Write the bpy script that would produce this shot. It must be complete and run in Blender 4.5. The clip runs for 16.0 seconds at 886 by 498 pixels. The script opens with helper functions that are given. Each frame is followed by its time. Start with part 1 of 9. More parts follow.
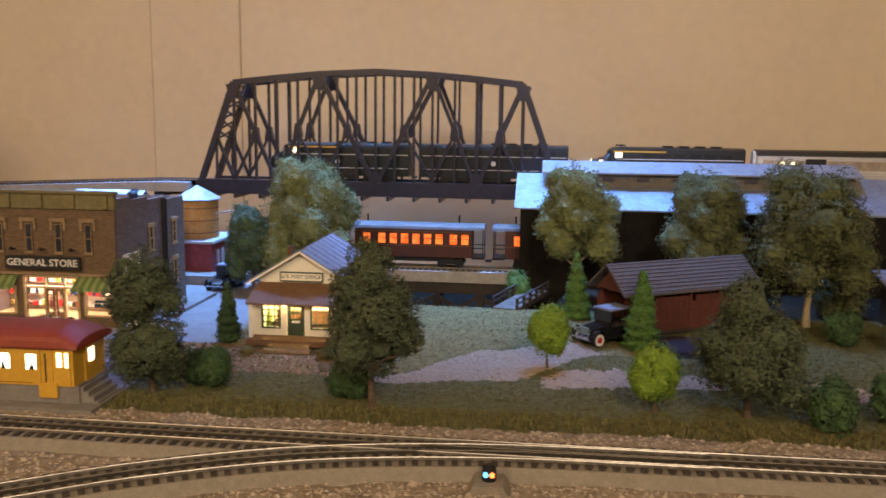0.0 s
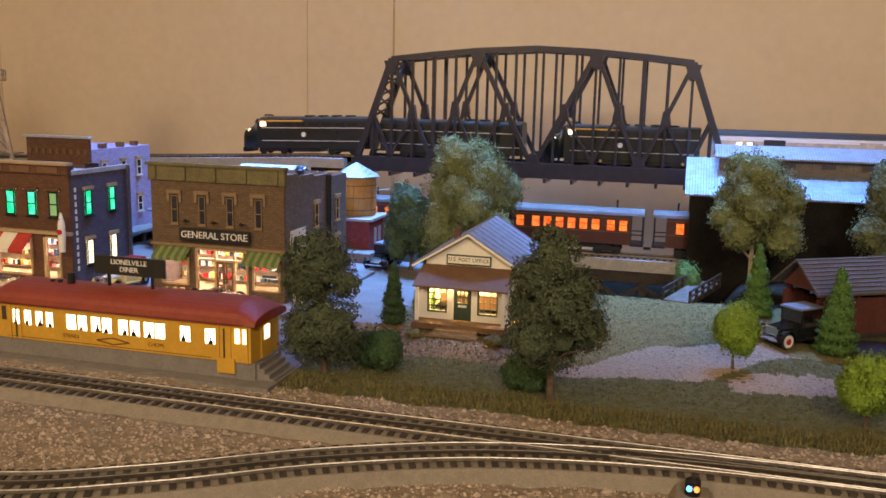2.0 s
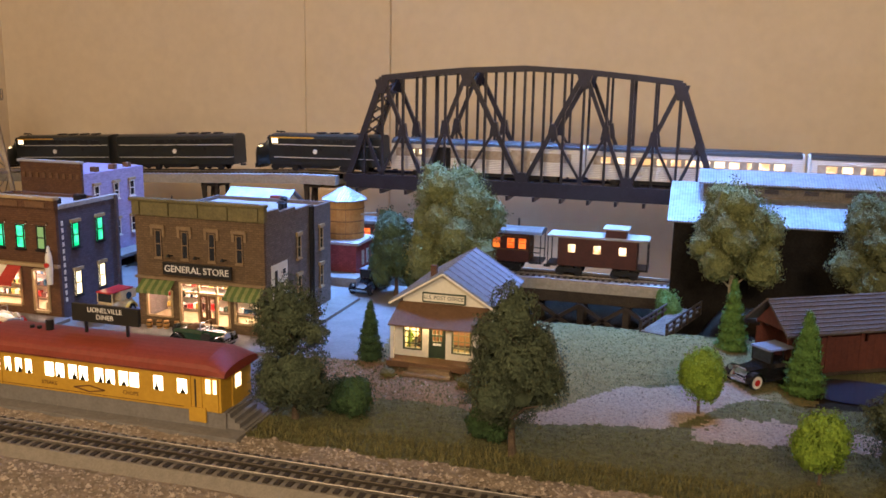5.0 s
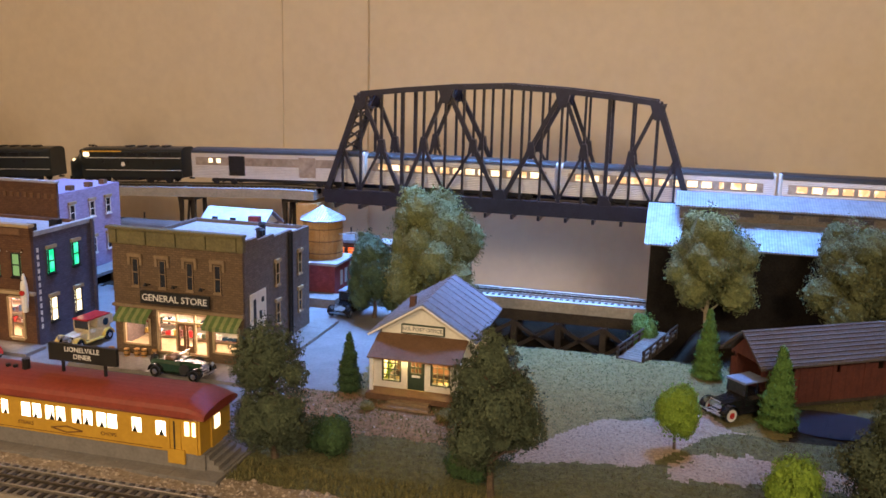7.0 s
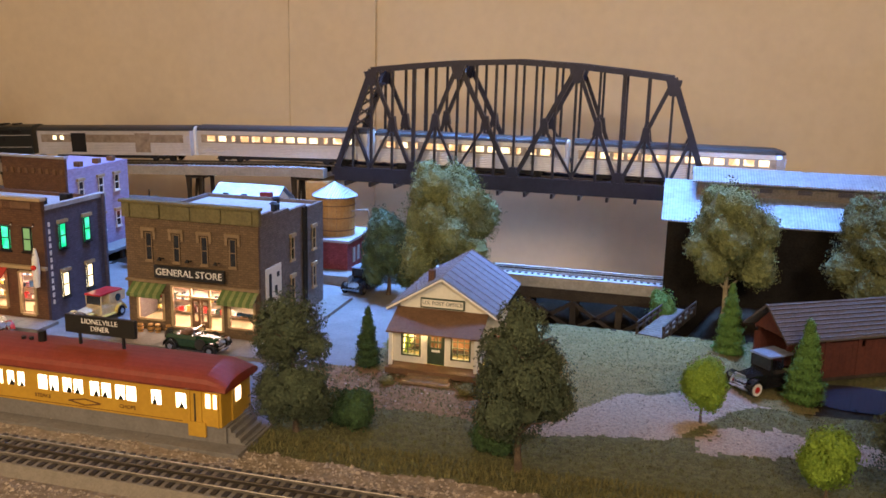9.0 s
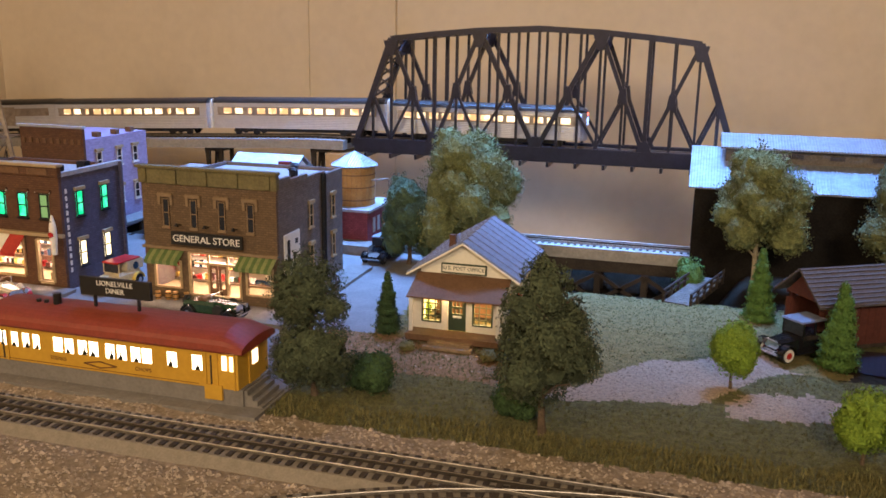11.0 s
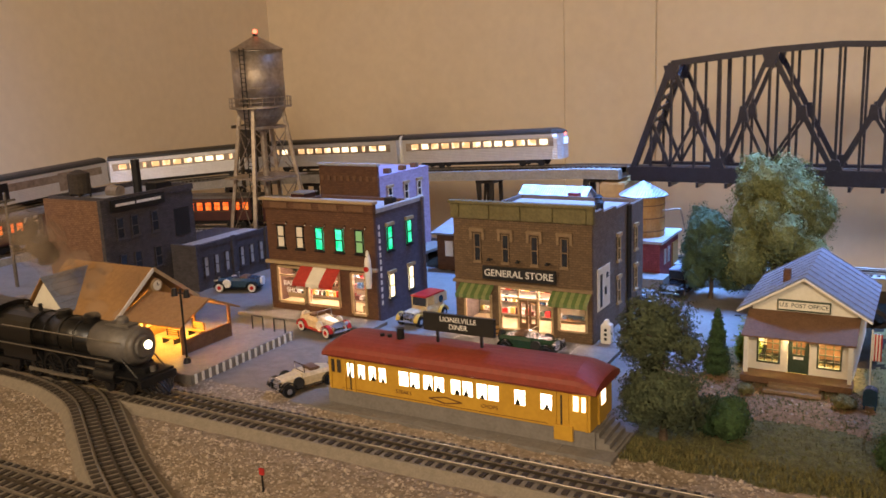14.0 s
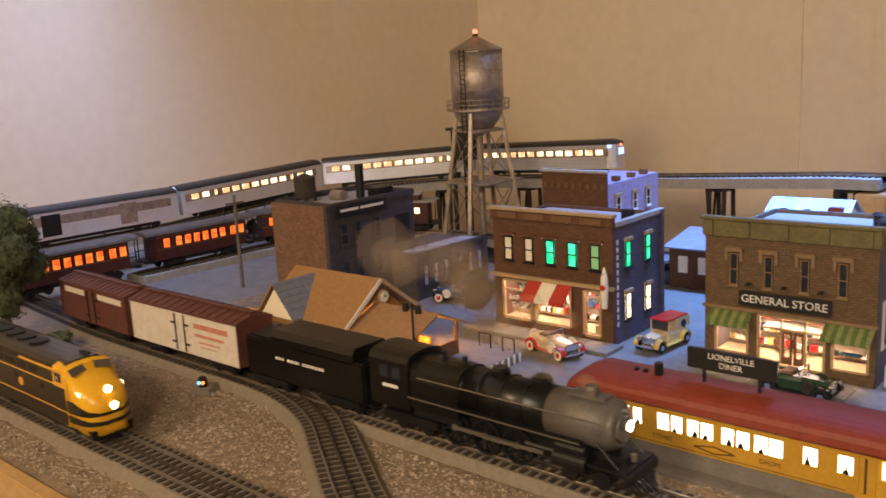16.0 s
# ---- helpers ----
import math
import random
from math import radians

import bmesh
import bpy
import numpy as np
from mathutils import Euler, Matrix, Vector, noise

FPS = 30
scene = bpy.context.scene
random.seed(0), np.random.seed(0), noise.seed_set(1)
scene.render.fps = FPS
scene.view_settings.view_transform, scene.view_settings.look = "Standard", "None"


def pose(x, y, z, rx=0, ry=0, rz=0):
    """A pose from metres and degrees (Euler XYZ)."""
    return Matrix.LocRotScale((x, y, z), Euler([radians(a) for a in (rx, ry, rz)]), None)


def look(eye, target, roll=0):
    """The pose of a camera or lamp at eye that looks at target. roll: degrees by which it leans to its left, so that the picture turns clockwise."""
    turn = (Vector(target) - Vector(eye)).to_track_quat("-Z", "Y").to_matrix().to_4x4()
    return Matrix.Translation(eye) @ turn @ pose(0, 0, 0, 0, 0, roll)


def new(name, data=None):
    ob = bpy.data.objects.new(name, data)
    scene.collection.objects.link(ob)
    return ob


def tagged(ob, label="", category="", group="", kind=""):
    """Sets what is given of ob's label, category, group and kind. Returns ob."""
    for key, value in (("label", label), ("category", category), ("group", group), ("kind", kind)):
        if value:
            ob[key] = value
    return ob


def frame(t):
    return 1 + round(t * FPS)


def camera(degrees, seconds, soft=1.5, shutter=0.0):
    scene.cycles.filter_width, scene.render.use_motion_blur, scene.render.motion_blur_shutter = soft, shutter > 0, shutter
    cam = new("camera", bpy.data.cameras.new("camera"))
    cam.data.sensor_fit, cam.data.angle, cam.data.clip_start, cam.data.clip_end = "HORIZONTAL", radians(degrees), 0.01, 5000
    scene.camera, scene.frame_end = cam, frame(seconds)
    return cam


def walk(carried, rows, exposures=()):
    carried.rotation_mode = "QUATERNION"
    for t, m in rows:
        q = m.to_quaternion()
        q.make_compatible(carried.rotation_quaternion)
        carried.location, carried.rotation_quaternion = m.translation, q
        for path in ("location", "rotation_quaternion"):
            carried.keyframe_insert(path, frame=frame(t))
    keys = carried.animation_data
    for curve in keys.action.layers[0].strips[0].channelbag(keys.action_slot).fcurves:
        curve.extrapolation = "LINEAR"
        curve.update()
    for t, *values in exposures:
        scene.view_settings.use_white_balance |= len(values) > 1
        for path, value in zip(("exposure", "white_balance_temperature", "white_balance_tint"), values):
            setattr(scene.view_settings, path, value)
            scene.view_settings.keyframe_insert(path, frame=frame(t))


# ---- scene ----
cam = camera(53.6, 16.0, 1.6, 0.3)
METRES, EYE, TILT, LEAN, TURN = 0.67, 0.335, 0.0, 0.0, 6.7
ROWS = [
    (0.0, 0.0, 0.0, 0.0, 0.1, -8.73, -0.65),
    (0.5, -0.0419, 0.0346, -0.0052, 3.79, -9.17, -0.75),
    (1.0, -0.0852, 0.0607, -0.0094, 6.43, -9.53, -0.91),
    (1.5, -0.1035, 0.0777, -0.0054, 7.92, -9.9, -1.31),
    (2.0, -0.0987, 0.0707, -0.0017, 8.59, -10.24, -1.28),
    (2.5, -0.1024, 0.0663, -0.0006, 8.87, -10.4, -1.25),
    (3.0, -0.1019, 0.0641, -0.0006, 9.09, -10.56, -1.19),
    (3.5, -0.0808, 0.0643, 0.0045, 9.36, -10.76, -1.12),
    (4.0, -0.0591, 0.0763, 0.0246, 9.5, -10.9, -1.13),
    (4.5, -0.0336, 0.0776, 0.0743, 9.45, -11.14, -1.11),
    (5.0, -0.017, 0.0792, 0.1209, 9.51, -11.31, -1.04),
    (7.5, -0.0301, 0.0918, 0.2125, 7.76, -12.08, -1.25),
    (8.0, -0.048, 0.0952, 0.2006, 7.62, -12.33, -1.09),
    (10.5, -0.0755, 0.1325, 0.1321, 8.67, -13.48, -1.96),
    (11.0, -0.0737, 0.1396, 0.1202, 9.35, -13.76, -0.96),
    (11.5, -0.0983, 0.1419, 0.13, 9.34, -13.76, 0.42),
    (12.0, -0.1285, 0.1459, 0.1163, 9.29, -13.68, 0.98),
    (12.5, -0.1637, 0.1498, 0.133, 9.65, -12.94, 1.48),
    (13.0, -0.2097, 0.1441, 0.13, 14.06, -12.32, 2.17),
    (13.5, -0.2712, 0.1379, 0.1269, 20.22, -11.98, 2.9),
    (14.0, -0.3162, 0.1222, 0.1288, 22.39, -11.87, 2.25),
    (14.5, -0.3478, 0.1293, 0.1415, 23.95, -11.97, 1.96),
    (15.0, -0.3952, 0.1784, 0.1399, 27.73, -11.81, 2.23),
    (15.5, -0.45, 0.2111, 0.137, 31.45, -11.4, 2.56),
    (16.0, -0.4951, 0.2067, 0.1416, 34.45, -11.44, 2.97),
]
walk(cam, [(t, pose(0, 0, EYE, TILT, LEAN, TURN) @ pose(METRES * x, METRES * y, METRES * z, 90 + pitch, roll, yaw)) for t, x, y, z, yaw, pitch, roll in ROWS])

# ---------- world and lights ----------
world = bpy.data.worlds.new("room_dark")
scene.world = world
world.use_nodes = True
world.node_tree.nodes["Background"].inputs[0].default_value = (1.0, 0.78, 0.55, 1)
world.node_tree.nodes["Background"].inputs[1].default_value = 0.006


def area_lamp(name, eye, target, size, watts, colour, spread=180):
    data = bpy.data.lights.new(name, "AREA")
    data.shape, data.size, data.size_y = "RECTANGLE", size[0], size[1]
    data.energy, data.color = watts, colour
    data.spread = radians(spread)
    ob = new(name, data)
    ob.matrix_world = look(eye, target)
    return ob


# warm room lamps behind the viewer, cool lamp strips hung over the layout
area_lamp("ceiling_light_warm", (0.55, -1.4, 1.35), (0.0, 2.4, 0.45), (0.6, 0.6), 46, (1.0, 0.795, 0.585))
area_lamp("ceiling_light_corner", (-1.3, -1.3, 1.4), (-1.7, 0.9, 0.0), (0.5, 0.5), 31, (1.0, 0.72, 0.43))
area_lamp("strip_light_cool", (-0.2, 1.98, 1.35), (-0.26, 1.87, 0.0), (1.2, 0.1), 20, (0.17, 0.40, 1.0), 60)
area_lamp("strip_light_town", (-0.80, 1.95, 1.5), (-0.88, 1.62, 0.0), (0.7, 0.1), 10, (0.17, 0.38, 1.0), 54)
area_lamp("strip_light_side", (-2.1, 0.95, 1.05), (-2.35, 1.15, 0.0), (0.15, 0.7), 3.3, (0.34, 0.5, 1.0), 84)

# ---------- materials ----------


def mat(name, c1, c2=None, scale=60.0, rough=0.6, metal=0.0, bump=0.2, fine=4.0, dist=0.002, random_tint=0.0, spec=0.5):
    m = bpy.data.materials.new(name)
    m.use_nodes = True
    nt = m.node_tree
    b = nt.nodes["Principled BSDF"]
    b.inputs["Roughness"].default_value, b.inputs["Metallic"].default_value = rough, metal
    b.inputs["Specular IOR Level"].default_value = spec
    c2 = c2 or tuple(v * 0.72 for v in c1)
    co = nt.nodes.new("ShaderNodeTexCoord")
    n1 = nt.nodes.new("ShaderNodeTexNoise")
    n1.inputs["Scale"].default_value, n1.inputs["Detail"].default_value = scale, 6
    n2 = nt.nodes.new("ShaderNodeTexNoise")
    n2.inputs["Scale"].default_value, n2.inputs["Detail"].default_value = scale * fine, 3
    for n in (n1, n2):
        nt.links.new(co.outputs["Object"], n.inputs["Vector"])
    mixf = nt.nodes.new("ShaderNodeMath")
    mixf.operation = "MULTIPLY_ADD"
    mixf.inputs[1].default_value = 0.45
    nt.links.new(n2.outputs[0], mixf.inputs[0])
    sub = nt.nodes.new("ShaderNodeMath")
    sub.operation = "MULTIPLY"
    sub.inputs[1].default_value = 0.55
    nt.links.new(n1.outputs[0], sub.inputs[0])
    nt.links.new(sub.outputs[0], mixf.inputs[2])
    ramp = nt.nodes.new("ShaderNodeValToRGB")
    ramp.color_ramp.elements[0].position, ramp.color_ramp.elements[1].position = 0.36, 0.64
    ramp.color_ramp.elements[0].color, ramp.color_ramp.elements[1].color = (*c2, 1), (*c1, 1)
    nt.links.new(mixf.outputs[0], ramp.inputs[0])
    out = ramp.outputs[0]
    if random_tint:
        info = nt.nodes.new("ShaderNodeObjectInfo")
        hs = nt.nodes.new("ShaderNodeHueSaturation")
        mr = nt.nodes.new("ShaderNodeMapRange")
        mr.inputs[3].default_value, mr.inputs[4].default_value = 1 - random_tint, 1 + random_tint
        nt.links.new(info.outputs["Random"], mr.inputs[0])
        nt.links.new(mr.outputs[0], hs.inputs["Value"])
        nt.links.new(out, hs.inputs["Color"])
        out = hs.outputs[0]
    nt.links.new(out, b.inputs["Base Color"])
    if bump:
        bp = nt.nodes.new("ShaderNodeBump")
        bp.inputs["Strength"].default_value, bp.inputs["Distance"].default_value = bump, dist
        nt.links.new(mixf.outputs[0], bp.inputs["Height"])
        nt.links.new(bp.outputs[0], b.inputs["Normal"])
    return m


def brick_mat(name, c1, c2, mortar, width=0.0085):
    """Small masonry courses with recessed joints on every upright face."""
    m = mat(name, c1, c2, 90, 0.85, 0, 0)
    nt = m.node_tree
    b = nt.nodes["Principled BSDF"]
    co = nt.nodes.new("ShaderNodeTexCoord")
    sep = nt.nodes.new("ShaderNodeSeparateXYZ")
    add = nt.nodes.new("ShaderNodeMath")
    com = nt.nodes.new("ShaderNodeCombineXYZ")
    nt.links.new(co.outputs["Object"], sep.inputs[0])
    nt.links.new(sep.outputs[0], add.inputs[0])
    nt.links.new(sep.outputs[1], add.inputs[1])
    nt.links.new(add.outputs[0], com.inputs[0])
    nt.links.new(sep.outputs[2], com.inputs[1])
    br = nt.nodes.new("ShaderNodeTexBrick")
    br.inputs["Scale"].default_value = 1.0
    br.inputs["Brick Width"].default_value, br.inputs["Row Height"].default_value = width, width * 0.42
    br.inputs["Mortar Size"].default_value = width * 0.06
    br.inputs["Color1"].default_value, br.inputs["Color2"].default_value = (1, 1, 1, 1), (0.72, 0.7, 0.7, 1)
    br.inputs["Mortar"].default_value = (*mortar, 1)
    nt.links.new(com.outputs[0], br.inputs["Vector"])
    old = b.inputs["Base Color"].links[0].from_socket
    mix = nt.nodes.new("ShaderNodeMix")
    mix.data_type, mix.blend_type = "RGBA", "MULTIPLY"
    mix.inputs[0].default_value = 1.0
    nt.links.new(old, mix.inputs[6])
    nt.links.new(br.outputs["Color"], mix.inputs[7])
    nt.links.new(mix.outputs[2], b.inputs["Base Color"])
    bp = nt.nodes.new("ShaderNodeBump")
    bp.inputs["Strength"].default_value, bp.inputs["Distance"].default_value = 0.5, 0.001
    bp.invert = True
    nt.links.new(br.outputs["Fac"], bp.inputs["Height"])
    nt.links.new(bp.outputs[0], b.inputs["Normal"])
    return m


def glow(name, colour, strength, colour2=None, scale=120.0):
    m = bpy.data.materials.new(name)
    m.use_nodes = True
    nt = m.node_tree
    b = nt.nodes["Principled BSDF"]
    b.inputs["Base Color"].default_value = (*[min(1, c * 0.8) for c in colour], 1)
    b.inputs["Emission Color"].default_value = (*colour, 1)
    b.inputs["Emission Strength"].default_value = strength
    b.inputs["Roughness"].default_value = 0.3
    if colour2:
        co = nt.nodes.new("ShaderNodeTexCoord")
        n = nt.nodes.new("ShaderNodeTexNoise")
        n.inputs["Scale"].default_value = scale
        r = nt.nodes.new("ShaderNodeValToRGB")
        r.color_ramp.elements[0].position, r.color_ramp.elements[1].position = 0.4, 0.6
        r.color_ramp.elements[0].color, r.color_ramp.elements[1].color = (*colour, 1), (*colour2, 1)
        nt.links.new(co.outputs["Object"], n.inputs["Vector"])
        nt.links.new(n.outputs[0], r.inputs[0])
        nt.links.new(r.outputs[0], b.inputs["Emission Color"])
    return m


def ribbed_mat(name, c1, c2, pitch, rough=0.45, metal=0.6, axis=0):
    """Corrugated sheet: bump waves along one axis."""
    m = mat(name, c1, c2, 30, rough, metal, 0)
    nt = m.node_tree
    b = nt.nodes["Principled BSDF"]
    co = nt.nodes.new("ShaderNodeTexCoord")
    w = nt.nodes.new("ShaderNodeTexWave")
    w.bands_direction = "XYZ"[axis]
    w.inputs["Scale"].default_value = 0.314 / pitch
    nt.links.new(co.outputs["Object"], w.inputs["Vector"])
    bp = nt.nodes.new("ShaderNodeBump")
    bp.inputs["Strength"].default_value, bp.inputs["Distance"].default_value = 0.6, pitch * 0.3
    nt.links.new(w.outputs["Fac"], bp.inputs["Height"])
    nt.links.new(bp.outputs[0], b.inputs["Normal"])
    return m


M_WALL = mat("painted_wall", (0.8, 0.685, 0.53), (0.73, 0.62, 0.475), 2.2, 0.55, 0, 0.06, 14, 0.004)
M_BOARD = mat("tan_painted_board", (0.5, 0.42, 0.32), (0.44, 0.365, 0.275), 3, 0.8, 0, 0.05)
M_CEIL = mat("ceiling_paint", (0.5, 0.46, 0.4), None, 3, 0.8)
M_FLOOR = mat("carpet", (0.14, 0.1, 0.07), None, 60, 0.95)
M_BALLAST = mat("ballast_ground", (0.31, 0.24, 0.17), (0.14, 0.104, 0.07), 55, 0.95, 0, 1.0, 3, 0.004)
M_GRASS = mat("turf", (0.155, 0.145, 0.055), (0.06, 0.058, 0.02), 120, 1.0, 0, 1.0, 4, 0.004)
M_GRASSL = mat("light_turf", (0.23, 0.185, 0.068), (0.125, 0.1, 0.036), 110, 1.0, 0, 1.0, 4, 0.004)
M_DIRT = mat("brown_dirt", (0.32, 0.19, 0.095), (0.13, 0.075, 0.035), 150, 1.0, 0, 1.0, 4, 0.004)
M_PATH = mat("pale_gravel", (0.43, 0.32, 0.235), (0.22, 0.16, 0.11), 210, 0.95, 0, 1.0, 3, 0.003)
M_ROAD = mat("grey_road", (0.2, 0.19, 0.18), (0.14, 0.133, 0.125), 28, 0.7, 0, 0.25, 8, 0.002)
M_LOT = mat("dirt_lot", (0.22, 0.185, 0.15), (0.15, 0.125, 0.1), 60, 0.95, 0, 0.6, 6, 0.003)
# dark earth, its colour lowered further to stand in for shade under the trestle
M_SHADE_MUD = mat("shade_darkened_earth", (0.032, 0.024, 0.016), (0.013, 0.01, 0.007), 60, 1.0, 0, 0.8, spec=0.08)
M_ROADBED = mat("grey_roadbed_plastic", (0.235, 0.2, 0.155), (0.175, 0.15, 0.115), 120, 0.75, 0, 0.35)
M_TIE = mat("dark_tie", (0.05, 0.037, 0.027), (0.024, 0.018, 0.014), 200, 0.75, 0, 0.4, random_tint=0.25)
M_RAIL = mat("nickel_rail", (0.34, 0.31, 0.27), (0.2, 0.18, 0.155), 90, 0.42, 0.85, 0.05)
M_RAILD = mat("blackened_rail", (0.1, 0.083, 0.065), (0.06, 0.05, 0.038), 90, 0.5, 0.7, 0.05)
M_PLY = mat("plywood_edge", (0.55, 0.36, 0.16), (0.43, 0.27, 0.11), 25, 0.6)
M_BLACK = mat("black_steel", (0.016, 0.016, 0.018), (0.009, 0.009, 0.01), 80, 0.45, 0.3, 0.15)
M_BRIDGE = mat("bridge_paint", (0.024, 0.022, 0.032), (0.014, 0.013, 0.019), 60, 0.3, 0.0, 0.12)
M_GREYD = mat("weathered_grey_timber", (0.17, 0.145, 0.12), (0.09, 0.075, 0.06), 60, 0.85, 0, 0.4)
M_DECK = mat("grey_deck", (0.36, 0.34, 0.31), (0.26, 0.245, 0.22), 40, 0.7)
M_COACHROOF = mat("dark_coach_roof", (0.10, 0.085, 0.075), (0.06, 0.05, 0.045), 50, 0.6)
M_FADED = mat("faded_brown_lettering", (0.16, 0.07, 0.018), None, 80, 0.6)
M_BROWNBLACK = mat("brown_black_enamel", (0.022, 0.016, 0.011), (0.014, 0.01, 0.007), 60, 0.3, 0, 0.04)
M_TIMBER = mat("dark_timber", (0.05, 0.038, 0.028), (0.025, 0.018, 0.013), 70, 0.85, 0, 0.4)
M_STORE = brick_mat("tan_brick", (0.175, 0.112, 0.06), (0.125, 0.08, 0.043), (0.62, 0.6, 0.56))
M_STORESIDE = brick_mat("grey_brick", (0.2, 0.17, 0.15), (0.15, 0.125, 0.11), (0.65, 0.62, 0.6))
M_CORNICE = mat("mossy_green_cornice", (0.16, 0.135, 0.055), (0.105, 0.088, 0.036), 60, 0.7)
M_TRIM = mat("tan_trim", (0.42, 0.31, 0.17), (0.34, 0.245, 0.13), 60, 0.65)
M_HOOD = mat("weathered_tan_stone", (0.25, 0.17, 0.095), (0.18, 0.12, 0.065), 70, 0.8)
M_BARBER = brick_mat("brown_brick", (0.15, 0.07, 0.035), (0.105, 0.05, 0.025), (0.6, 0.55, 0.5))
M_BLUEBR = brick_mat("blue_grey_brick", (0.115, 0.105, 0.15), (0.08, 0.073, 0.105), (0.6, 0.6, 0.65))
M_PURPLE = brick_mat("lilac_painted_brick", (0.44, 0.36, 0.52), (0.38, 0.31, 0.45), (0.85, 0.85, 0.85))
M_DKBRICK = brick_mat("dark_factory_brick", (0.055, 0.05, 0.057), (0.085, 0.075, 0.085), (0.6, 0.6, 0.6))
M_RUST = brick_mat("rust_brown_brick", (0.27, 0.15, 0.08), (0.19, 0.1, 0.055), (0.6, 0.55, 0.5))
M_REDBR = brick_mat("maroon_brick", (0.3, 0.06, 0.075), (0.2, 0.04, 0.05), (0.6, 0.55, 0.55))
M_REDWOOD = mat("barn_red_boards", (0.105, 0.026, 0.016), (0.07, 0.017, 0.011), 70, 0.8, 0, 0.4)
M_CREAM = mat("cream_clapboard", (0.8, 0.75, 0.63), (0.72, 0.67, 0.55), 50, 0.6)
M_WHITE = mat("white_paint", (0.8, 0.78, 0.72), (0.7, 0.68, 0.62), 60, 0.5)
M_DKGREEN = mat("dark_green_paint", (0.035, 0.06, 0.035), None, 60, 0.5)
M_BROWN = mat("brown_porch_roof", (0.17, 0.09, 0.045), (0.12, 0.062, 0.03), 90, 0.8)
M_SLATE = mat("grey_blue_shingle", (0.2, 0.22, 0.28), (0.135, 0.15, 0.195), 90, 0.55, 0, 0.4)
M_TIN = ribbed_mat("corrugated_tin", (0.36, 0.385, 0.42), (0.26, 0.28, 0.31), 0.005)
M_TINY = ribbed_mat("corrugated_tin_lengthways", (0.5, 0.53, 0.57), (0.38, 0.4, 0.43), 0.005, axis=1)
M_FLATROOF = mat("flat_roof_gravel", (0.4, 0.4, 0.4), (0.28, 0.28, 0.28), 100, 0.9, 0, 0.6)
M_SHEDWALL = mat("black_brown_boards", (0.02, 0.017, 0.014), (0.011, 0.009, 0.008), 60, 0.9, 0, 0.3, spec=0.15)
M_SHINGLE = mat("grey_brown_shingles", (0.1, 0.08, 0.07), (0.062, 0.05, 0.043), 160, 0.9, 0, 0.5)
M_TERRA = mat("terracotta_roof", (0.36, 0.195, 0.07), (0.27, 0.145, 0.05), 120, 0.8, 0, 0.4)
M_TANK = mat("yellow_pine_staves", (0.42, 0.23, 0.07), (0.3, 0.155, 0.045), 60, 0.65, 0, 0.3)
M_STEEL = mat("galvanised_steel", (0.5, 0.43, 0.36), (0.3, 0.25, 0.21), 25, 0.5, 0.8, 0.1)
M_CHROME = mat("chrome", (0.8, 0.8, 0.8), (0.7, 0.7, 0.7), 20, 0.12, 1.0, 0)
M_SILVER = ribbed_mat("fluted_stainless", (0.74, 0.74, 0.76), (0.66, 0.66, 0.68), 0.004, 0.35, 0.55, 2)
M_CARROOF = mat("black_car_roof", (0.03, 0.03, 0.032), (0.02, 0.02, 0.02), 60, 0.4, 0, 0.05)
M_LOCO = mat("dark_green_black_enamel", (0.014, 0.018, 0.016), (0.009, 0.011, 0.01), 60, 0.3, 0, 0.04)
M_GOLD = mat("yellow_stripe", (0.75, 0.42, 0.05), (0.65, 0.35, 0.04), 60, 0.4, 0, 0.03)
M_NOSE = mat("yellow_enamel", (0.82, 0.46, 0.03), (0.75, 0.4, 0.02), 60, 0.3, 0, 0.03)
M_BOILER = mat("satin_black_boiler", (0.01, 0.0095, 0.009), (0.006, 0.0055, 0.005), 70, 0.33, 0.2, 0.06)
M_SMOKEBOX = mat("graphite_smokebox", (0.165, 0.152, 0.138), (0.12, 0.11, 0.1), 60, 0.5, 0.3, 0.06)
M_ROD = mat("grey_side_rod", (0.36, 0.34, 0.31), (0.26, 0.25, 0.22), 60, 0.35, 0.8, 0.05)
M_MAROON = mat("maroon_car_side", (0.07, 0.017, 0.014), (0.045, 0.01, 0.009), 60, 0.5, 0, 0.06)
M_BOXRED = mat("boxcar_red", (0.13, 0.042, 0.032), (0.09, 0.029, 0.022), 70, 0.65, 0, 0.1)
M_BOXWHITE = mat("weathered_white_side", (0.72, 0.66, 0.58), (0.6, 0.54, 0.47), 60, 0.6, 0, 0.06)
M_LETTERRED = mat("faded_red_lettering", (0.62, 0.26, 0.18), None, 80, 0.6)
M_DINER = mat("mustard_diner_side", (0.55, 0.315, 0.035), (0.48, 0.265, 0.028), 50, 0.45, 0, 0.05)
M_DINERROOF = mat("oxide_red_roof", (0.24, 0.04, 0.022), (0.19, 0.03, 0.016), 60, 0.5, 0, 0.08)
M_CONC = mat("concrete", (0.2, 0.183, 0.165), (0.15, 0.136, 0.12), 60, 0.85, 0, 0.3)
M_BARK = mat("bark", (0.13, 0.09, 0.055), (0.06, 0.04, 0.025), 120, 0.95, 0, 0.8)
M_BARKL = mat("pale_bark", (0.4, 0.33, 0.2), (0.27, 0.21, 0.12), 120, 0.95, 0, 0.8)
M_LF_DARK = mat("dark_olive_foliage", (0.085, 0.108, 0.056), (0.042, 0.054, 0.027), 90, 0.95, 0, 0.3)
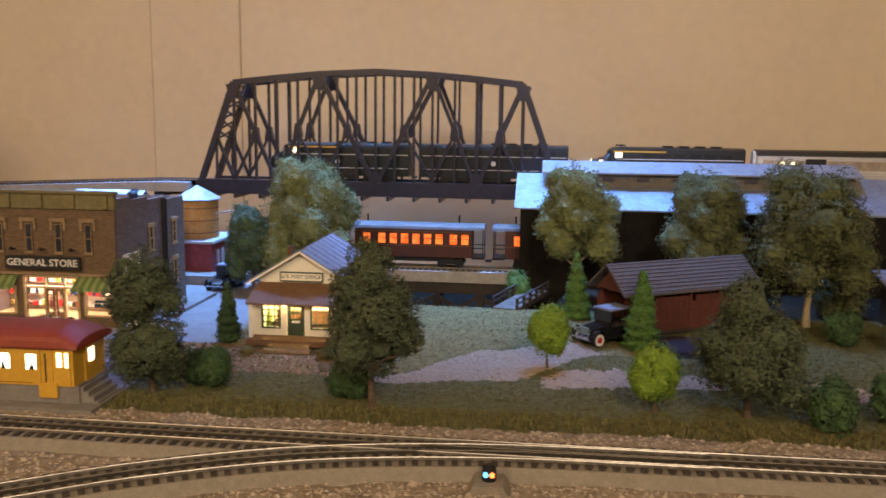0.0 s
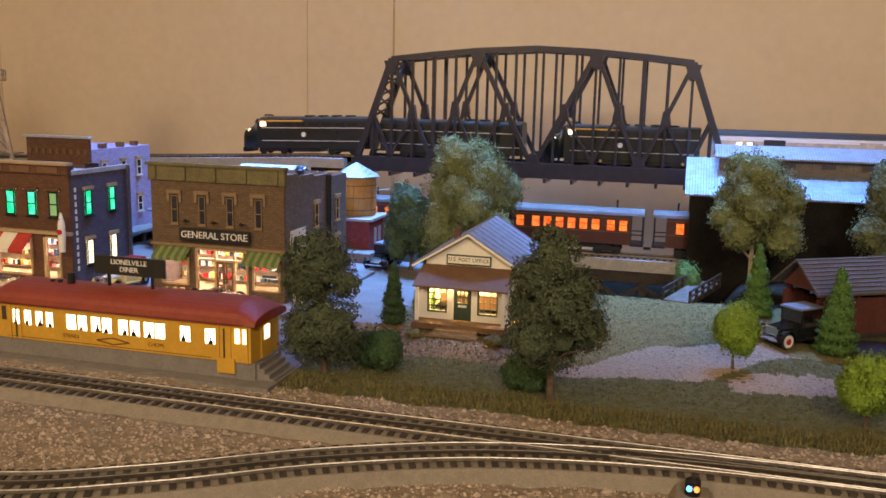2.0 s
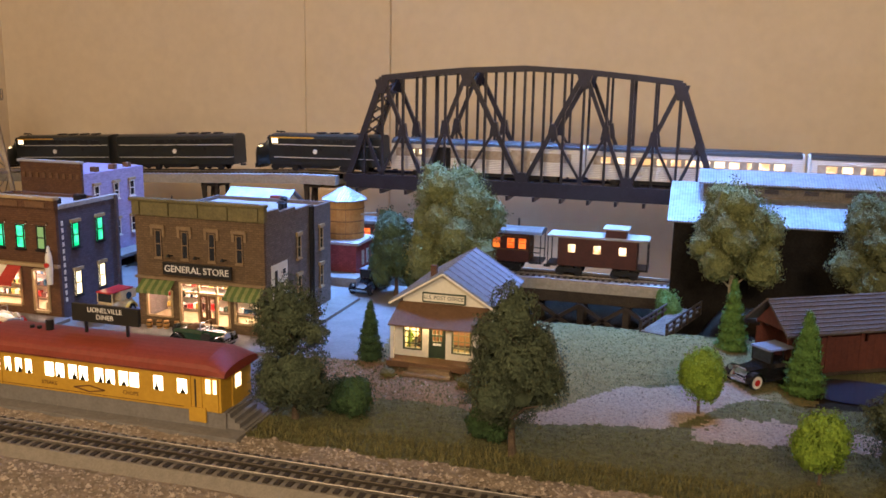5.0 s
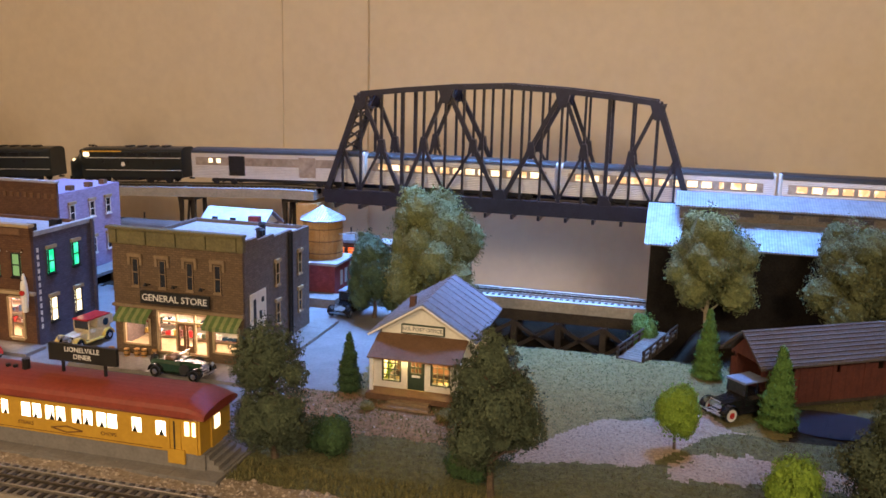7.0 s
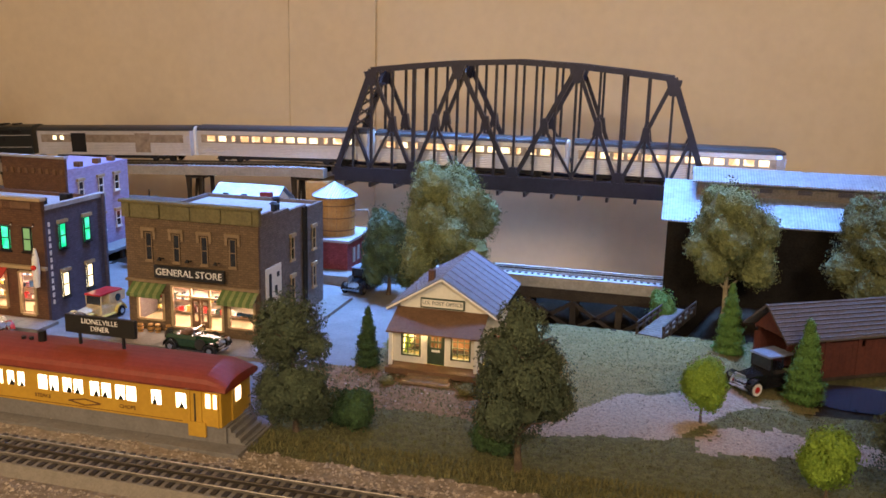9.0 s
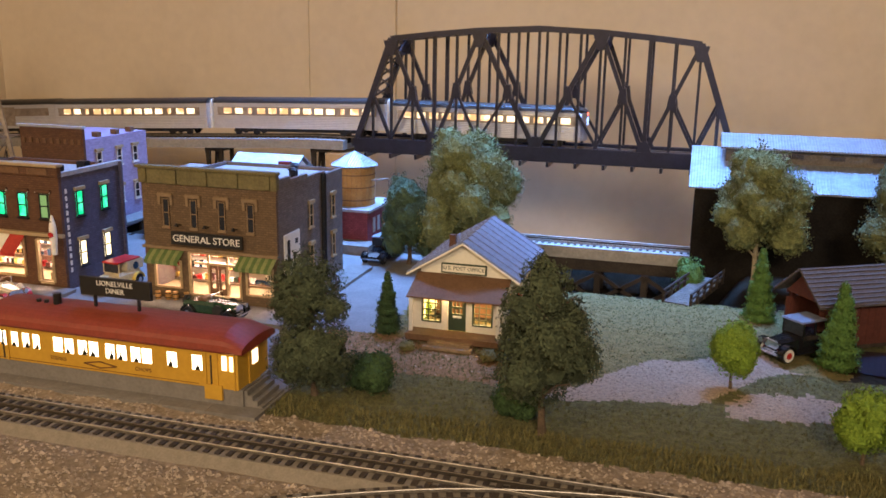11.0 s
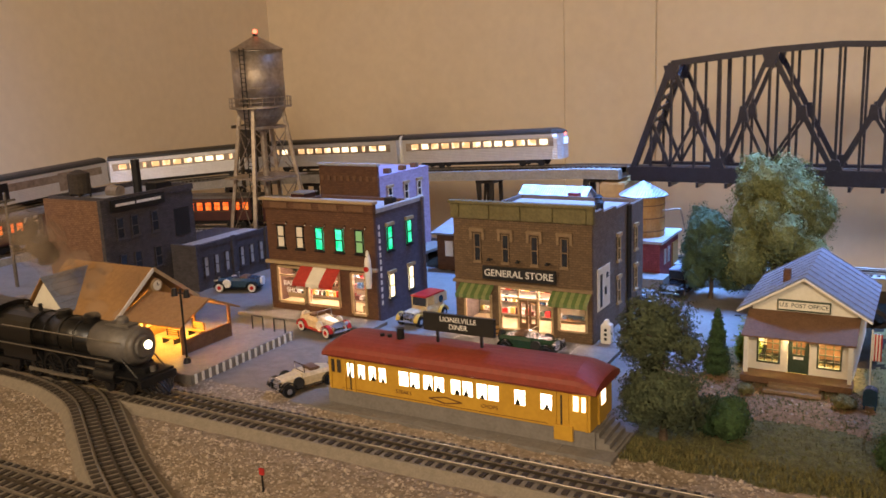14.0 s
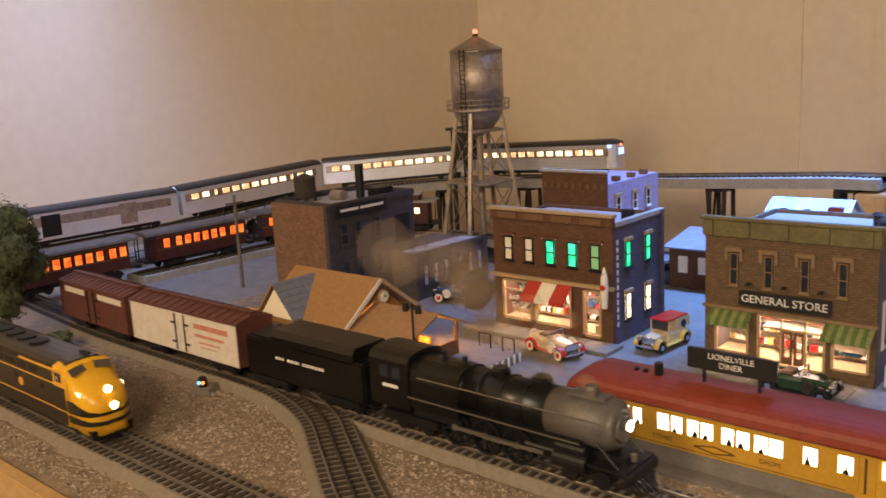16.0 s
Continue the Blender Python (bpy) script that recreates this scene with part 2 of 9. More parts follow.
M_LF_SAGE = mat("sage_foliage", (0.205, 0.225, 0.085), (0.09, 0.102, 0.036), 80, 0.95, 0, 0.3)
M_LF_OLIVE = mat("olive_foliage", (0.125, 0.138, 0.056), (0.066, 0.073, 0.028), 80, 0.95, 0, 0.3)
M_LF_LIME = mat("lime_foliage", (0.2, 0.3, 0.03), (0.11, 0.185, 0.015), 90, 0.9, 0, 0.3)
M_LF_GREEN = mat("mid_green_foliage", (0.1, 0.2, 0.04), (0.05, 0.11, 0.02), 90, 0.9, 0, 0.3)
M_LF_BUSH = mat("dark_bush_foliage", (0.055, 0.11, 0.035), (0.027, 0.056, 0.017), 90, 0.9, 0, 0.3)
M_LF_DEEP = mat("deep_green_foliage", (0.035, 0.075, 0.025), (0.018, 0.04, 0.012), 90, 0.9, 0, 0.3)
M_LF_TEAL = mat("blue_green_foliage", (0.07, 0.115, 0.055), (0.035, 0.06, 0.03), 90, 0.9, 0, 0.3)
M_FIBRE = mat("static_grass", (0.15, 0.15, 0.055), (0.07, 0.07, 0.024), 50, 0.95, 0, 0.1)
M_TUFT = mat("dry_grass_tuft", (0.19, 0.165, 0.06), (0.09, 0.08, 0.022), 90, 0.95, 0, 0.2)
M_STONE = mat("pinkish_stone_chips", (0.43, 0.35, 0.27), (0.26, 0.205, 0.155), 400, 0.95, 0, 0.3)
def island_tint(m, lo, hi):
    """Shade each loose piece of a joined mesh by its own random value."""
    nt = m.node_tree
    b = nt.nodes["Principled BSDF"]
    src = b.inputs["Base Color"].links[0].from_socket
    g = nt.nodes.new("ShaderNodeNewGeometry")
    mr = nt.nodes.new("ShaderNodeMapRange")
    mr.inputs[3].default_value, mr.inputs[4].default_value = lo, hi
    hs = nt.nodes.new("ShaderNodeHueSaturation")
    nt.links.new(g.outputs["Random Per Island"], mr.inputs[0])
    nt.links.new(mr.outputs[0], hs.inputs["Value"])
    nt.links.new(src, hs.inputs["Color"])
    nt.links.new(hs.outputs[0], b.inputs["Base Color"])


island_tint(M_STONE, 0.6, 1.25)
for leaf in (M_LF_DARK, M_LF_SAGE, M_LF_OLIVE, M_LF_LIME, M_LF_GREEN, M_LF_BUSH, M_LF_DEEP, M_LF_TEAL, M_FIBRE, M_TUFT):
    island_tint(leaf, 0.86, 1.14)
M_RUBBER = mat("black_rubber", (0.02, 0.02, 0.02), None, 60, 0.8)
M_WHITEWALL = mat("whitewall_tyre", (0.75, 0.72, 0.65), None, 60, 0.6)
M_DARKGLASS = mat("dark_window", (0.03, 0.035, 0.045), (0.02, 0.022, 0.03), 60, 0.12, 0, 0.0)
M_SIGN = mat("black_sign_board", (0.012, 0.012, 0.012), None, 60, 0.5)
M_LETTER = mat("white_lettering", (0.85, 0.83, 0.78), None, 60, 0.5)
M_BARRED = mat("awning_red", (0.5, 0.045, 0.03), None, 60, 0.8)
M_AWGREEN = mat("awning_green", (0.1, 0.16, 0.045), None, 60, 0.8)
M_AWPALE = mat("awning_pale_green", (0.24, 0.27, 0.1), None, 60, 0.8)
M_CARCREAM = mat("car_cream", (0.75, 0.62, 0.4), None, 60, 0.25)
M_CARRED = mat("car_red", (0.5, 0.03, 0.03), None, 60, 0.25)
M_CARBLUE = mat("car_blue", (0.025, 0.06, 0.11), None, 60, 0.25)
M_CARGREEN = mat("car_green", (0.025, 0.06, 0.035), None, 60, 0.25)
M_CARBLACK = mat("car_black", (0.012, 0.012, 0.014), None, 60, 0.2)
M_CARYEL = mat("truck_yellow", (0.7, 0.5, 0.12), None, 60, 0.3)
M_WATER = mat("dark_water", (0.02, 0.03, 0.04), (0.012, 0.02, 0.03), 40, 0.06, 0, 0.15)

G_WARM = glow("lit_window_warm", (1.0, 0.72, 0.36), 3.2, (1.0, 0.85, 0.55))
G_WHITE = glow("lit_window_white", (1.0, 0.86, 0.6), 4.5, (1.0, 0.92, 0.72), 60)
G_SHOP = glow("shop_ceiling_lamp", (1.0, 0.71, 0.58), 84.0)
G_PO = glow("office_ceiling_lamp", (1.0, 0.7, 0.3), 60.0)
G_STATION = glow("station_lamp_amber", (1.0, 0.50, 0.07), 220.0)
G_GREEN = glow("green_lit_blind", (0.0, 0.75, 0.27), 1.2, (0.12, 1.0, 0.6), 70)
G_PALE = glow("dim_green_blind", (0.25, 0.5, 0.22), 0.35)
G_ORANGE = glow("orange_lit_window", (1.0, 0.11, 0.012), 1.15, (1.0, 0.27, 0.045), 110)
G_CAR = glow("coach_window_light", (0.45, 0.26, 0.11), 2.4, (1.0, 0.8, 0.52), 45)
G_HEAD = glow("headlight", (1.0, 0.86, 0.55), 22)
G_RED = glow("red_beacon", (1.0, 0.12, 0.06), 5)
G_SIGB = glow("signal_lens_cool", (0.12, 0.5, 1.0), 3)
G_SIGR = glow("signal_lens_amber", (1.0, 0.22, 0.05), 3)
G_TAIL = glow("observation_marker", (0.3, 0.45, 1.0), 2.5)

# ---------- mesh helpers ----------


def add_box(bm, x0, x1, y0, y1, z0, z1, m=None):
    vs = [bm.verts.new((x, y, z)) for z in (z0, z1) for y in (y0, y1) for x in (x0, x1)]
    for f in ((0, 2, 3, 1), (4, 5, 7, 6), (0, 1, 5, 4), (2, 6, 7, 3), (0, 4, 6, 2), (1, 3, 7, 5)):
        bm.faces.new([vs[i] for i in f])
    if m is not None:
        for v in vs:
            v.co = m @ v.co
    return vs


def add_bar(bm, p, q, w, h=None, up=(0, 0, 1)):
    """A square bar from p to q, w wide and h deep."""
    h = h or w
    p, q = Vector(p), Vector(q)
    d = (q - p)
    L = d.length
    d.normalize()
    side = d.cross(Vector(up))
    if side.length < 1e-4:
        side = d.cross(Vector((0, 1, 0)))
    side.normalize()
    top = side.cross(d)
    rot = Matrix((side, d, top)).transposed().to_4x4()
    return add_box(bm, -w / 2, w / 2, 0, L, -h / 2, h / 2, Matrix.Translation(p) @ rot)


def add_tube(bm, p, q, r0, r1=None, seg=12, cap=True):
    r1 = r0 if r1 is None else r1
    p, q = Vector(p), Vector(q)
    d = (q - p).normalized()
    a = d.orthogonal().normalized()
    b = d.cross(a)
    rings = []
    for c, r in ((p, r0), (q, r1)):
        rings.append([bm.verts.new(c + (a * math.cos(2 * math.pi * i / seg) + b * math.sin(2 * math.pi * i / seg)) * max(r, 1e-5)) for i in range(seg)])
    for i in range(seg):
        j = (i + 1) % seg
        bm.faces.new((rings[0][i], rings[0][j], rings[1][j], rings[1][i]))
    if cap:
        bm.faces.new(rings[0][::-1])
        bm.faces.new(rings[1])


def add_prism(bm, pts, y0, y1, m=None, axis="y"):
    """Extrude an outline of (a, z) pairs between y0 and y1 along y (or along x)."""
    rows = []
    for y in (y0, y1):
        rows.append([bm.verts.new((a, y, z) if axis == "y" else (y, a, z)) for a, z in pts])
    n = len(pts)
    for i in range(n):
        j = (i + 1) % n
        bm.faces.new((rows[0][i], rows[0][j], rows[1][j], rows[1][i]))
    bm.faces.new(rows[0][::-1])
    bm.faces.new(rows[1])
    if m is not None:
        for r in rows:
            for v in r:
                v.co = m @ v.co


def add_ball(bm, c, r, seg=10, rings=7, squash=1.0):
    c = Vector(c)
    grid = []
    for k in range(rings + 1):
        a = math.pi * k / rings
        grid.append([bm.verts.new(c + Vector((r * math.sin(a) * math.cos(2 * math.pi * i / seg), r * math.sin(a) * math.sin(2 * math.pi * i / seg), r * squash * math.cos(a)))) for i in range(seg)])
    for k in range(rings):
        for i in range(seg):
            j = (i + 1) % seg
            bm.faces.new((grid[k][i], grid[k + 1][i], grid[k + 1][j], grid[k][j]))
    bmesh.ops.remove_doubles(bm, verts=grid[0] + grid[-1], dist=1e-6)


def finish(name, bm, material, smooth=False, bevel=0.0):
    if bevel:
        bmesh.ops.bevel(bm, geom=bm.edges[:], offset=bevel, segments=2, affect="EDGES", clamp_overlap=True)
    bmesh.ops.recalc_face_normals(bm, faces=bm.faces[:])
    me = bpy.data.meshes.new(name)
    bm.to_mesh(me)
    bm.free()
    for mm in (material if isinstance(material, (list, tuple)) else [material]):
        me.materials.append(mm)
    if smooth:
        for p in me.polygons:
            p.use_smooth = True
    return me


def part(name, bm, material, parent, label="", smooth=False, bevel=0.0):
    ob = new(name, finish(name, bm, material, smooth, bevel))
    ob.parent = parent
    if label:
        tagged(ob, label)
    return ob


def box_part(name, x0, x1, y0, y1, z0, z1, material, parent, label="", bevel=0.0):
    bm = bmesh.new()
    add_box(bm, x0, x1, y0, y1, z0, z1)
    return part(name, bm, material, parent, label, bevel=bevel)


def thing(name, label, category, m=None, group="", kind=""):
    ob = new(name)
    ob.empty_display_size = 0.02
    tagged(ob, label, category, group, kind)
    if m is not None:
        ob.matrix_world = m
    return ob


def text_part(name, body, size, m, material, parent, extrude=0.0006, align="CENTER"):
    cu = bpy.data.curves.new(name, "FONT")
    cu.body, cu.size, cu.extrude, cu.align_x, cu.align_y = body, size, extrude, align, "CENTER"
    cu.resolution_u = 3
    tmp = bpy.data.objects.new(name + "_curve", cu)
    scene.collection.objects.link(tmp)
    bpy.context.view_layer.update()
    me = bpy.data.meshes.new_from_object(tmp.evaluated_get(bpy.context.evaluated_depsgraph_get()))
    bpy.data.objects.remove(tmp)
    bpy.data.curves.remove(cu)
    me.materials.clear()
    me.materials.append(material)
    ob = new(name, me)
    ob.parent = parent
    ob.matrix_basis = m
    return ob


FRONT = pose(0, 0, 0, 90, 0, 0)      # lettering that faces -y
RIGHT = pose(0, 0, 0, 90, 0, 90)     # lettering that faces +x

# ---------- room ----------
BACK_Y, LEFT_X, RIGHT_X, NEAR_Y, ROOM_Z, FLOOR_Z = 2.78, -2.5, 2.4, -1.6, 2.1, -0.95


def structure(name, x0, x1, y0, y1, z0, z1, material, label):
    bm = bmesh.new()
    add_box(bm, x0, x1, y0, y1, z0, z1)
    return tagged(new(name, finish(name, bm, material)), label, "wall", kind="structure")


structure("wall_north", LEFT_X, RIGHT_X, BACK_Y, BACK_Y + 0.1, FLOOR_Z, ROOM_Z, M_WALL, "plain tan painted wall behind the layout")
structure("wall_west", LEFT_X - 0.1, LEFT_X, NEAR_Y, BACK_Y + 0.1, FLOOR_Z, ROOM_Z, M_WALL, "plain tan painted side wall")
structure("wall_east", RIGHT_X, RIGHT_X + 0.1, NEAR_Y, BACK_Y + 0.1, FLOOR_Z, ROOM_Z, M_WALL, "plain tan painted side wall")
structure("wall_south", LEFT_X - 0.1, RIGHT_X + 0.1, NEAR_Y - 0.1, NEAR_Y, FLOOR_Z, ROOM_Z, M_WALL, "plain tan painted wall")
structure("ceiling", LEFT_X - 0.1, RIGHT_X + 0.1, NEAR_Y - 0.1, BACK_Y + 0.1, ROOM_Z, ROOM_Z + 0.1, M_CEIL, "off-white painted ceiling")
structure("floor", LEFT_X - 0.1, RIGHT_X + 0.1, NEAR_Y - 0.1, BACK_Y + 0.1, FLOOR_Z - 0.1, FLOOR_Z, M_FLOOR, "brown carpet floor")
# raised batten and shallow boxed pier on the back wall
structure("trim_1", -1.30, -1.285, BACK_Y - 0.008, BACK_Y, FLOOR_Z, ROOM_Z, M_WALL, "narrow painted batten on the wall")
structure("trim_2", -1.085, -0.985, BACK_Y - 0.018, BACK_Y, FLOOR_Z, ROOM_Z, M_WALL, "shallow painted pilaster on the wall")

# ---------- ground ----------
MAIN_Y, YARD_Y = 0.815, 0.572
TABLE_Y, SHELF_Z = 0.475, -0.32


def edge_noise(x, y, s=9.0):
    return noise.noise(Vector((x * s, y * s, 3.7)))


def smooth01(a, b, v):
    t = max(0.0, min(1.0, (v - a) / (b - a)))
    return t * t * (3 - 2 * t)


def ground_z(x, y):
    """Height of the scenery above the table top."""
    z = 0.0
    # grassy mound beside the post office
    mound = smooth01(-0.30, -0.2, x) * (1 - smooth01(0.02, 0.12, x)) * smooth01(1.16, 1.34, y) * (1 - smooth01(1.44, 1.52, y))
    z += 0.010 * mound
    # creek bed under the trestle
    creek = smooth01(-0.42, -0.34, x) * (1 - smooth01(-0.02, 0.06, x)) * smooth01(1.50, 1.58, y) * (1 - smooth01(1.83, 1.868, y))
    z -= 0.085 * creek
    if y > 1.88:
        z = SHELF_Z
    rough = noise.noise(Vector((x * 22, y * 22, 0.3))) * 0.5 + noise.noise(Vector((x * 70, y * 70, 1.3))) * 0.3
    zone = ground_zone(x, y)
    amp = (0.0065, 0.004, 0.003, 0.003, 0.0025, 0.0, 0.0006, 0.004, 0.0)[zone]
    near_track = min(abs(y - MAIN_Y), 1.0)
    if near_track < 0.06:
        amp *= 0.25
    z += rough * amp
    return z


def ground_zone(x, y):
    """0 ballast, 1 turf, 2 light turf, 3 brown dirt, 4 pale gravel, 5 road, 6 dirt lot, 7 dark earth with shade in its
    colour.
    """
    e = edge_noise(x, y) * 0.03 + edge_noise(x + 5, y, 40) * 0.014 + edge_noise(x, y + 3, 120) * 0.012
    if y > 1.885:
        return 8
    if x > 1.0 + e:
        return 7
    if y < 0.905 + e * 0.35:
        return 0
    edge_x = -0.505 - 0.12 * max(0.0, y - 0.9) + (0.01 if y < 1.0 else 0.0)
    if x < edge_x + e * 0.12:
        if x < -1.75 and y > 0.93:
            return 5 if 1.0 < y < 1.62 and x < -1.80 + e else 0
        if y > 1.62 + e:
            return 7
        if x < -0.9 and y < 1.12 and x > -1.75:
            return 6
        if x < -1.42:
            return 6
        return 5
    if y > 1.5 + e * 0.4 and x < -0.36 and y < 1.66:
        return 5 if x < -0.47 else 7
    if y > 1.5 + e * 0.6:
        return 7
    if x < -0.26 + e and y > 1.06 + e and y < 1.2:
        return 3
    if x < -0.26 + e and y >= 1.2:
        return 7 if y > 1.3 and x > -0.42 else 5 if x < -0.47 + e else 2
    low = 1.055 + 0.02 * smooth01(-0.15, -0.05, x) + 0.145 * smooth01(-0.05, 0.09, x)
    high = 1.085 + 0.145 * smooth01(-0.21, -0.05, x) + 0.045 * smooth01(-0.06, 0.04, x) - 0.05 * smooth01(0.05, 0.09, x)
    if low + e * 0.5 < y < high + e * 0.5 and -0.23 + e < x < 0.09 + e:
        return 4
    if x > 0.0 + e and abs(y - 1.087 - 0.02 * math.sin(x * 9)) < 0.026 + e:
        return 4
    if x < 0.14 + e and y > high and y < 1.5:
        return 2
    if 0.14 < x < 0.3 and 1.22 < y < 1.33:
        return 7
    return 1


def build_ground():
    x0, x1, y0, y1 = LEFT_X + 0.002, 2.0, TABLE_Y, BACK_Y - 0.01
    xs = np.concatenate([np.arange(x0, -2.0, 0.03), np.arange(-2.0, -0.55, 0.0095), np.arange(-0.55, 0.55, 0.005), np.arange(0.55, x1 + 0.03, 0.03)])
    ys = np.concatenate([np.arange(y0, 0.9, 0.0095), np.arange(0.9, 1.3, 0.005), np.arange(1.3, 1.6, 0.0095), np.arange(1.6, 1.87, 0.015), [1.875, 1.8855, 1.8865], np.arange(1.92, y1 + 0.04, 0.08)])
    verts = [(float(x), float(y), ground_z(float(x), float(y))) for y in ys for x in xs]
    nx, ny = len(xs), len(ys)
    faces = [(j * nx + i, j * nx + i + 1, (j + 1) * nx + i + 1, (j + 1) * nx + i) for j in range(ny - 1) for i in range(nx - 1)]
    me = bpy.data.meshes.new("ground")
    me.from_pydata(verts, [], faces)
    for m in (M_BALLAST, M_GRASS, M_GRASSL, M_DIRT, M_PATH, M_ROAD, M_LOT, M_SHADE_MUD, M_BOARD):
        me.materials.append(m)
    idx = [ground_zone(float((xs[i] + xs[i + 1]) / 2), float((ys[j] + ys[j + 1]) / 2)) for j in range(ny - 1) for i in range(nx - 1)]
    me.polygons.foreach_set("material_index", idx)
    me.polygons.foreach_set("use_smooth", [True] * len(idx))
    tagged(new("ground", me), "model landscape of ballast, turf, dirt and grey road", "ground", kind="structure")


build_ground()
table = thing("layout_table", "plywood table with a pale wooden front edge", "table")
box_part("tabletop", LEFT_X + 0.004, 2.0, TABLE_Y, 1.884, -0.16, -0.11, M_PLY, table)
box_part("front_board", LEFT_X + 0.004, 2.0, TABLE_Y - 0.02, TABLE_Y - 0.001, -0.16, 0.004, M_PLY, table, bevel=0.002)
for lx in (-2.3, -1.2, -0.1, 1.0, 1.9):
    for ly, top in ((TABLE_Y + 0.08, -0.16), (1.8, -0.16), (BACK_Y - 0.2, SHELF_Z - 0.003)):
        box_part("leg", lx - 0.03, lx + 0.03, ly - 0.03, ly + 0.03, FLOOR_Z, top, M_PLY, table)

# ---------- tracks ----------
GAUGE = 0.034


def polyline(points, step=0.0127):
    """Points at an even step along a line of (x, y, z)."""
    out, carry = [], 0.0
    for a, b in zip(points, points[1:]):
        a, b = Vector(a), Vector(b)
        L = (b - a).length
        s = carry
        while s < L:
            out.append((a + (b - a) * (s / L), (b - a).normalized()))
            s += step
        carry = s - L
    return out


def sweep(bm, points, profile):
    """Sweep a closed (side, up) outline along points."""
    rows = []
    n = len(points)
    for i, p in enumerate(points):
        d = Vector(points[min(i + 1, n - 1)]) - Vector(points[max(i - 1, 0)])
        d.z = 0
        d.normalize()
        s = Vector((d.y, -d.x, 0))
        rows.append([bm.verts.new(Vector(p) + s * a + Vector((0, 0, b))) for a, b in profile])
    k = len(profile)
    for r, q in zip(rows, rows[1:]):
        for i in range(k):
            j = (i + 1) % k
            bm.faces.new((r[i], r[j], q[j], q[i]))
    bm.faces.new(rows[0][::-1])
    bm.faces.new(rows[-1])


def curve_points(ctrl, n=24):
    """A smooth run through control points (Catmull-Rom)."""
    c = [Vector(p) for p in ctrl]
    c = [c[0] * 2 - c[1]] + c + [c[-1] * 2 - c[-2]]
    out = []
    for i in range(1, len(c) - 2):
        for k in range(n):
            t = k / n
            a, b, d, e = c[i - 1], c[i], c[i + 1], c[i + 2]
            out.append(0.5 * ((2 * b) + (d - a) * t + (2 * a - 5 * b + 4 * d - e) * t * t + (3 * b - a - 3 * d + e) * t ** 3))
    out.append(c[-2])
    return out


tie_mesh = None


def track(label, ctrl, bed=True, ties=True, n=20, ties_joined=False, skip=None):
    """Three-rail track on a moulded roadbed; rails top out 15 mm above the base line."""
    global tie_mesh
    pts = curve_points(ctrl, n)
    tr = thing("railway_track", label, "track", kind="structure")
    if bed:
        bm = bmesh.new()
        sweep(bm, pts, [(-0.043, -0.004), (-0.031, 0.0104), (0.031, 0.0104), (0.043, -0.004)])
        part("roadbed", bm, M_ROADBED, tr, "grey moulded plastic roadbed")
    if tie_mesh is None:
        bm = bmesh.new()
        add_box(bm, -0.0285, 0.0285, -0.0029, 0.0029, 0.0094, 0.012)
        tie_mesh = finish("tie", bm, M_TIE)
    if ties_joined:
        bm = bmesh.new()
        for p, d in polyline(pts):
            add_box(bm, -0.0285, 0.0285, -0.0029, 0.0029, 0.0, 0.012, Matrix.Translation(p) @ Matrix.Rotation(math.atan2(d.y, d.x) - math.pi / 2, 4, "Z"))
        tagged(part("ties", bm, M_TIE, tr), kind="stuff")
    elif ties:
        for p, d in polyline(pts):
            if skip and skip(p):
                continue
            ob = new("tie", tie_mesh)
            ob.parent = tr
            ob.matrix_basis = Matrix.Translation(p) @ Matrix.Rotation(math.atan2(d.y, d.x) - math.pi / 2, 4, "Z")
    for off, m in ((-GAUGE / 2, M_RAIL), (0, M_RAILD), (GAUGE / 2, M_RAIL)):
        bm = bmesh.new()
        sweep(bm, pts, [(off - 0.0016, 0.0118), (off - 0.0016, 0.0124), (off - 0.0006, 0.0128), (off - 0.0006, 0.0140), (off - 0.0010, 0.0144), (off - 0.0006, 0.0152), (off + 0.0006, 0.0152), (off + 0.0010, 0.0144), (off + 0.0006, 0.0140), (off + 0.0006, 0.0128), (off + 0.0016, 0.0124), (off + 0.0016, 0.0118)])
        part("rail", bm, m, tr)
    return tr


RAIL_TOP = 0.0152
track("three-rail main track with dark ties and bright rails", [(-2.3, 0.86, 0), (-2.0, 0.832, 0), (-1.7, MAIN_Y, 0), (-1.0, MAIN_Y, 0), (0.0, MAIN_Y, 0), (0.6, 0.82, 0), (1.4, 0.84, 0)], skip=lambda p: p.x > 0.8)
track("curved three-rail siding that leaves the main track", [(0.16, MAIN_Y - 0.003, 0.0004), (-0.05, 0.806, 0.0004), (-0.22, 0.775, 0.0004), (-0.36, 0.715, 0.0004), (-0.48, 0.64, 0.0004), (-0.60, 0.585, 0.0004), (-0.76, YARD_Y, 0.0004), (-1.2, YARD_Y, 0.0004), (-1.8, YARD_Y + 0.002, 0.0004), (-2.3, 0.6, 0.0004)])
track("curved three-rail connecting track", [(-1.42, MAIN_Y + 0.001, 0.0006), (-1.28, 0.806, 0.0006), (-1.17, 0.772, 0.0006), (-1.07, 0.71, 0.0006), (-0.97, 0.645, 0.0006), (-0.86, 0.585, 0.0006), (-0.74, 0.53, 0.0006), (-0.66, 0.505, 0.0006)])

# ---------- paths of the trains ----------
UP_Y, UP_Z = 2.08, 0.157
LOW_Y, LOW_Z = 1.80, 0.006


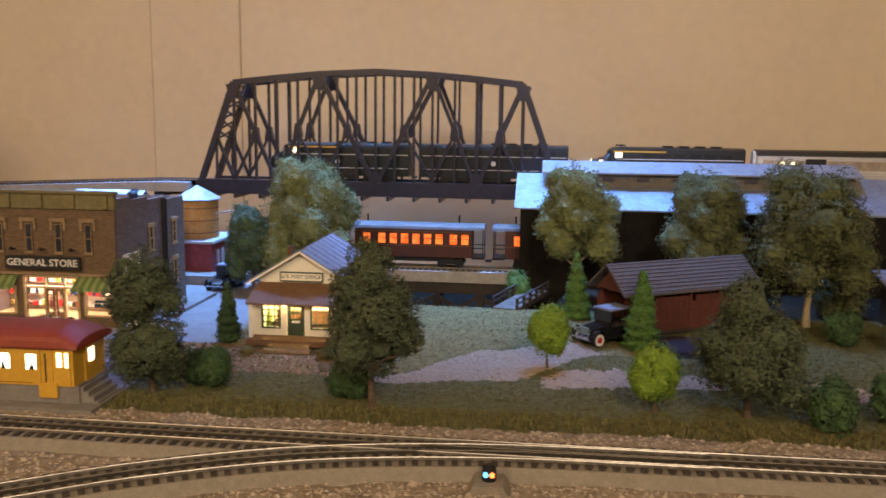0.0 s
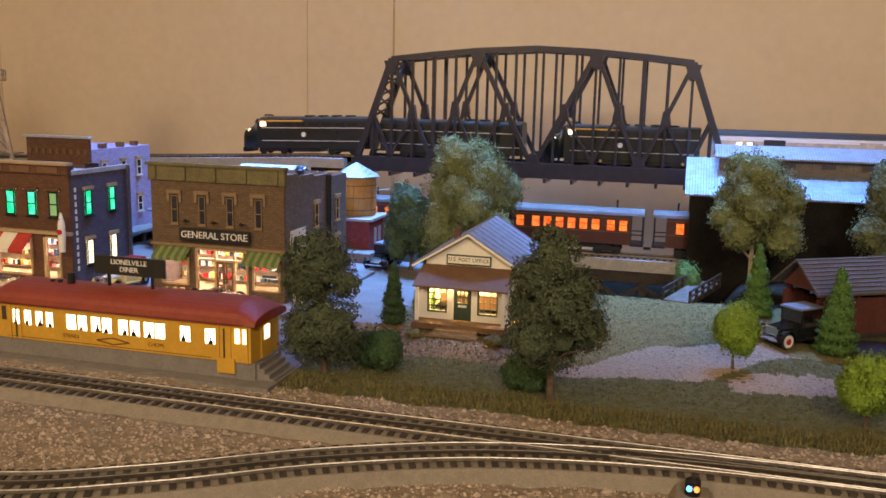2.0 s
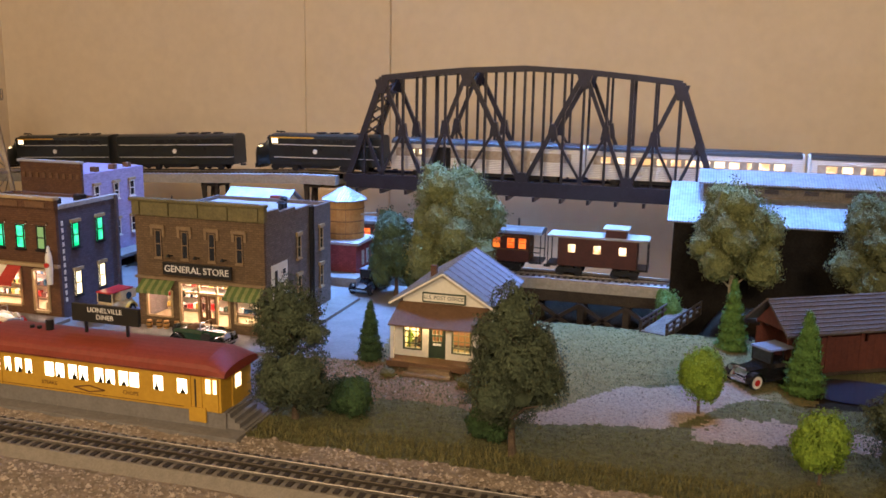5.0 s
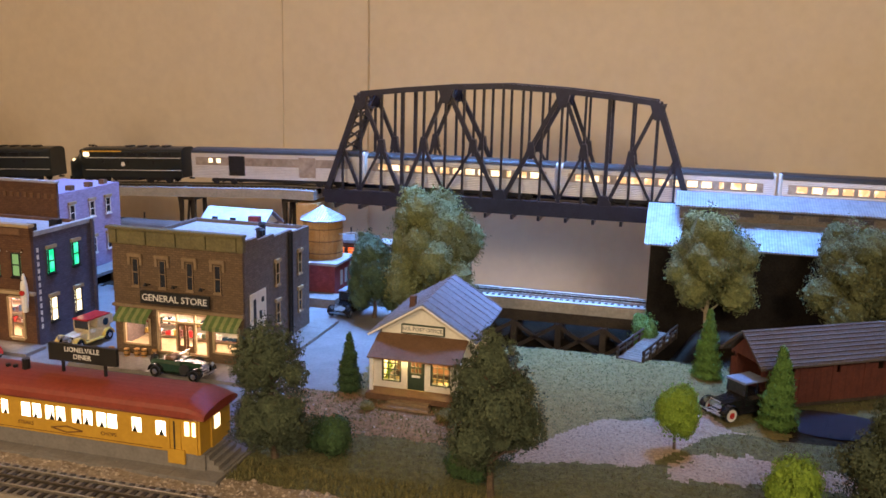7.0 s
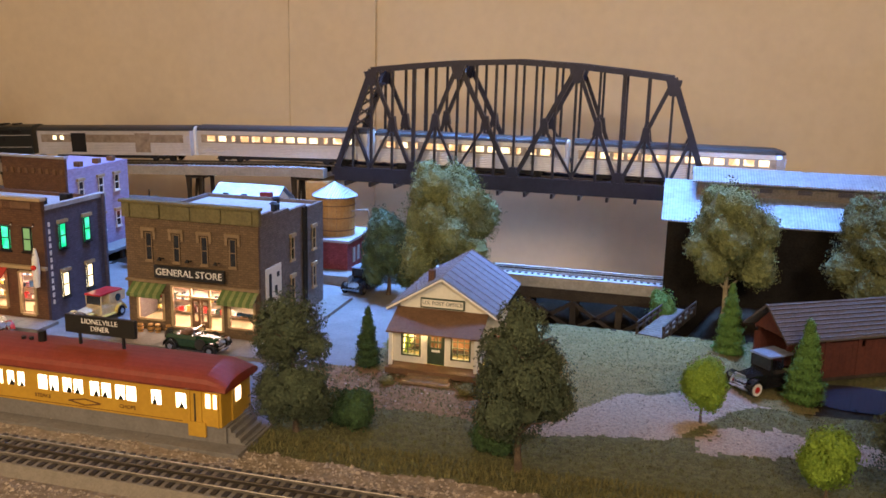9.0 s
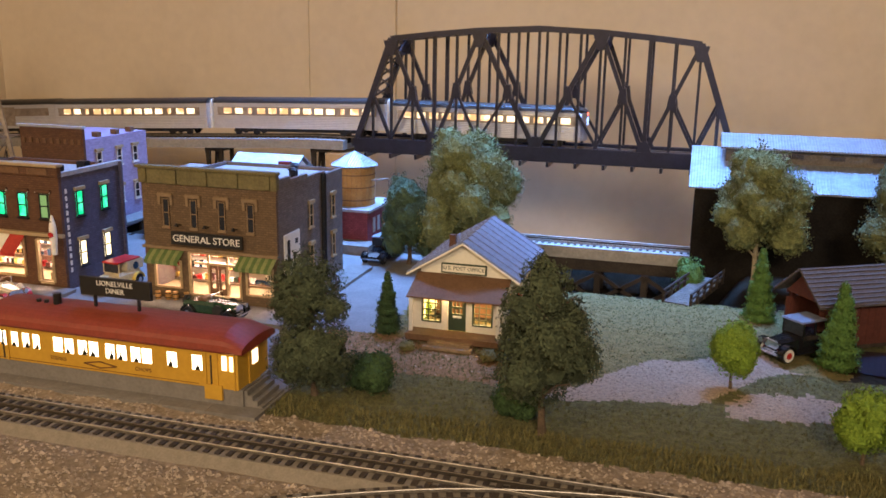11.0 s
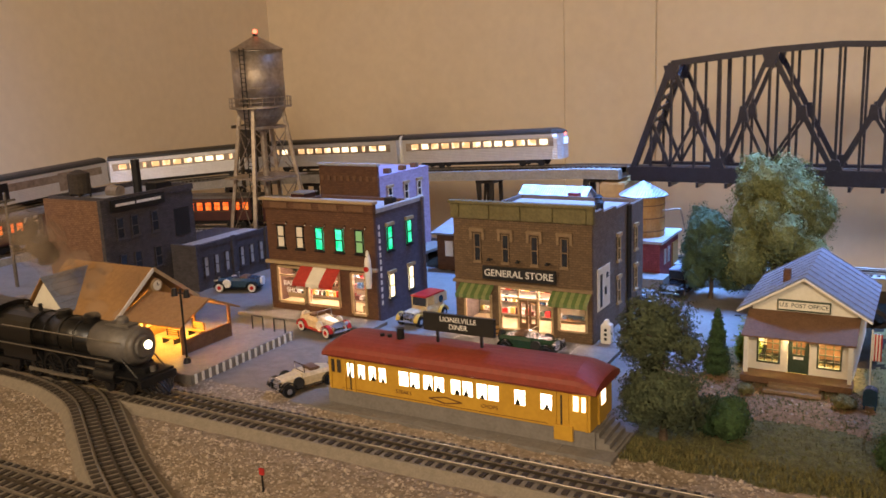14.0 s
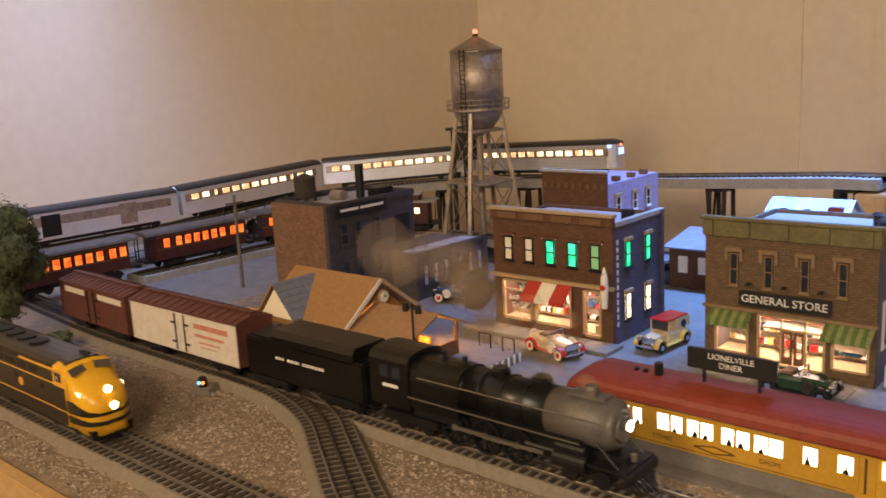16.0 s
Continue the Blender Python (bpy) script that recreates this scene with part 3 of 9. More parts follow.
def turn_path(s, xs, radius, y0):
    """Place s metres along a line that runs to -x at y0 and, left of xs, bends to run to -y."""
    if s < -xs:
        return Vector((-s, y0, 0))
    a = (s + xs) / radius
    if a < math.pi / 2:
        return Vector((xs - radius * math.sin(a), y0 - radius * (1 - math.cos(a)), 0))
    return Vector((xs - radius, y0 - radius - (s + xs - radius * math.pi / 2), 0))


def upper(s):
    p = turn_path(s, -1.82, 0.52, UP_Y)
    p.z = UP_Z - 0.044 * max(0.0, s - 0.95) if s < 2.9 else UP_Z - 0.044 * 1.95
    return p


def lower(s):
    p = turn_path(s, -1.75, 0.40, LOW_Y)
    p.z = LOW_Z
    return p


def front(s):
    return Vector((s, MAIN_Y + 0.06 * max(0.0, -1.7 - s) ** 1.3, 0.0))


def yard(s):
    return Vector((s, YARD_Y, 0.0))

# ---------- upper line ----------


def deck_run(name, label, fn, s0, s1, step, under, width=0.09):
    """Grey timber deck that carries a raised track, with its track on top."""
    pts = [fn(s0 + (s1 - s0) * i / round((s1 - s0) / step)) for i in range(round((s1 - s0) / step) + 1)]
    ob = thing(name, label, "viaduct", kind="structure")
    bm = bmesh.new()
    sweep(bm, pts, [(-width / 2, -under), (-width / 2, 0.0088), (width / 2, 0.0088), (width / 2, -under)])
    part("deck", bm, M_DECK, ob)
    return pts


UP_LEFT = deck_run("raised_deck", "grey raised deck carrying the upper track along the wall", upper, 0.86, 3.4, 0.05, 0.014, 0.11)
UP_RIGHT = deck_run("raised_deck", "grey raised deck carrying the upper track along the wall", upper, -1.9, -0.06, 0.1, 0.014, 0.11)
track("raised three-rail track", [tuple(p) for p in UP_LEFT], bed=False, ties_joined=True, n=2)
track("three-rail track across the truss bridge", [(x, UP_Y, UP_Z) for x in (-0.86, -0.6, -0.3, 0.0, 0.06)], bed=False, ties_joined=True, n=2)
track("raised three-rail track", [tuple(p) for p in UP_RIGHT], bed=False, ties_joined=True, n=2)


def trestle_bent(m, height, top_w=0.05, base_w=0.085):
    """Dark timber bent: two raking legs, cap, sill and crossed braces."""
    ob = thing("trestle_bent", "dark stained timber trestle bent under the raised deck", "trestle", m, "trestle bents of the raised deck")
    for sx in (-1, 1):
        for dy in (-0.018, 0.018):
            bm = bmesh.new()
            add_bar(bm, (dy, sx * base_w / 2, 0), (dy, sx * top_w / 2, height - 0.006), 0.008)
            part("leg", bm, M_TIMBER, ob)
    for z, w in ((height - 0.006, top_w + 0.02), (0.004, base_w + 0.012), (height * 0.5, (top_w + base_w) / 2)):
        bm = bmesh.new()
        add_box(bm, -0.024, 0.024, -w / 2, w / 2, z - 0.0045, z + 0.0045)
        part("cap", bm, M_TIMBER, ob)
    for s in (-1, 1):
        bm = bmesh.new()
        add_bar(bm, (0.025, -s * base_w / 2, 0.006), (0.025, s * top_w / 2, height - 0.01), 0.005)
        part("brace", bm, M_TIMBER, ob)
    return ob


for s in (0.93, 1.22, 1.5, 1.78, 2.05, 2.35, 2.65):
    p, q = upper(s), upper(s + 0.02)
    ang = math.degrees(math.atan2(q.y - p.y, q.x - p.x))
    base = SHELF_Z if p.y > 1.885 else 0.001
    trestle_bent(pose(p.x, p.y, base, 0, 0, ang), p.z - 0.014 - base)
for s in (-0.35, -0.75, -1.2, -1.6):
    p = upper(s)
    trestle_bent(pose(p.x, p.y, SHELF_Z), p.z - 0.014 - SHELF_Z)

# abutments of the truss bridge
for x0, x1 in ((-0.905, -0.845), (0.045, 0.10)):
    ob = thing("bridge_abutment", "tan plywood block that carries the end of the bridge", "abutment")
    box_part("block", x0, x1, 2.02, 2.16, SHELF_Z, 0.136, M_PLY, ob, bevel=0.003)


def truss_bridge():
    ob = thing("truss_bridge", "black steel through-truss railway bridge on the upper line", "bridge", pose(-0.40, 0, 0))
    L, zb, zt, zm = 0.862, 0.155, 0.404, 0.431
    X = lambda f: (f - 0.5) * L
    top = lambda f: zt + (zm - zt) * (1 - min(1.0, abs(f - 0.5) / 0.39) ** 1.6)
    tops = [0.105, 0.345, 0.655, 0.895]
    bots = [0.0, 0.225, 0.5, 0.775, 1.0]
    for y in (2.03, 2.135):
        def bar(name, p, q, w, d=0.011):
            bm = bmesh.new()
            add_bar(bm, p, q, w, d, up=(0, 1, 0))
            return part(name, bm, M_BRIDGE, ob)
        # bottom chord, deep
        box_part("bottom_chord", X(0), X(1), y - 0.008, y + 0.008, 0.142, 0.176, M_BRIDGE, ob, bevel=0.0015)
        for a, b in ((0.105, 0.225), (0.225, 0.345), (0.345, 0.5), (0.5, 0.655), (0.655, 0.775), (0.775, 0.895)):
            bar("top_chord", (X(a), y, top(a)), (X(b), y, top(b)), 0.0125, 0.014)
        bar("end_post", (X(0), y, zb), (X(0.105), y, zt), 0.0135, 0.013)
        bar("end_post", (X(1), y, zb), (X(0.895), y, zt), 0.0135, 0.013)
        seq = [(0.105, 0.225), (0.345, 0.225), (0.345, 0.5), (0.655, 0.5), (0.655, 0.775), (0.895, 0.775)]
        for i, (t, b) in enumerate(seq):
            bar("diagonal", (X(t), y, top(t)), (X(b), y, zb + 0.01), 0.0105 if i in (2, 3) else 0.0085, 0.009)
            mid = (t + b) / 2
            zmid = (top(t) + zb) / 2
            out = 2 * mid - b
            bar("sub_strut", (X(mid), y, zmid), (X((mid + t) / 2 + (t - b) * 0.3), y, zb + 0.015), 0.006, 0.006)
            # gusset at half height
            bm = bmesh.new()
            add_prism(bm, [(X(mid) - 0.011, zmid - 0.012), (X(mid) + 0.011, zmid - 0.012), (X(mid) + 0.006, zmid + 0.02), (X(mid) - 0.006, zmid + 0.02)], y - 0.0075, y + 0.0075)
            part("gusset", bm, M_BRIDGE, ob)
        for b in (0.0525, 0.9475):
            zmid = (zt + zb) / 2
            bar("sub_strut", (X(b), y, zmid), (X(0.105 if b < 0.5 else 0.895), y, zb + 0.015), 0.007, 0.007)
            bar("hanger", (X(b), y, zmid), (X(b), y, zb + 0.01), 0.005, 0.006)
        for f in (0.105, 0.165, 0.225, 0.285, 0.345, 0.395, 0.4475, 0.5, 0.5525, 0.605, 0.655, 0.715, 0.775, 0.835, 0.895):
            thick = 0.0085 if f in (0.225, 0.775) else 0.0055
            bar("hanger", (X(f), y, zb + 0.01), (X(f), y, top(f)), thick, 0.007)
        for b in bots[1:-1]:
            bm = bmesh.new()
            add_prism(bm, [(X(b) - 0.022, zb + 0.008), (X(b) + 0.022, zb + 0.008), (X(b) + 0.007, zb + 0.042), (X(b) - 0.007, zb + 0.042)], y - 0.0072, y + 0.0072)
            part("gusset", bm, M_BRIDGE, ob)
        for t in tops:
            bm = bmesh.new()
            z = top(t)
            add_prism(bm, [(X(t) - 0.017, z - 0.004), (X(t) + 0.017, z - 0.004), (X(t) + 0.008, z - 0.036), (X(t) - 0.008, z - 0.036)], y - 0.0072, y + 0.0072)
            part("gusset", bm, M_BRIDGE, ob)
    # floor beams stand out under the deck, stringers and deck plate
    for i in range(14):
        x = X((i + 0.5) / 14)
        box_part("floor_beam", x - 0.003, x + 0.003, 2.015, 2.15, 0.132, 0.143, M_BRIDGE, ob)
    box_part("deck_plate", X(0), X(1), 2.036, 2.128, 0.146, 0.1555, M_BRIDGE, ob)
    for a, b in ((2.05, 2.054), (2.11, 2.114)):
        box_part("stringer", X(0), X(1), a, b, 0.139, 0.146, M_BRIDGE, ob)
    # sway frames and top laterals
    for t in tops:
        z = top(t)
        for p, q in (((X(t), 2.03, z), (X(t), 2.135, z)), ((X(t), 2.03, z - 0.035), (X(t), 2.135, z - 0.035)), ((X(t), 2.03, z), (X(t), 2.0825, z - 0.035)), ((X(t), 2.135, z), (X(t), 2.0825, z - 0.035))):
            bm = bmesh.new()
            add_bar(bm, p, q, 0.005)
            part("sway_brace", bm, M_BRIDGE, ob)
    for a, b in ((0.105, 0.345), (0.345, 0.5), (0.5, 0.655), (0.655, 0.895)):
        for s in (0, 1):
            bm = bmesh.new()
            add_bar(bm, (X(a), 2.03 + 0.105 * s, top(a)), (X(b), 2.135 - 0.105 * s, top(b)), 0.0045)
            part("lateral_brace", bm, M_BRIDGE, ob)
    # portal lattice in the raking end frames
    for e, s in ((0.0, 1), (1.0, -1)):
        for k in range(5):
            f0, f1 = 0.45 + k * 0.1, 0.55 + k * 0.1
            P = lambda f, y: (X(e + s * 0.105 * f), y, zb + (zt - zb) * f)
            for q in ((P(f0, 2.03), P(f1, 2.135)), (P(f1, 2.03), P(f0, 2.135))):
                bm = bmesh.new()
                add_bar(bm, *q, 0.004)
                part("portal_brace", bm, M_BRIDGE, ob)
    return ob


truss_bridge()

# ---------- lower back line on its trestle ----------
LOW_PTS = [lower(-0.9 + 0.08 * i) for i in range(46)]
track("three-rail track along the back on a low trestle", [tuple(p) for p in LOW_PTS], bed=False, ties_joined=True, n=2)
trestle = thing("timber_trestle", "dark timber trestle carrying the lower back track over a creek", "trestle")
bm = bmesh.new()
sweep(bm, [lower(-0.9 + 0.08 * i) for i in range(46)], [(-0.042, -0.012), (-0.042, 0.0106), (0.042, 0.0106), (0.042, -0.012)])
part("deck", bm, M_DECK, trestle)
box_part("girder", -0.43, 0.10, LOW_Y - 0.036, LOW_Y - 0.026, -0.030, -0.0075, M_TIMBER, trestle)
box_part("girder", -0.43, 0.10, LOW_Y + 0.026, LOW_Y + 0.036, -0.030, -0.0075, M_TIMBER, trestle)
for x in (-0.40, -0.31, -0.22, -0.13, -0.04, 0.05):
    for y in (LOW_Y - 0.034, LOW_Y + 0.034):
        box_part("post", x - 0.006, x + 0.006, y - 0.006, y + 0.006, -0.09, -0.03, M_TIMBER, trestle)
    if x < 0.04:
        for a, b in ((-0.088, -0.032), (-0.032, -0.088)):
            bm = bmesh.new()
            add_bar(bm, (x, LOW_Y - 0.042, a), (x + 0.09, LOW_Y - 0.042, b), 0.007)
            part("brace", bm, M_TIMBER, trestle)

# ---------- buildings ----------


def sash_window(parent, x, z, w, h, y, pane, frame_m, rot=None, lintel=True, label=""):
    """A two-light sash with frame, sill and lintel on a wall that faces -y (rot turns it on to another face)."""
    rot = rot or Matrix()

    def piece(name, x0, x1, y0, y1, z0, z1, m, par):
        bm = bmesh.new()
        add_box(bm, x0, x1, y0, y1, z0, z1, rot)
        return part(name, bm, m, par)
    win = piece("window", x - w / 2, x + w / 2, y - 0.0012, y + 0.001, z - h / 2, z + h / 2, pane, parent)
    t = max(0.0012, w * 0.11)
    for a in (x - w / 2, x + w / 2 - t):
        piece("frame", a, a + t, y - 0.0025, y, z - h / 2, z + h / 2, frame_m, win)
    for a in (z - h / 2, z - t / 2, z + h / 2 - t):
        piece("frame", x - w / 2 + t, x + w / 2 - t, y - 0.0023, y, a, a + t, frame_m, win)
    piece("sill", x - w * 0.62, x + w * 0.62, y - 0.004, y + 0.0005, z - h / 2 - 0.003, z - h / 2, frame_m, win)
    if lintel:
        piece("lintel", x - w * 0.7, x + w * 0.7, y - 0.0045, y + 0.0005, z + h / 2 + 0.0005, z + h / 2 + 0.006, M_TRIM, win)
    return win


def walls_with_holes(bm, x0, x1, z0, z1, y0, y1, holes):
    """A wall slab that faces -y with rectangular holes (x0, x1, z0, z1)."""
    xs = sorted({x0, x1, *[h[0] for h in holes], *[h[1] for h in holes]})
    zs = sorted({z0, z1, *[h[2] for h in holes], *[h[3] for h in holes]})
    nx, nz = len(xs) - 1, len(zs) - 1
    solid = [[not any(h[0] < (xs[i] + xs[i + 1]) / 2 < h[1] and h[2] < (zs[k] + zs[k + 1]) / 2 < h[3] for h in holes) for k in range(nz)] for i in range(nx)]
    pool = {}

    def vert(i, k, y):
        if (i, k, y) not in pool:
            pool[i, k, y] = bm.verts.new((xs[i], y, zs[k]))
        return pool[i, k, y]
    for i in range(nx):
        for k in range(nz):
            if not solid[i][k]:
                continue
            c = ((i, k), (i + 1, k), (i + 1, k + 1), (i, k + 1))
            bm.faces.new([vert(*p, y0) for p in c])
            bm.faces.new([vert(*p, y1) for p in reversed(c)])
            for n, (di, dk) in enumerate(((0, -1), (1, 0), (0, 1), (-1, 0))):
                a, b = i + di, k + dk
                if 0 <= a < nx and 0 <= b < nz and solid[a][b]:
                    continue
                p, r = c[n], c[(n + 1) % 4]
                bm.faces.new((vert(*p, y0), vert(*p, y1), vert(*r, y1), vert(*r, y0)))


def awning(parent, x0, x1, y, z, drop, out, stripes, mats, name="awning"):
    """Striped sloping awning: each cloth stripe is a piece."""
    w = (x1 - x0) / stripes
    for i in range(stripes):
        bm = bmesh.new()
        a, b = x0 + i * w, x0 + (i + 1) * w
        add_prism(bm, [(y, z), (y - out, z - drop), (y - out, z - drop - 0.006), (y - out + 0.0012, z - drop - 0.006), (y - out + 0.0012, z - drop - 0.0008), (y, z - 0.0015)], a, b, axis="x")
        part(name, bm, mats[i % len(mats)], parent)


def shop_interior(parent, x0, x1, y0, y1, z0, z1, lamp, seed):
    """Lit shop room: back wall, floor, shelves with goods, a ceiling lamp."""
    rnd = random.Random(seed)
    box_part("back_wall", x0, x1, y1, y1 + 0.002, z0, z1, M_CREAM, parent)
    box_part("shop_floor", x0, x1, y0, y1, z0, z0 + 0.002, M_TRIM, parent)
    box_part("shop_ceiling", x0, x1, y0, y1, z1, z1 + 0.002, M_WHITE, parent)
    box_part("ceiling_lamp", x0 + 0.01, x1 - 0.01, y0 + 0.012, y0 + 0.02, z1 - 0.002, z1 - 0.0005, lamp, parent, "bright lamp strip")
    goods = [M_CARRED, M_CREAM, M_CARYEL, M_DKGREEN, M_WHITE, M_BOXRED, M_CARBLUE]
    for k in range(3):
        z = z0 + 0.008 + k * (z1 - z0 - 0.012) / 3
        box_part("shelf", x0 + 0.004, x1 - 0.004, y1 - 0.012, y1, z, z + 0.0015, M_BROWN, parent)
        x = x0 + 0.006
        while x < x1 - 0.01:
            w = rnd.uniform(0.003, 0.009)
            box_part("stock_item", x, x + w, y1 - 0.011, y1 - 0.003, z + 0.0015, z + rnd.uniform(0.005, 0.012), rnd.choice(goods), parent)
            x += w + rnd.uniform(0.0005, 0.003)


def general_store():
    x0, x1, y0, y1 = -0.874, -0.646, 1.246, 1.50
    ob = thing("general_store", "two-storey tan brick general store with green awnings and lit windows", "building")
    g = 0.012
    zf = 0.086
    holes = [(x0 + 0.017, x0 + 0.062, 0.022, 0.066), (x0 + 0.078, x0 + 0.165, 0.014, 0.082), (x0 + 0.176, x0 + 0.219, 0.022, 0.066)]
    bm = bmesh.new()
    walls_with_holes(bm, x0, x1, 0.0, 0.186, y0, y0 + 0.006, holes)
    part("front_wall", bm, M_STORE, ob)
    box_part("side_wall", x1 - 0.006, x1, y0 + 0.0062, y1, 0, 0.186, M_STORESIDE, ob)
    box_part("side_wall", x0, x0 + 0.006, y0 + 0.0062, y1, 0, 0.186, M_STORESIDE, ob)
    box_part("rear_wall", x0 + 0.0062, x1 - 0.0062, y1 - 0.006, y1, 0, 0.186, M_STORESIDE, ob)
    # stepped parapet of the side wall
    for a, b, z in ((y0 + 0.007, y0 + 0.05, 0.202), (y0 + 0.05, y0 + 0.11, 0.197), (y0 + 0.11, y0 + 0.18, 0.192)):
        box_part("parapet", x1 - 0.006, x1 + 0.0005, a, b, 0.186, z, M_STORESIDE, ob)
    box_part("flat_roof", x0 + 0.0064, x1 - 0.0064, y0 + 0.007, y1 - 0.0064, 0.175, 0.18, M_FLATROOF, ob)
    # green cornice with panels
    box_part("cornice", x0 - 0.003, x1 + 0.003, y0 - 0.004, y0 + 0.006, 0.1865, 0.21, M_CORNICE, ob, bevel=0.001)
    box_part("cornice_cap", x0 - 0.006, x1 + 0.005, y0 - 0.008, y0 + 0.007, 0.21, 0.2145, M_CORNICE, ob, bevel=0.001)
    for i in range(5):
        x = x0 + 0.01 + i * (x1 - x0 - 0.02) / 4
        box_part("bracket", x - 0.003, x + 0.003, y0 - 0.0075, y0 - 0.0035, 0.189, 0.209, M_CORNICE, ob)
    for i, x in enumerate((x0 + 0.042, x0 + 0.090, x0 + 0.138, x0 + 0.186)):
        sash_window(ob, x, 0.142, 0.0115, 0.044, y0, M_DARKGLASS, M_HOOD, lintel=False)
        box_part("window_hood", x - 0.013, x + 0.013, y0 - 0.005, y0, 0.1665, 0.1725, M_HOOD, ob, bevel=0.0008)
        for sx in (-1, 1):
            box_part("window_hood", x + sx * 0.0105 - 0.0022, x + sx * 0.0105 + 0.0022, y0 - 0.0035, y0, 0.154, 0.1664, M_HOOD, ob)
    box_part("string_course", x0 - 0.002, x1 + 0.002, y0 - 0.005, y0, 0.084, 0.0885, M_HOOD, ob)
    sign = box_part("sign_board", x0 + 0.053, x0 + 0.174, y0 - 0.009, y0 - 0.005, 0.0945, 0.1145, M_SIGN, ob, "black board with white letters")
    text_part("lettering", "GENERAL STORE", 0.0152, Matrix.Translation((x0 + 0.1135, y0 - 0.0095, 0.1042)) @ FRONT, M_LETTER, sign)
    for x in (x0 + 0.066, x0 + 0.114, x0 + 0.162):
        bm = bmesh.new()
        add_tube(bm, (x, y0, 0.1235), (x, y0 - 0.012, 0.1265), 0.001, seg=6)
        add_tube(bm, (x, y0 - 0.012, 0.1285), (x, y0 - 0.013, 0.1235), 0.0015, 0.004, 8)
        part("gooseneck_lamp", bm, M_BLACK, ob)
    awning(ob, x0 + 0.010, x0 + 0.069, y0 - 0.001, 0.0835, 0.014, 0.02, 9, (M_AWGREEN, M_AWPALE))
    awning(ob, x0 + 0.166, x0 + 0.227, y0 - 0.001, 0.0835, 0.014, 0.02, 10, (M_AWGREEN, M_AWPALE))
    shop_interior(ob, x0 + 0.007, x1 - 0.007, y0 + 0.006, y0 + 0.07, 0.012, 0.083, G_SHOP, 3)
    for a, b, c, d in holes:
        for p in ((a - 0.002, a + 0.0015, c, d), (b - 0.0015, b + 0.002, c, d), (a + 0.0015, b - 0.0015, c - 0.001, c + 0.002), (a + 0.0015, b - 0.0015, d - 0.002, d + 0.001)):
            box_part("shopfront_frame", p[0], p[1], y0 - 0.002, y0 + 0.002, p[2], p[3], M_TRIM, ob)
    a, b = holes[1][0], holes[1][1]
    # recessed double door, transom and side lights
    for x in (a + 0.027, a + 0.0595):
        box_part("door_post", x - 0.0015, x + 0.0015, y0 + 0.008, y0 + 0.012, 0.014, 0.081, M_TRIM, ob)
    box_part("transom_bar", a + 0.002, b - 0.002, y0 + 0.0075, y0 + 0.0115, 0.061, 0.0645, M_TRIM, ob)
    for x in (a + 0.0285, a + 0.0445):
        bm = bmesh.new()
        walls_with_holes(bm, x, x + 0.0143, 0.014, 0.061, y0 + 0.0085, y0 + 0.0105, [(x + 0.0035, x + 0.0105, 0.024, 0.057)])
        part("door_leaf", bm, M_BROWN, ob)
    for x in (x0 + 0.198,):
        box_part("window_display", x - 0.012, x + 0.012, y0 + 0.008, y0 + 0.009, 0.041, 0.045, M_CARBLUE, ob, "blue fish-shaped display")
    # drainpipes, side windows and a painted advertisement with unreadable marks
    for y in (y1 - 0.09, y1 - 0.082):
        bm = bmesh.new()
        add_tube(bm, (x1 + 0.003, y, 0.0), (x1 + 0.003, y, 0.19), 0.0028, seg=8)
        part("drainpipe", bm, M_BLACK, ob)
    rot = Matrix.Translation((x1, 0, 0)) @ Matrix.Rotation(math.pi / 2, 4, "Z")
    for y in (y0 + 0.12, y0 + 0.21):
        for z in (0.128, 0.06):
            sash_window(ob, y, z, 0.014, 0.038, 0, M_DARKGLASS, M_TRIM, rot)
    ad = box_part("painted_sign", x1 + 0.0005, x1 + 0.002, y0 + 0.02, y0 + 0.075, 0.05, 0.115, M_CREAM, ob, "faded cream wall advertisement with dark marks")
    for y, z, h in ((y0 + 0.03, 0.055, 0.05), (y0 + 0.05, 0.07, 0.012), (y0 + 0.058, 0.095, 0.008)):
        box_part("dark_mark", x1 + 0.002, x1 + 0.0028, y, y + 0.008, z, z + h, M_BLACK, ad)
    for x, y in ((x1 - 0.03, y0 + 0.12), (x1 - 0.05, y0 + 0.17), (x0 + 0.1, y0 + 0.03)):
        bm = bmesh.new()
        add_tube(bm, (x, y, 0.1805), (x, y, 0.2), 0.006, seg=10)
        add_tube(bm, (x, y, 0.2), (x, y, 0.204), 0.009, 0.004, 10)
        part("roof_vent", bm, M_BLACK, ob)


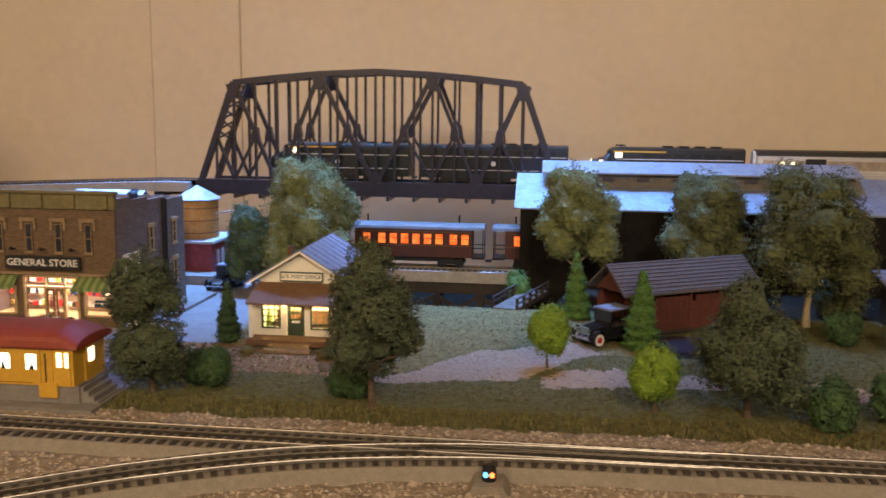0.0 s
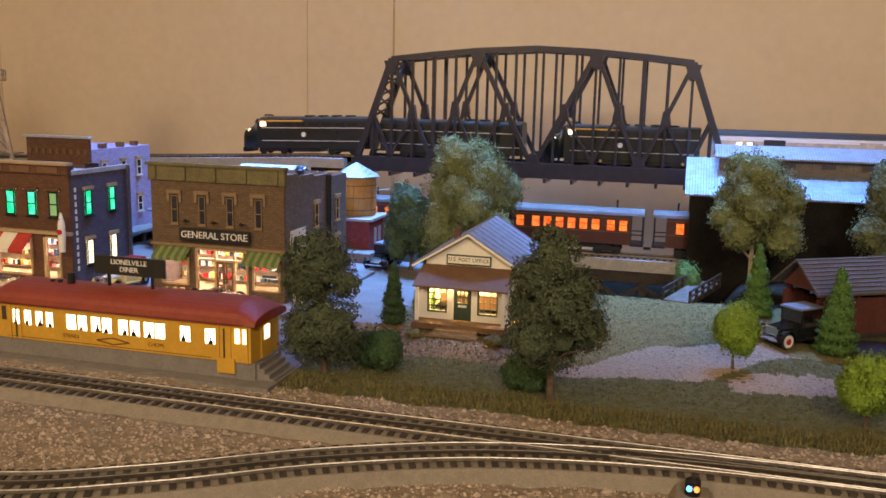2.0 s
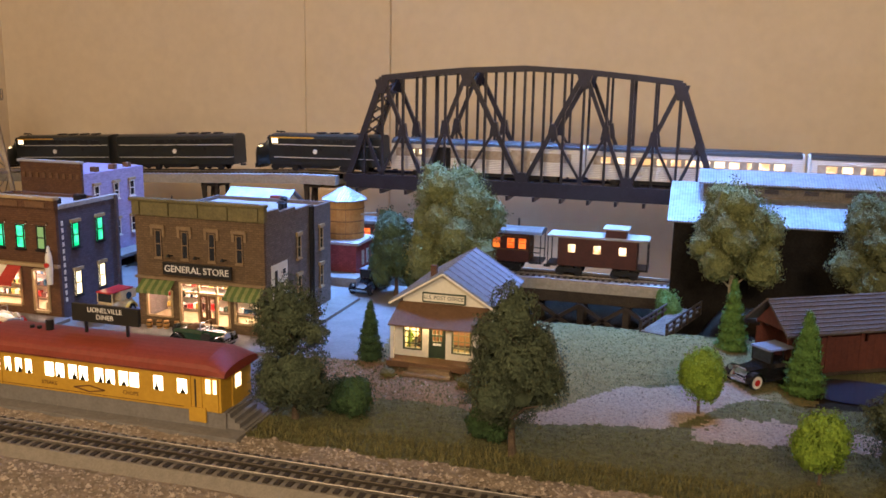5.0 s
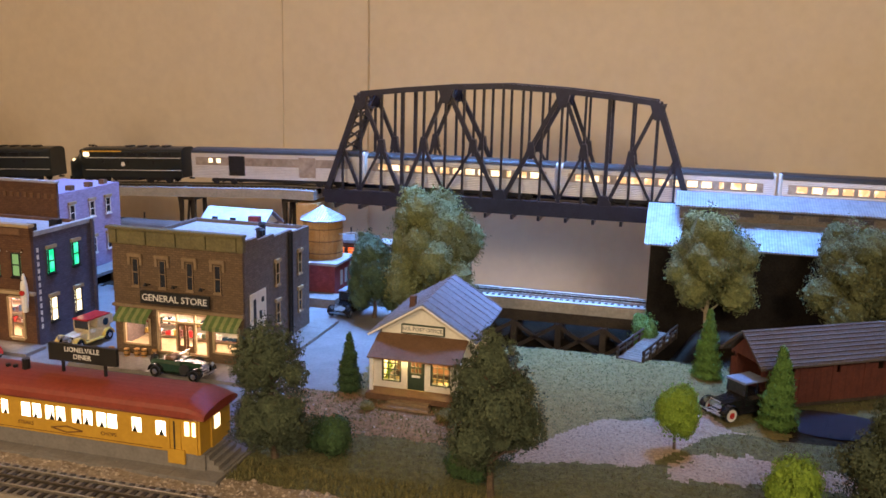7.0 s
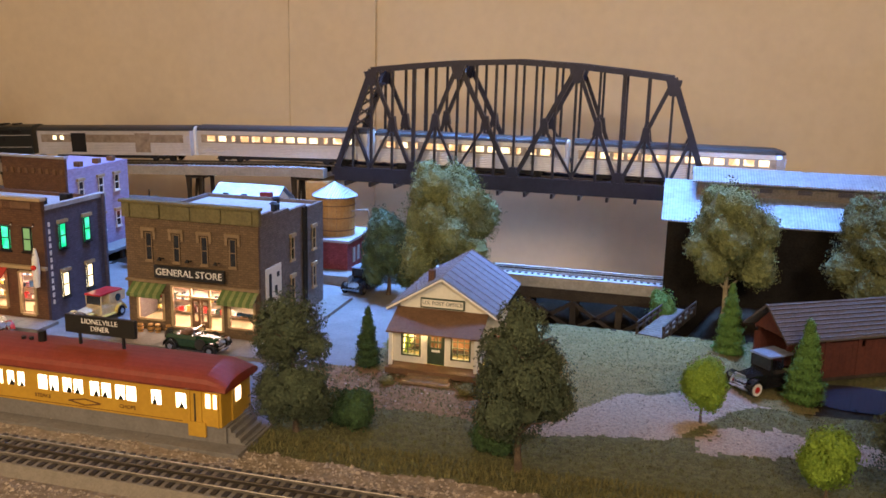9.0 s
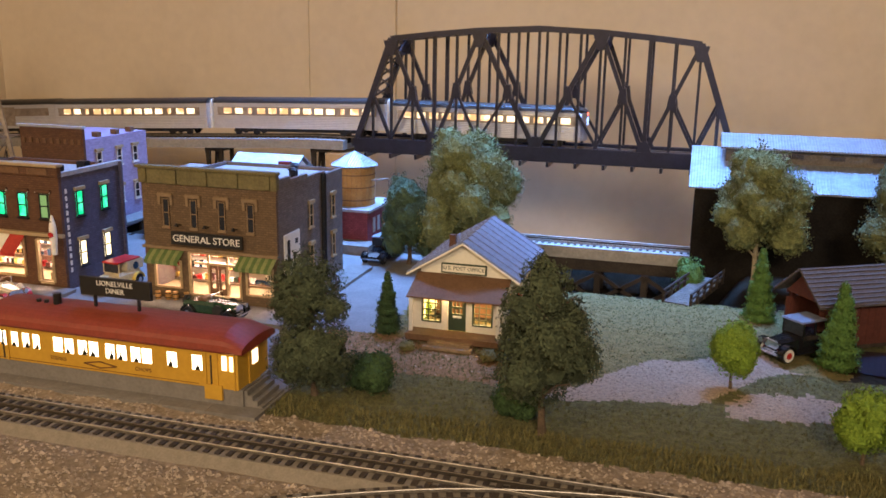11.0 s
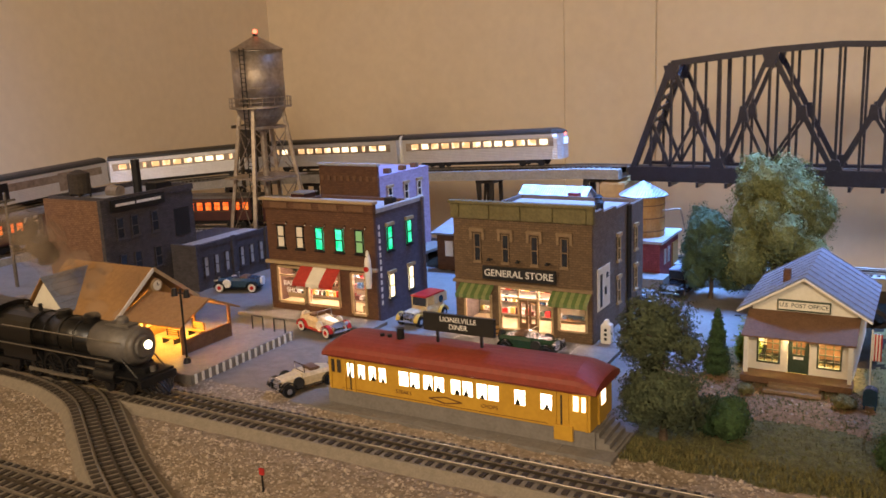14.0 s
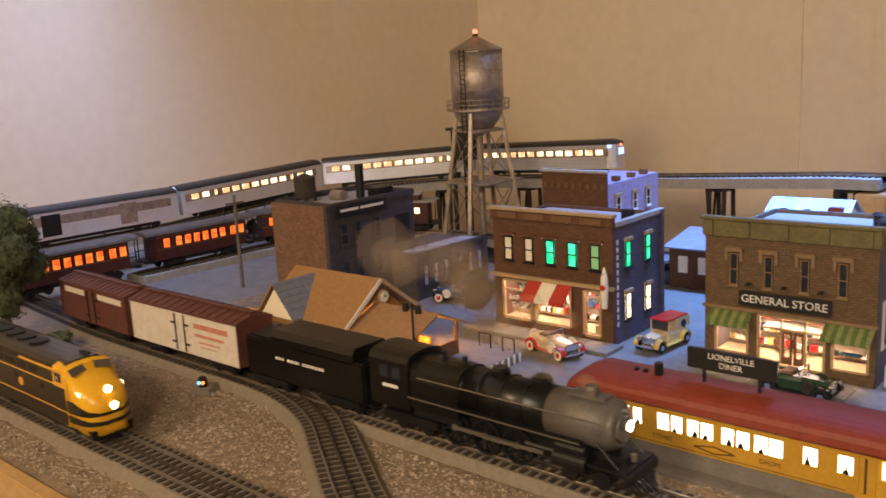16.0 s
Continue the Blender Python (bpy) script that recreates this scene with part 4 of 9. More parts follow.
def barber_building():
    x0, x1, y0, y1 = -1.246, -1.018, 1.236, 1.40
    ob = thing("barber_shop", "two-storey brown brick corner building with a barber shop and green-lit blinds", "building")
    holes = [(x0 + 0.02, x0 + 0.075, 0.02, 0.083), (x0 + 0.084, x0 + 0.15, 0.02, 0.083), (x0 + 0.178, x0 + 0.205, 0.012, 0.083)]
    bm = bmesh.new()
    walls_with_holes(bm, x0, x1, 0.0, 0.186, y0, y0 + 0.006, holes)
    part("front_wall", bm, M_BARBER, ob)
    bm = bmesh.new()
    add_box(bm, x1 - 0.006, x1, y0 + 0.0062, y1, 0, 0.186)
    part("side_wall", bm, M_BLUEBR, ob, "blue-grey brick side wall")
    box_part("side_wall", x0, x0 + 0.006, y0 + 0.0062, y1, 0, 0.186, M_BARBER, ob)
    box_part("rear_wall", x0 + 0.0062, x1 - 0.0062, y1 - 0.006, y1, 0, 0.186, M_BARBER, ob)
    box_part("flat_roof", x0 + 0.0064, x1 - 0.0064, y0 + 0.007, y1 - 0.0064, 0.176, 0.181, M_FLATROOF, ob)
    box_part("cornice", x0 - 0.003, x1 + 0.002, y0 - 0.004, y0 + 0.006, 0.1865, 0.202, M_BARBER, ob, bevel=0.001)
    box_part("cornice_cap", x0 - 0.006, x1 + 0.005, y0 - 0.009, y0 + 0.007, 0.202, 0.207, M_TRIM, ob, bevel=0.001)
    for i in range(4):
        x = x0 + 0.015 + i * 0.053
        box_part("cornice_panel", x, x + 0.038, y0 - 0.0055, y0 - 0.004, 0.189, 0.199, M_BROWN, ob)
    box_part("side_coping", x1 - 0.008, x1 + 0.002, y0 + 0.0072, y1, 0.186, 0.193, M_FLATROOF, ob)
    panes = (M_DARKGLASS, M_DARKGLASS, G_GREEN, G_GREEN, G_PALE)
    for i, pane in enumerate(panes):
        x = x0 + 0.032 + i * 0.0415
        if i < 2:
            pane = M_CREAM
        sash_window(ob, x, 0.138, 0.017, 0.04, y0, pane, M_BLACK, lintel=False)
        box_part("window_hood", x - 0.014, x + 0.014, y0 - 0.004, y0, 0.1595, 0.165, M_BARBER, ob)
        for sx in (-1, 1):
            bm = bmesh.new()
            add_ball(bm, (x + sx * 0.0135, y0 - 0.003, 0.1605), 0.0013, 6, 4)
            part("hood_stud", bm, M_LETTER, ob)
    rot = Matrix.Translation((x1, 0, 0)) @ Matrix.Rotation(math.pi / 2, 4, "Z")
    for y, in ((y0 + 0.045,), (y0 + 0.108,)):
        sash_window(ob, y, 0.138, 0.017, 0.042, 0, G_GREEN, M_BLACK, rot)
        sash_window(ob, y, 0.055, 0.017, 0.042, 0, G_WARM, M_BLACK, rot)
    box_part("string_course", x0 - 0.004, x1 + 0.004, y0 - 0.007, y0, 0.089, 0.0945, M_TRIM, ob)
    shop_interior(ob, x0 + 0.007, x1 - 0.007, y0 + 0.006, y0 + 0.06, 0.012, 0.085, G_SHOP, 7)
    for a, b, c, d in holes:
        for p in ((a - 0.003, a + 0.001, c, d), (b - 0.001, b + 0.003, c, d), (a + 0.001, b - 0.001, c - 0.003, c + 0.0015), (a + 0.001, b - 0.001, d - 0.0015, d + 0.002)):
            box_part("shopfront_frame", p[0], p[1], y0 - 0.0025, y0 + 0.0025, p[2], p[3], M_TRIM, ob)
    box_part("transom_bar", holes[0][0] + 0.001, holes[0][1] - 0.001, y0 - 0.001, y0 + 0.002, 0.066, 0.069, M_TRIM, ob)
    w = box_part("window_lettering_panel", holes[0][0] + 0.001, holes[0][1] - 0.001, y0 + 0.02, y0 + 0.021, 0.022, 0.03, M_TRIM, ob)
    text_part("lettering", "BARBER\nSHOP", 0.0125, Matrix.Translation(((holes[0][0] + holes[0][1]) / 2, y0 + 0.0035, 0.046)) @ FRONT, M_LETTER, ob, 0.0003)
    awning(ob, holes[1][0] - 0.012, holes[1][1] + 0.006, y0 - 0.003, 0.0885, 0.024, 0.026, 3, (M_BARRED, M_CREAM))
    # vertical painted lettering on the side wall, too small to read
    for k in range(12):
        box_part("painted_letter", x1, x1 + 0.0008, y0 + 0.012, y0 + 0.0165, 0.158 - k * 0.0118, 0.1655 - k * 0.0118, M_LETTER, ob)
    bm = bmesh.new()
    add_tube(bm, (x1 + 0.004, y1 - 0.012, 0.0), (x1 + 0.004, y1 - 0.012, 0.192), 0.003, seg=8)
    part("drainpipe", bm, M_BLUEBR, ob)
    pole = thing("corner_pennant", "white hanging pennant sign with a red disc on the corner", "sign")
    bm = bmesh.new()
    for z0_, z1_, a, b in ((0.064, 0.09, 0.0045, 0.0062), (0.09, 0.11, 0.0062, 0.0055), (0.11, 0.128, 0.0055, 0.0015)):
        add_tube(bm, (x1 - 0.006, y0 - 0.015, z0_), (x1 - 0.006, y0 - 0.015, z1_), a, b, 10)
    part("cone", bm, M_WHITE, pole)
    bm = bmesh.new()
    add_tube(bm, (x1 - 0.006, y0 - 0.0195, 0.097), (x1 - 0.006, y0 - 0.022, 0.097), 0.0045, seg=10)
    part("disc", bm, M_CARRED, pole)
    bm = bmesh.new()
    add_bar(bm, (x1 - 0.006, y0 - 0.006, 0.118), (x1 - 0.006, y0 - 0.02, 0.118), 0.0015)
    part("bracket", bm, M_BLACK, pole)
    for x, y, z in ((x1 - 0.05, y0 + 0.06, 0.185), (x1 - 0.09, y0 + 0.04, 0.182), (x1 - 0.03, y0 + 0.1, 0.188)):
        box_part("roof_vent", x - 0.009, x + 0.009, y - 0.007, y + 0.007, 0.1812, z + 0.01, M_BLACK, ob, bevel=0.001)


def lilac_building():
    x0, x1, y0, y1 = -1.368, -1.222, 1.56, 1.77
    ob = thing("lilac_building", "tall brick building with a brown front and lilac painted side", "building")
    box_part("side_wall", x0, x1, y0 + 0.006, y1, 0.0, 0.2, M_PURPLE, ob)
    box_part("front_wall", x0 - 0.002, x1 + 0.001, y0, y0 + 0.006, 0.0, 0.222, M_BARBER, ob)
    box_part("cornice_cap", x0 - 0.006, x1 + 0.004, y0 - 0.006, y0 + 0.008, 0.222, 0.227, M_FLATROOF, ob, bevel=0.001)
    for i in range(9):
        box_part("bracket", x0 + 0.004 + i * 0.0165, x0 + 0.011 + i * 0.0165, y0 - 0.003, y0 + 0.001, 0.19, 0.2, M_BROWN, ob)
    rot = Matrix.Translation((x1, 0, 0)) @ Matrix.Rotation(math.pi / 2, 4, "Z")
    for y in (y0 + 0.045, y0 + 0.11, y0 + 0.165):
        for z in (0.155, 0.075):
            sash_window(ob, y, z, 0.017, 0.034, 0, M_DARKGLASS, M_WHITE, rot)
    for y in (y0 + 0.06, y0 + 0.12, y0 + 0.17):
        box_part("chimney", x1 - 0.02, x1 - 0.006, y - 0.006, y + 0.006, 0.2, 0.21, M_BROWN, ob)
    dock = thing("loading_dock", "pale grey loading dock beside the lilac building", "dock")
    box_part("platform", x1 + 0.002, x1 + 0.05, y0 + 0.02, y1, 0.02, 0.026, M_CONC, dock)
    for y in (y0 + 0.03, y0 + 0.11, y1 - 0.01):
        box_part("post", x1 + 0.04, x1 + 0.047, y - 0.004, y + 0.004, 0.0, 0.02, M_TIMBER, dock)
    box_part("arched_gate", x1 + 0.03, x1 + 0.08, y0 - 0.02, y0 - 0.015, 0.0, 0.07, M_BARBER, dock)


def back_house():
    x0, x1, y0, y1 = -0.945, -0.80, 1.63, 1.72
    ob = thing("back_house", "low brown house with a pale tin roof", "building")
    box_part("wall", x0 + 0.006, x1 - 0.006, y0 + 0.006, y1 - 0.006, 0.0, 0.148, M_BARBER, ob)
    yc = (y0 + y1) / 2
    for s in (-1, 1):
        bm = bmesh.new()
        add_prism(bm, [(yc, 0.178), (yc + s * 0.052, 0.147), (yc + s * 0.052, 0.144), (yc, 0.175)], x0, x1, axis="x")
        part("roof", bm, M_TIN, ob)
    bm = bmesh.new()
    add_prism(bm, [(y0 + 0.006, 0.148), (y1 - 0.006, 0.148), (yc, 0.174)], x0 + 0.008, x1 - 0.008, axis="x")
    part("gable", bm, M_CREAM, ob)
    box_part("chimney", x1 - 0.03, x1 - 0.008, y0 - 0.006, y0 + 0.008, 0.0, 0.171, M_REDBR, ob)
    for x in (x0 + 0.03, x0 + 0.07):
        box_part("window", x, x + 0.012, y0 + 0.004, y0 + 0.0065, 0.152, 0.164, M_DARKGLASS, ob)
    ob2 = thing("tin_shed", "low shed with a pale green tin roof behind the store", "building")
    box_part("wall", -1.12, -0.97, 1.62, 1.72, 0.0, 0.075, M_BARBER, ob2)
    bm = bmesh.new()
    add_prism(bm, [(1.61, 0.076), (1.73, 0.096), (1.73, 0.099), (1.61, 0.079)], -1.13, -0.96, axis="x")
    part("roof", bm, M_TIN, ob2)
    for x in (-1.1, -1.06, -1.02):
        box_part("arched_window", x, x + 0.018, 1.617, 1.6205, 0.03, 0.062, M_CREAM, ob2)


def tank_house():
    ob = thing("red_tank_house", "small maroon brick trackside house with arched windows", "building")
    x0, x1, y0, y1 = -0.775, -0.662, 1.665, 1.80
    box_part("wall", x0, x1, y0, y1, 0.0, 0.074, M_REDBR, ob)
    box_part("flat_roof", x0 - 0.006, x1 + 0.006, y0 - 0.006, y1 + 0.006, 0.074, 0.079, M_FLATROOF, ob)
    for y in (y0 + 0.03, y0 + 0.055):
        box_part("window", x1 - 0.001, x1 + 0.0015, y, y + 0.012, 0.028, 0.058, M_FLATROOF, ob)
    box_part("boarded_bay", x1, x1 + 0.003, y0 + 0.085, y1 - 0.01, 0.01, 0.06, M_TANK, ob)
    box_part("loading_step", x0 + 0.03, x1 + 0.02, y0 - 0.05, y0 - 0.001, 0.0, 0.018, M_CONC, ob)
    tk = thing("wooden_water_tank", "round yellow-brown wooden water tank with a pale conical roof", "water tank")
    cx, cy, r = -0.712, 1.726, 0.041
    n = 28
    for i in range(n):
        a0, a1 = 2 * math.pi * i / n, 2 * math.pi * (i + 0.94) / n
        bm = bmesh.new()
        rows = [[bm.verts.new((cx + rr * math.cos(a), cy + rr * math.sin(a), z)) for a, rr in ((a0, r), (a1, r), (a1, r - 0.004), (a0, r - 0.004))] for z in (0.0795, 0.16)]
        for k in range(4):
            bm.faces.new((rows[0][k], rows[0][(k + 1) % 4], rows[1][(k + 1) % 4], rows[1][k]))
        bm.faces.new(rows[0][::-1])
        bm.faces.new(rows[1])
        part("stave", bm, M_TANK, tk)
    bm = bmesh.new()
    add_tube(bm, (cx, cy, 0.0795), (cx, cy, 0.159), r - 0.004, seg=24)
    part("core", bm, M_TIMBER, tk)
    bm = bmesh.new()
    add_tube(bm, (cx, cy, 0.159), (cx, cy, 0.186), 0.05, 0.001, 8)
    add_tube(bm, (cx, cy, 0.157), (cx, cy, 0.159), 0.05, 0.05, 8)
    part("conical_roof", bm, M_TIN, tk, "pale tin roof")
    for z in (0.09, 0.115, 0.14):
        bm = bmesh.new()
        add_tube(bm, (cx, cy, z), (cx, cy, z + 0.002), r + 0.0008, seg=28)
        part("hoop", bm, M_BROWN, tk)
    bm = bmesh.new()
    add_tube(bm, (cx + 0.04, cy - 0.01, 0.13), (cx + 0.075, cy - 0.01, 0.135), 0.0018, seg=6)
    add_tube(bm, (cx + 0.075, cy - 0.01, 0.135), (cx + 0.085, cy - 0.01, 0.09), 0.0018, seg=6)
    part("spout", bm, M_STEEL, tk)
    ot = thing("oil_tank", "dark horizontal oil tank beside the wooden water tank", "tank")
    bm = bmesh.new()
    add_tube(bm, (-0.80, 1.665, 0.1), (-0.745, 1.665, 0.1), 0.018, seg=16)
    part("barrel", bm, M_STEEL, ot, smooth=False)
    for x in (-0.79, -0.757):
        box_part("saddle", x - 0.004, x + 0.004, 1.655, 1.675, 0.0795, 0.085, M_BLACK, ot)


def post_office():
    ob = thing("post_office", "small cream clapboard post office with a porch and blue-grey gable roof", "building", pose(-0.356, 1.245, 0.002))
    W, D, zb, ze, zr = 0.064, 0.175, 0.012, 0.090, 0.133
    F = -0.036
    holes = [(-0.051, -0.022, 0.022, 0.058), (-0.013, 0.013, zb, 0.058), (0.022, 0.051, 0.022, 0.058)]
    bm = bmesh.new()
    walls_with_holes(bm, -W, W, zb, 0.066, F, F + 0.004, holes)
    part("front_wall", bm, M_CREAM, ob)
    bm = bmesh.new()
    add_box(bm, -W, W, 0, 0.004, 0.0662, ze)
    add_prism(bm, [(-W, ze), (W, ze), (0, zr - 0.004)], 0, 0.004)
    part("front_gable", bm, M_CREAM, ob)
    for q in (-1, 1):
        box_part("side_wall", q * (W - 0.002) - 0.002, q * (W - 0.002) + 0.002, F + 0.0042, 0.004, zb, 0.066, M_CREAM, ob)
        for k in range(11):
            z = zb + 0.001 + k * 0.005
            bm = bmesh.new()
            add_prism(bm, [(q * W, z), (q * (W + 0.0014), z), (q * W, z + 0.0048)], F, 0.0018)
            part("clapboard", bm, M_CREAM, ob)
    box_part("porch_lamp", -0.016, -0.010, F - 0.012, F - 0.006, 0.0585, 0.0605, G_PO, ob, "small warm porch lamp")
    # clapboards of the right and left sides
    for s in (-1, 1):
        box_part("side_wall", s * (W - 0.002) - 0.002, s * (W - 0.002) + 0.002, 0.0042, D, zb, ze, M_CREAM, ob)
        for k in range(14):
            z = zb + 0.001 + k * 0.005
            bm = bmesh.new()
            add_prism(bm, [(s * W, z), (s * (W + 0.0014), z), (s * W, z + 0.0048)], 0.002, D)
            part("clapboard", bm, M_CREAM, ob)
    bm = bmesh.new()
    add_box(bm, -W, W, D - 0.004, D, zb, ze)
    add_prism(bm, [(-W, ze), (W, ze), (0, zr - 0.004)], D - 0.004, D)
    part("rear_wall", bm, M_CREAM, ob)
    box_part("ceiling_lamp", -0.05, 0.05, 0.01, 0.04, 0.074, 0.076, G_PO, ob, "warm ceiling lamp")
    box_part("inner_wall", -W + 0.003, W - 0.003, 0.07, 0.072, zb, 0.078, M_CREAM, ob)
    box_part("inner_ceiling", -W + 0.003, W - 0.003, 0.005, D - 0.005, 0.0765, 0.078, M_WHITE, ob)
    box_part("inner_counter", -0.05, 0.045, 0.035, 0.045, zb, 0.032, M_BROWN, ob)
    # roof planes with raised seams
    for s in (-1, 1):
        bm = bmesh.new()
        add_prism(bm, [(0, zr), (s * 0.082, 0.0835), (s * 0.082, 0.081), (0, zr - 0.003)], -0.012, D + 0.01)
        roof = part("roof", bm, M_SLATE, ob, "blue-grey standing-seam roof plane")
        for k in range(9):
            y = -0.010 + k * 0.0243
            bm = bmesh.new()
            add_bar(bm, (0, y, zr + 0.0008), (s * 0.082, y, 0.0843), 0.0014, 0.0016)
            part("seam", bm, M_SLATE, roof)
        for k in range(1, 6):
            f = k / 6
            bm = bmesh.new()
            add_bar(bm, (s * 0.082 * f, -0.012, zr + (0.0835 - zr) * f), (s * 0.082 * f, D + 0.01, zr + (0.0835 - zr) * f), 0.0012, 0.0012)
            part("seam", bm, M_SLATE, roof)
        bm = bmesh.new()
        add_bar(bm, (0, -0.0125, zr - 0.002), (s * 0.082, -0.0125, 0.081), 0.0015, 0.0026)
        part("bargeboard", bm, M_CREAM, ob)
    box_part("chimney", -0.031, -0.022, 0.03, 0.038, 0.105, 0.133, M_BARBER, ob)
    sg = box_part("sign_board", -0.031, 0.031, -0.004, -0.0005, 0.0875, 0.0985, M_CREAM, ob, "cream name board with dark frame")
    for a in ((-0.0325, 0.0325, 0.0985, 0.1), (-0.0325, 0.0325, 0.086, 0.0875), (-0.0325, -0.031, 0.0875, 0.0985), (0.031, 0.0325, 0.0875, 0.0985)):
        box_part("frame", a[0], a[1], -0.0048, 0, a[2], a[3], M_DKGREEN, sg)
    text_part("lettering", "U.S. POST OFFICE", 0.0077, Matrix.Translation((0, -0.0042, 0.0932)) @ FRONT, M_DKGREEN, sg, 0.0003)
    # porch
    box_part("porch_floor", -0.066, 0.066, -0.066, F - 0.0002, 0.004, zb, M_BROWN, ob)
    box_part("step", -0.03, 0.03, -0.078, -0.0662, 0.002, 0.0075, M_HOOD, ob)
    box_part("step", -0.034, 0.034, -0.088, -0.0782, 0.0, 0.004, M_HOOD, ob)
    bm = bmesh.new()
    add_prism(bm, [(0.0, 0.0835), (-0.056, 0.0625), (-0.056, 0.0605), (0.0, 0.081)], -0.068, 0.068, axis="x")
    part("porch_roof", bm, M_BROWN, ob, "brown shingled porch roof")
    for x in (-0.062, 0.062):
        box_part("porch_post", x - 0.0025, x + 0.0025, -0.054, -0.050, zb, 0.0625, M_WHITE, ob)
    for a, b, c, d in (holes[0], holes[2]):
        for p in ((a, a + 0.002, c, d), (b - 0.002, b, c, d), (a + 0.002, b - 0.002, c, c + 0.002), (a + 0.002, b - 0.002, d - 0.002, d)):
            box_part("window_frame", p[0], p[1], F - 0.0015, F + 0.0045, p[2], p[3], M_DKGREEN, ob)
        for k in (1, 2):
            x = a + (b - a) * k / 3
            box_part("glazing_bar", x - 0.0006, x + 0.0006, F, F + 0.0015, c + 0.002, d - 0.002, M_DKGREEN, ob)
        for k in (1, 2, 3):
            z = c + (d - c) * k / 4
            box_part("glazing_bar", a + 0.002, b - 0.002, F + 0.0002, F + 0.0013, z - 0.0006, z + 0.0007, M_DKGREEN, ob)
    bm = bmesh.new()
    walls_with_holes(bm, -0.0125, 0.0125, zb, 0.058, F + 0.001, F + 0.003, [(-0.0075 + i * 0.0055, -0.0035 + i * 0.0055, z, z + 0.007) for i in range(3) for z in (0.037, 0.047)])
    part("door", bm, M_DKGREEN, ob)
    box_part("door_notice", -0.006, 0.006, F, F + 0.001, 0.031, 0.034, M_LETTER, ob)
    # corner flag
    fl = thing("flag", "small red and white striped flag on a short pole", "flag", pose(-0.272, 1.2, 0.0))
    bm = bmesh.new()
    add_tube(bm, (0, 0, 0.002), (0, 0, 0.085), 0.001, seg=6)
    part("pole", bm, M_WHITE, fl)
    for k in range(6):
        box_part("stripe", 0.0012 + k * 0.0017, 0.0012 + (k + 1) * 0.0017, -0.0006, 0.0006, 0.046, 0.08, M_CARRED if k % 2 else M_WHITE, fl)
    mb = thing("mailbox", "blue street mailbox with a rounded top", "mailbox", pose(-0.268, 1.155, 0.001))
    bm = bmesh.new()
    add_prism(bm, [(-0.008, 0.005), (0.008, 0.005), (0.008, 0.02)] + [(0.008 * math.cos(a), 0.02 + 0.007 * math.sin(a)) for a in (0.4, 0.9, 1.57, 2.2, 2.7)] + [(-0.008, 0.02)], -0.007, 0.007)
    part("body", bm, M_CARBLUE, mb)
    for sx in (-1, 1):
        for sy in (-1, 1):
            box_part("leg", sx * 0.006 - 0.001, sx * 0.006 + 0.001, sy * 0.005 - 0.001, sy * 0.005 + 0.001, 0, 0.005, M_CARBLUE, mb)


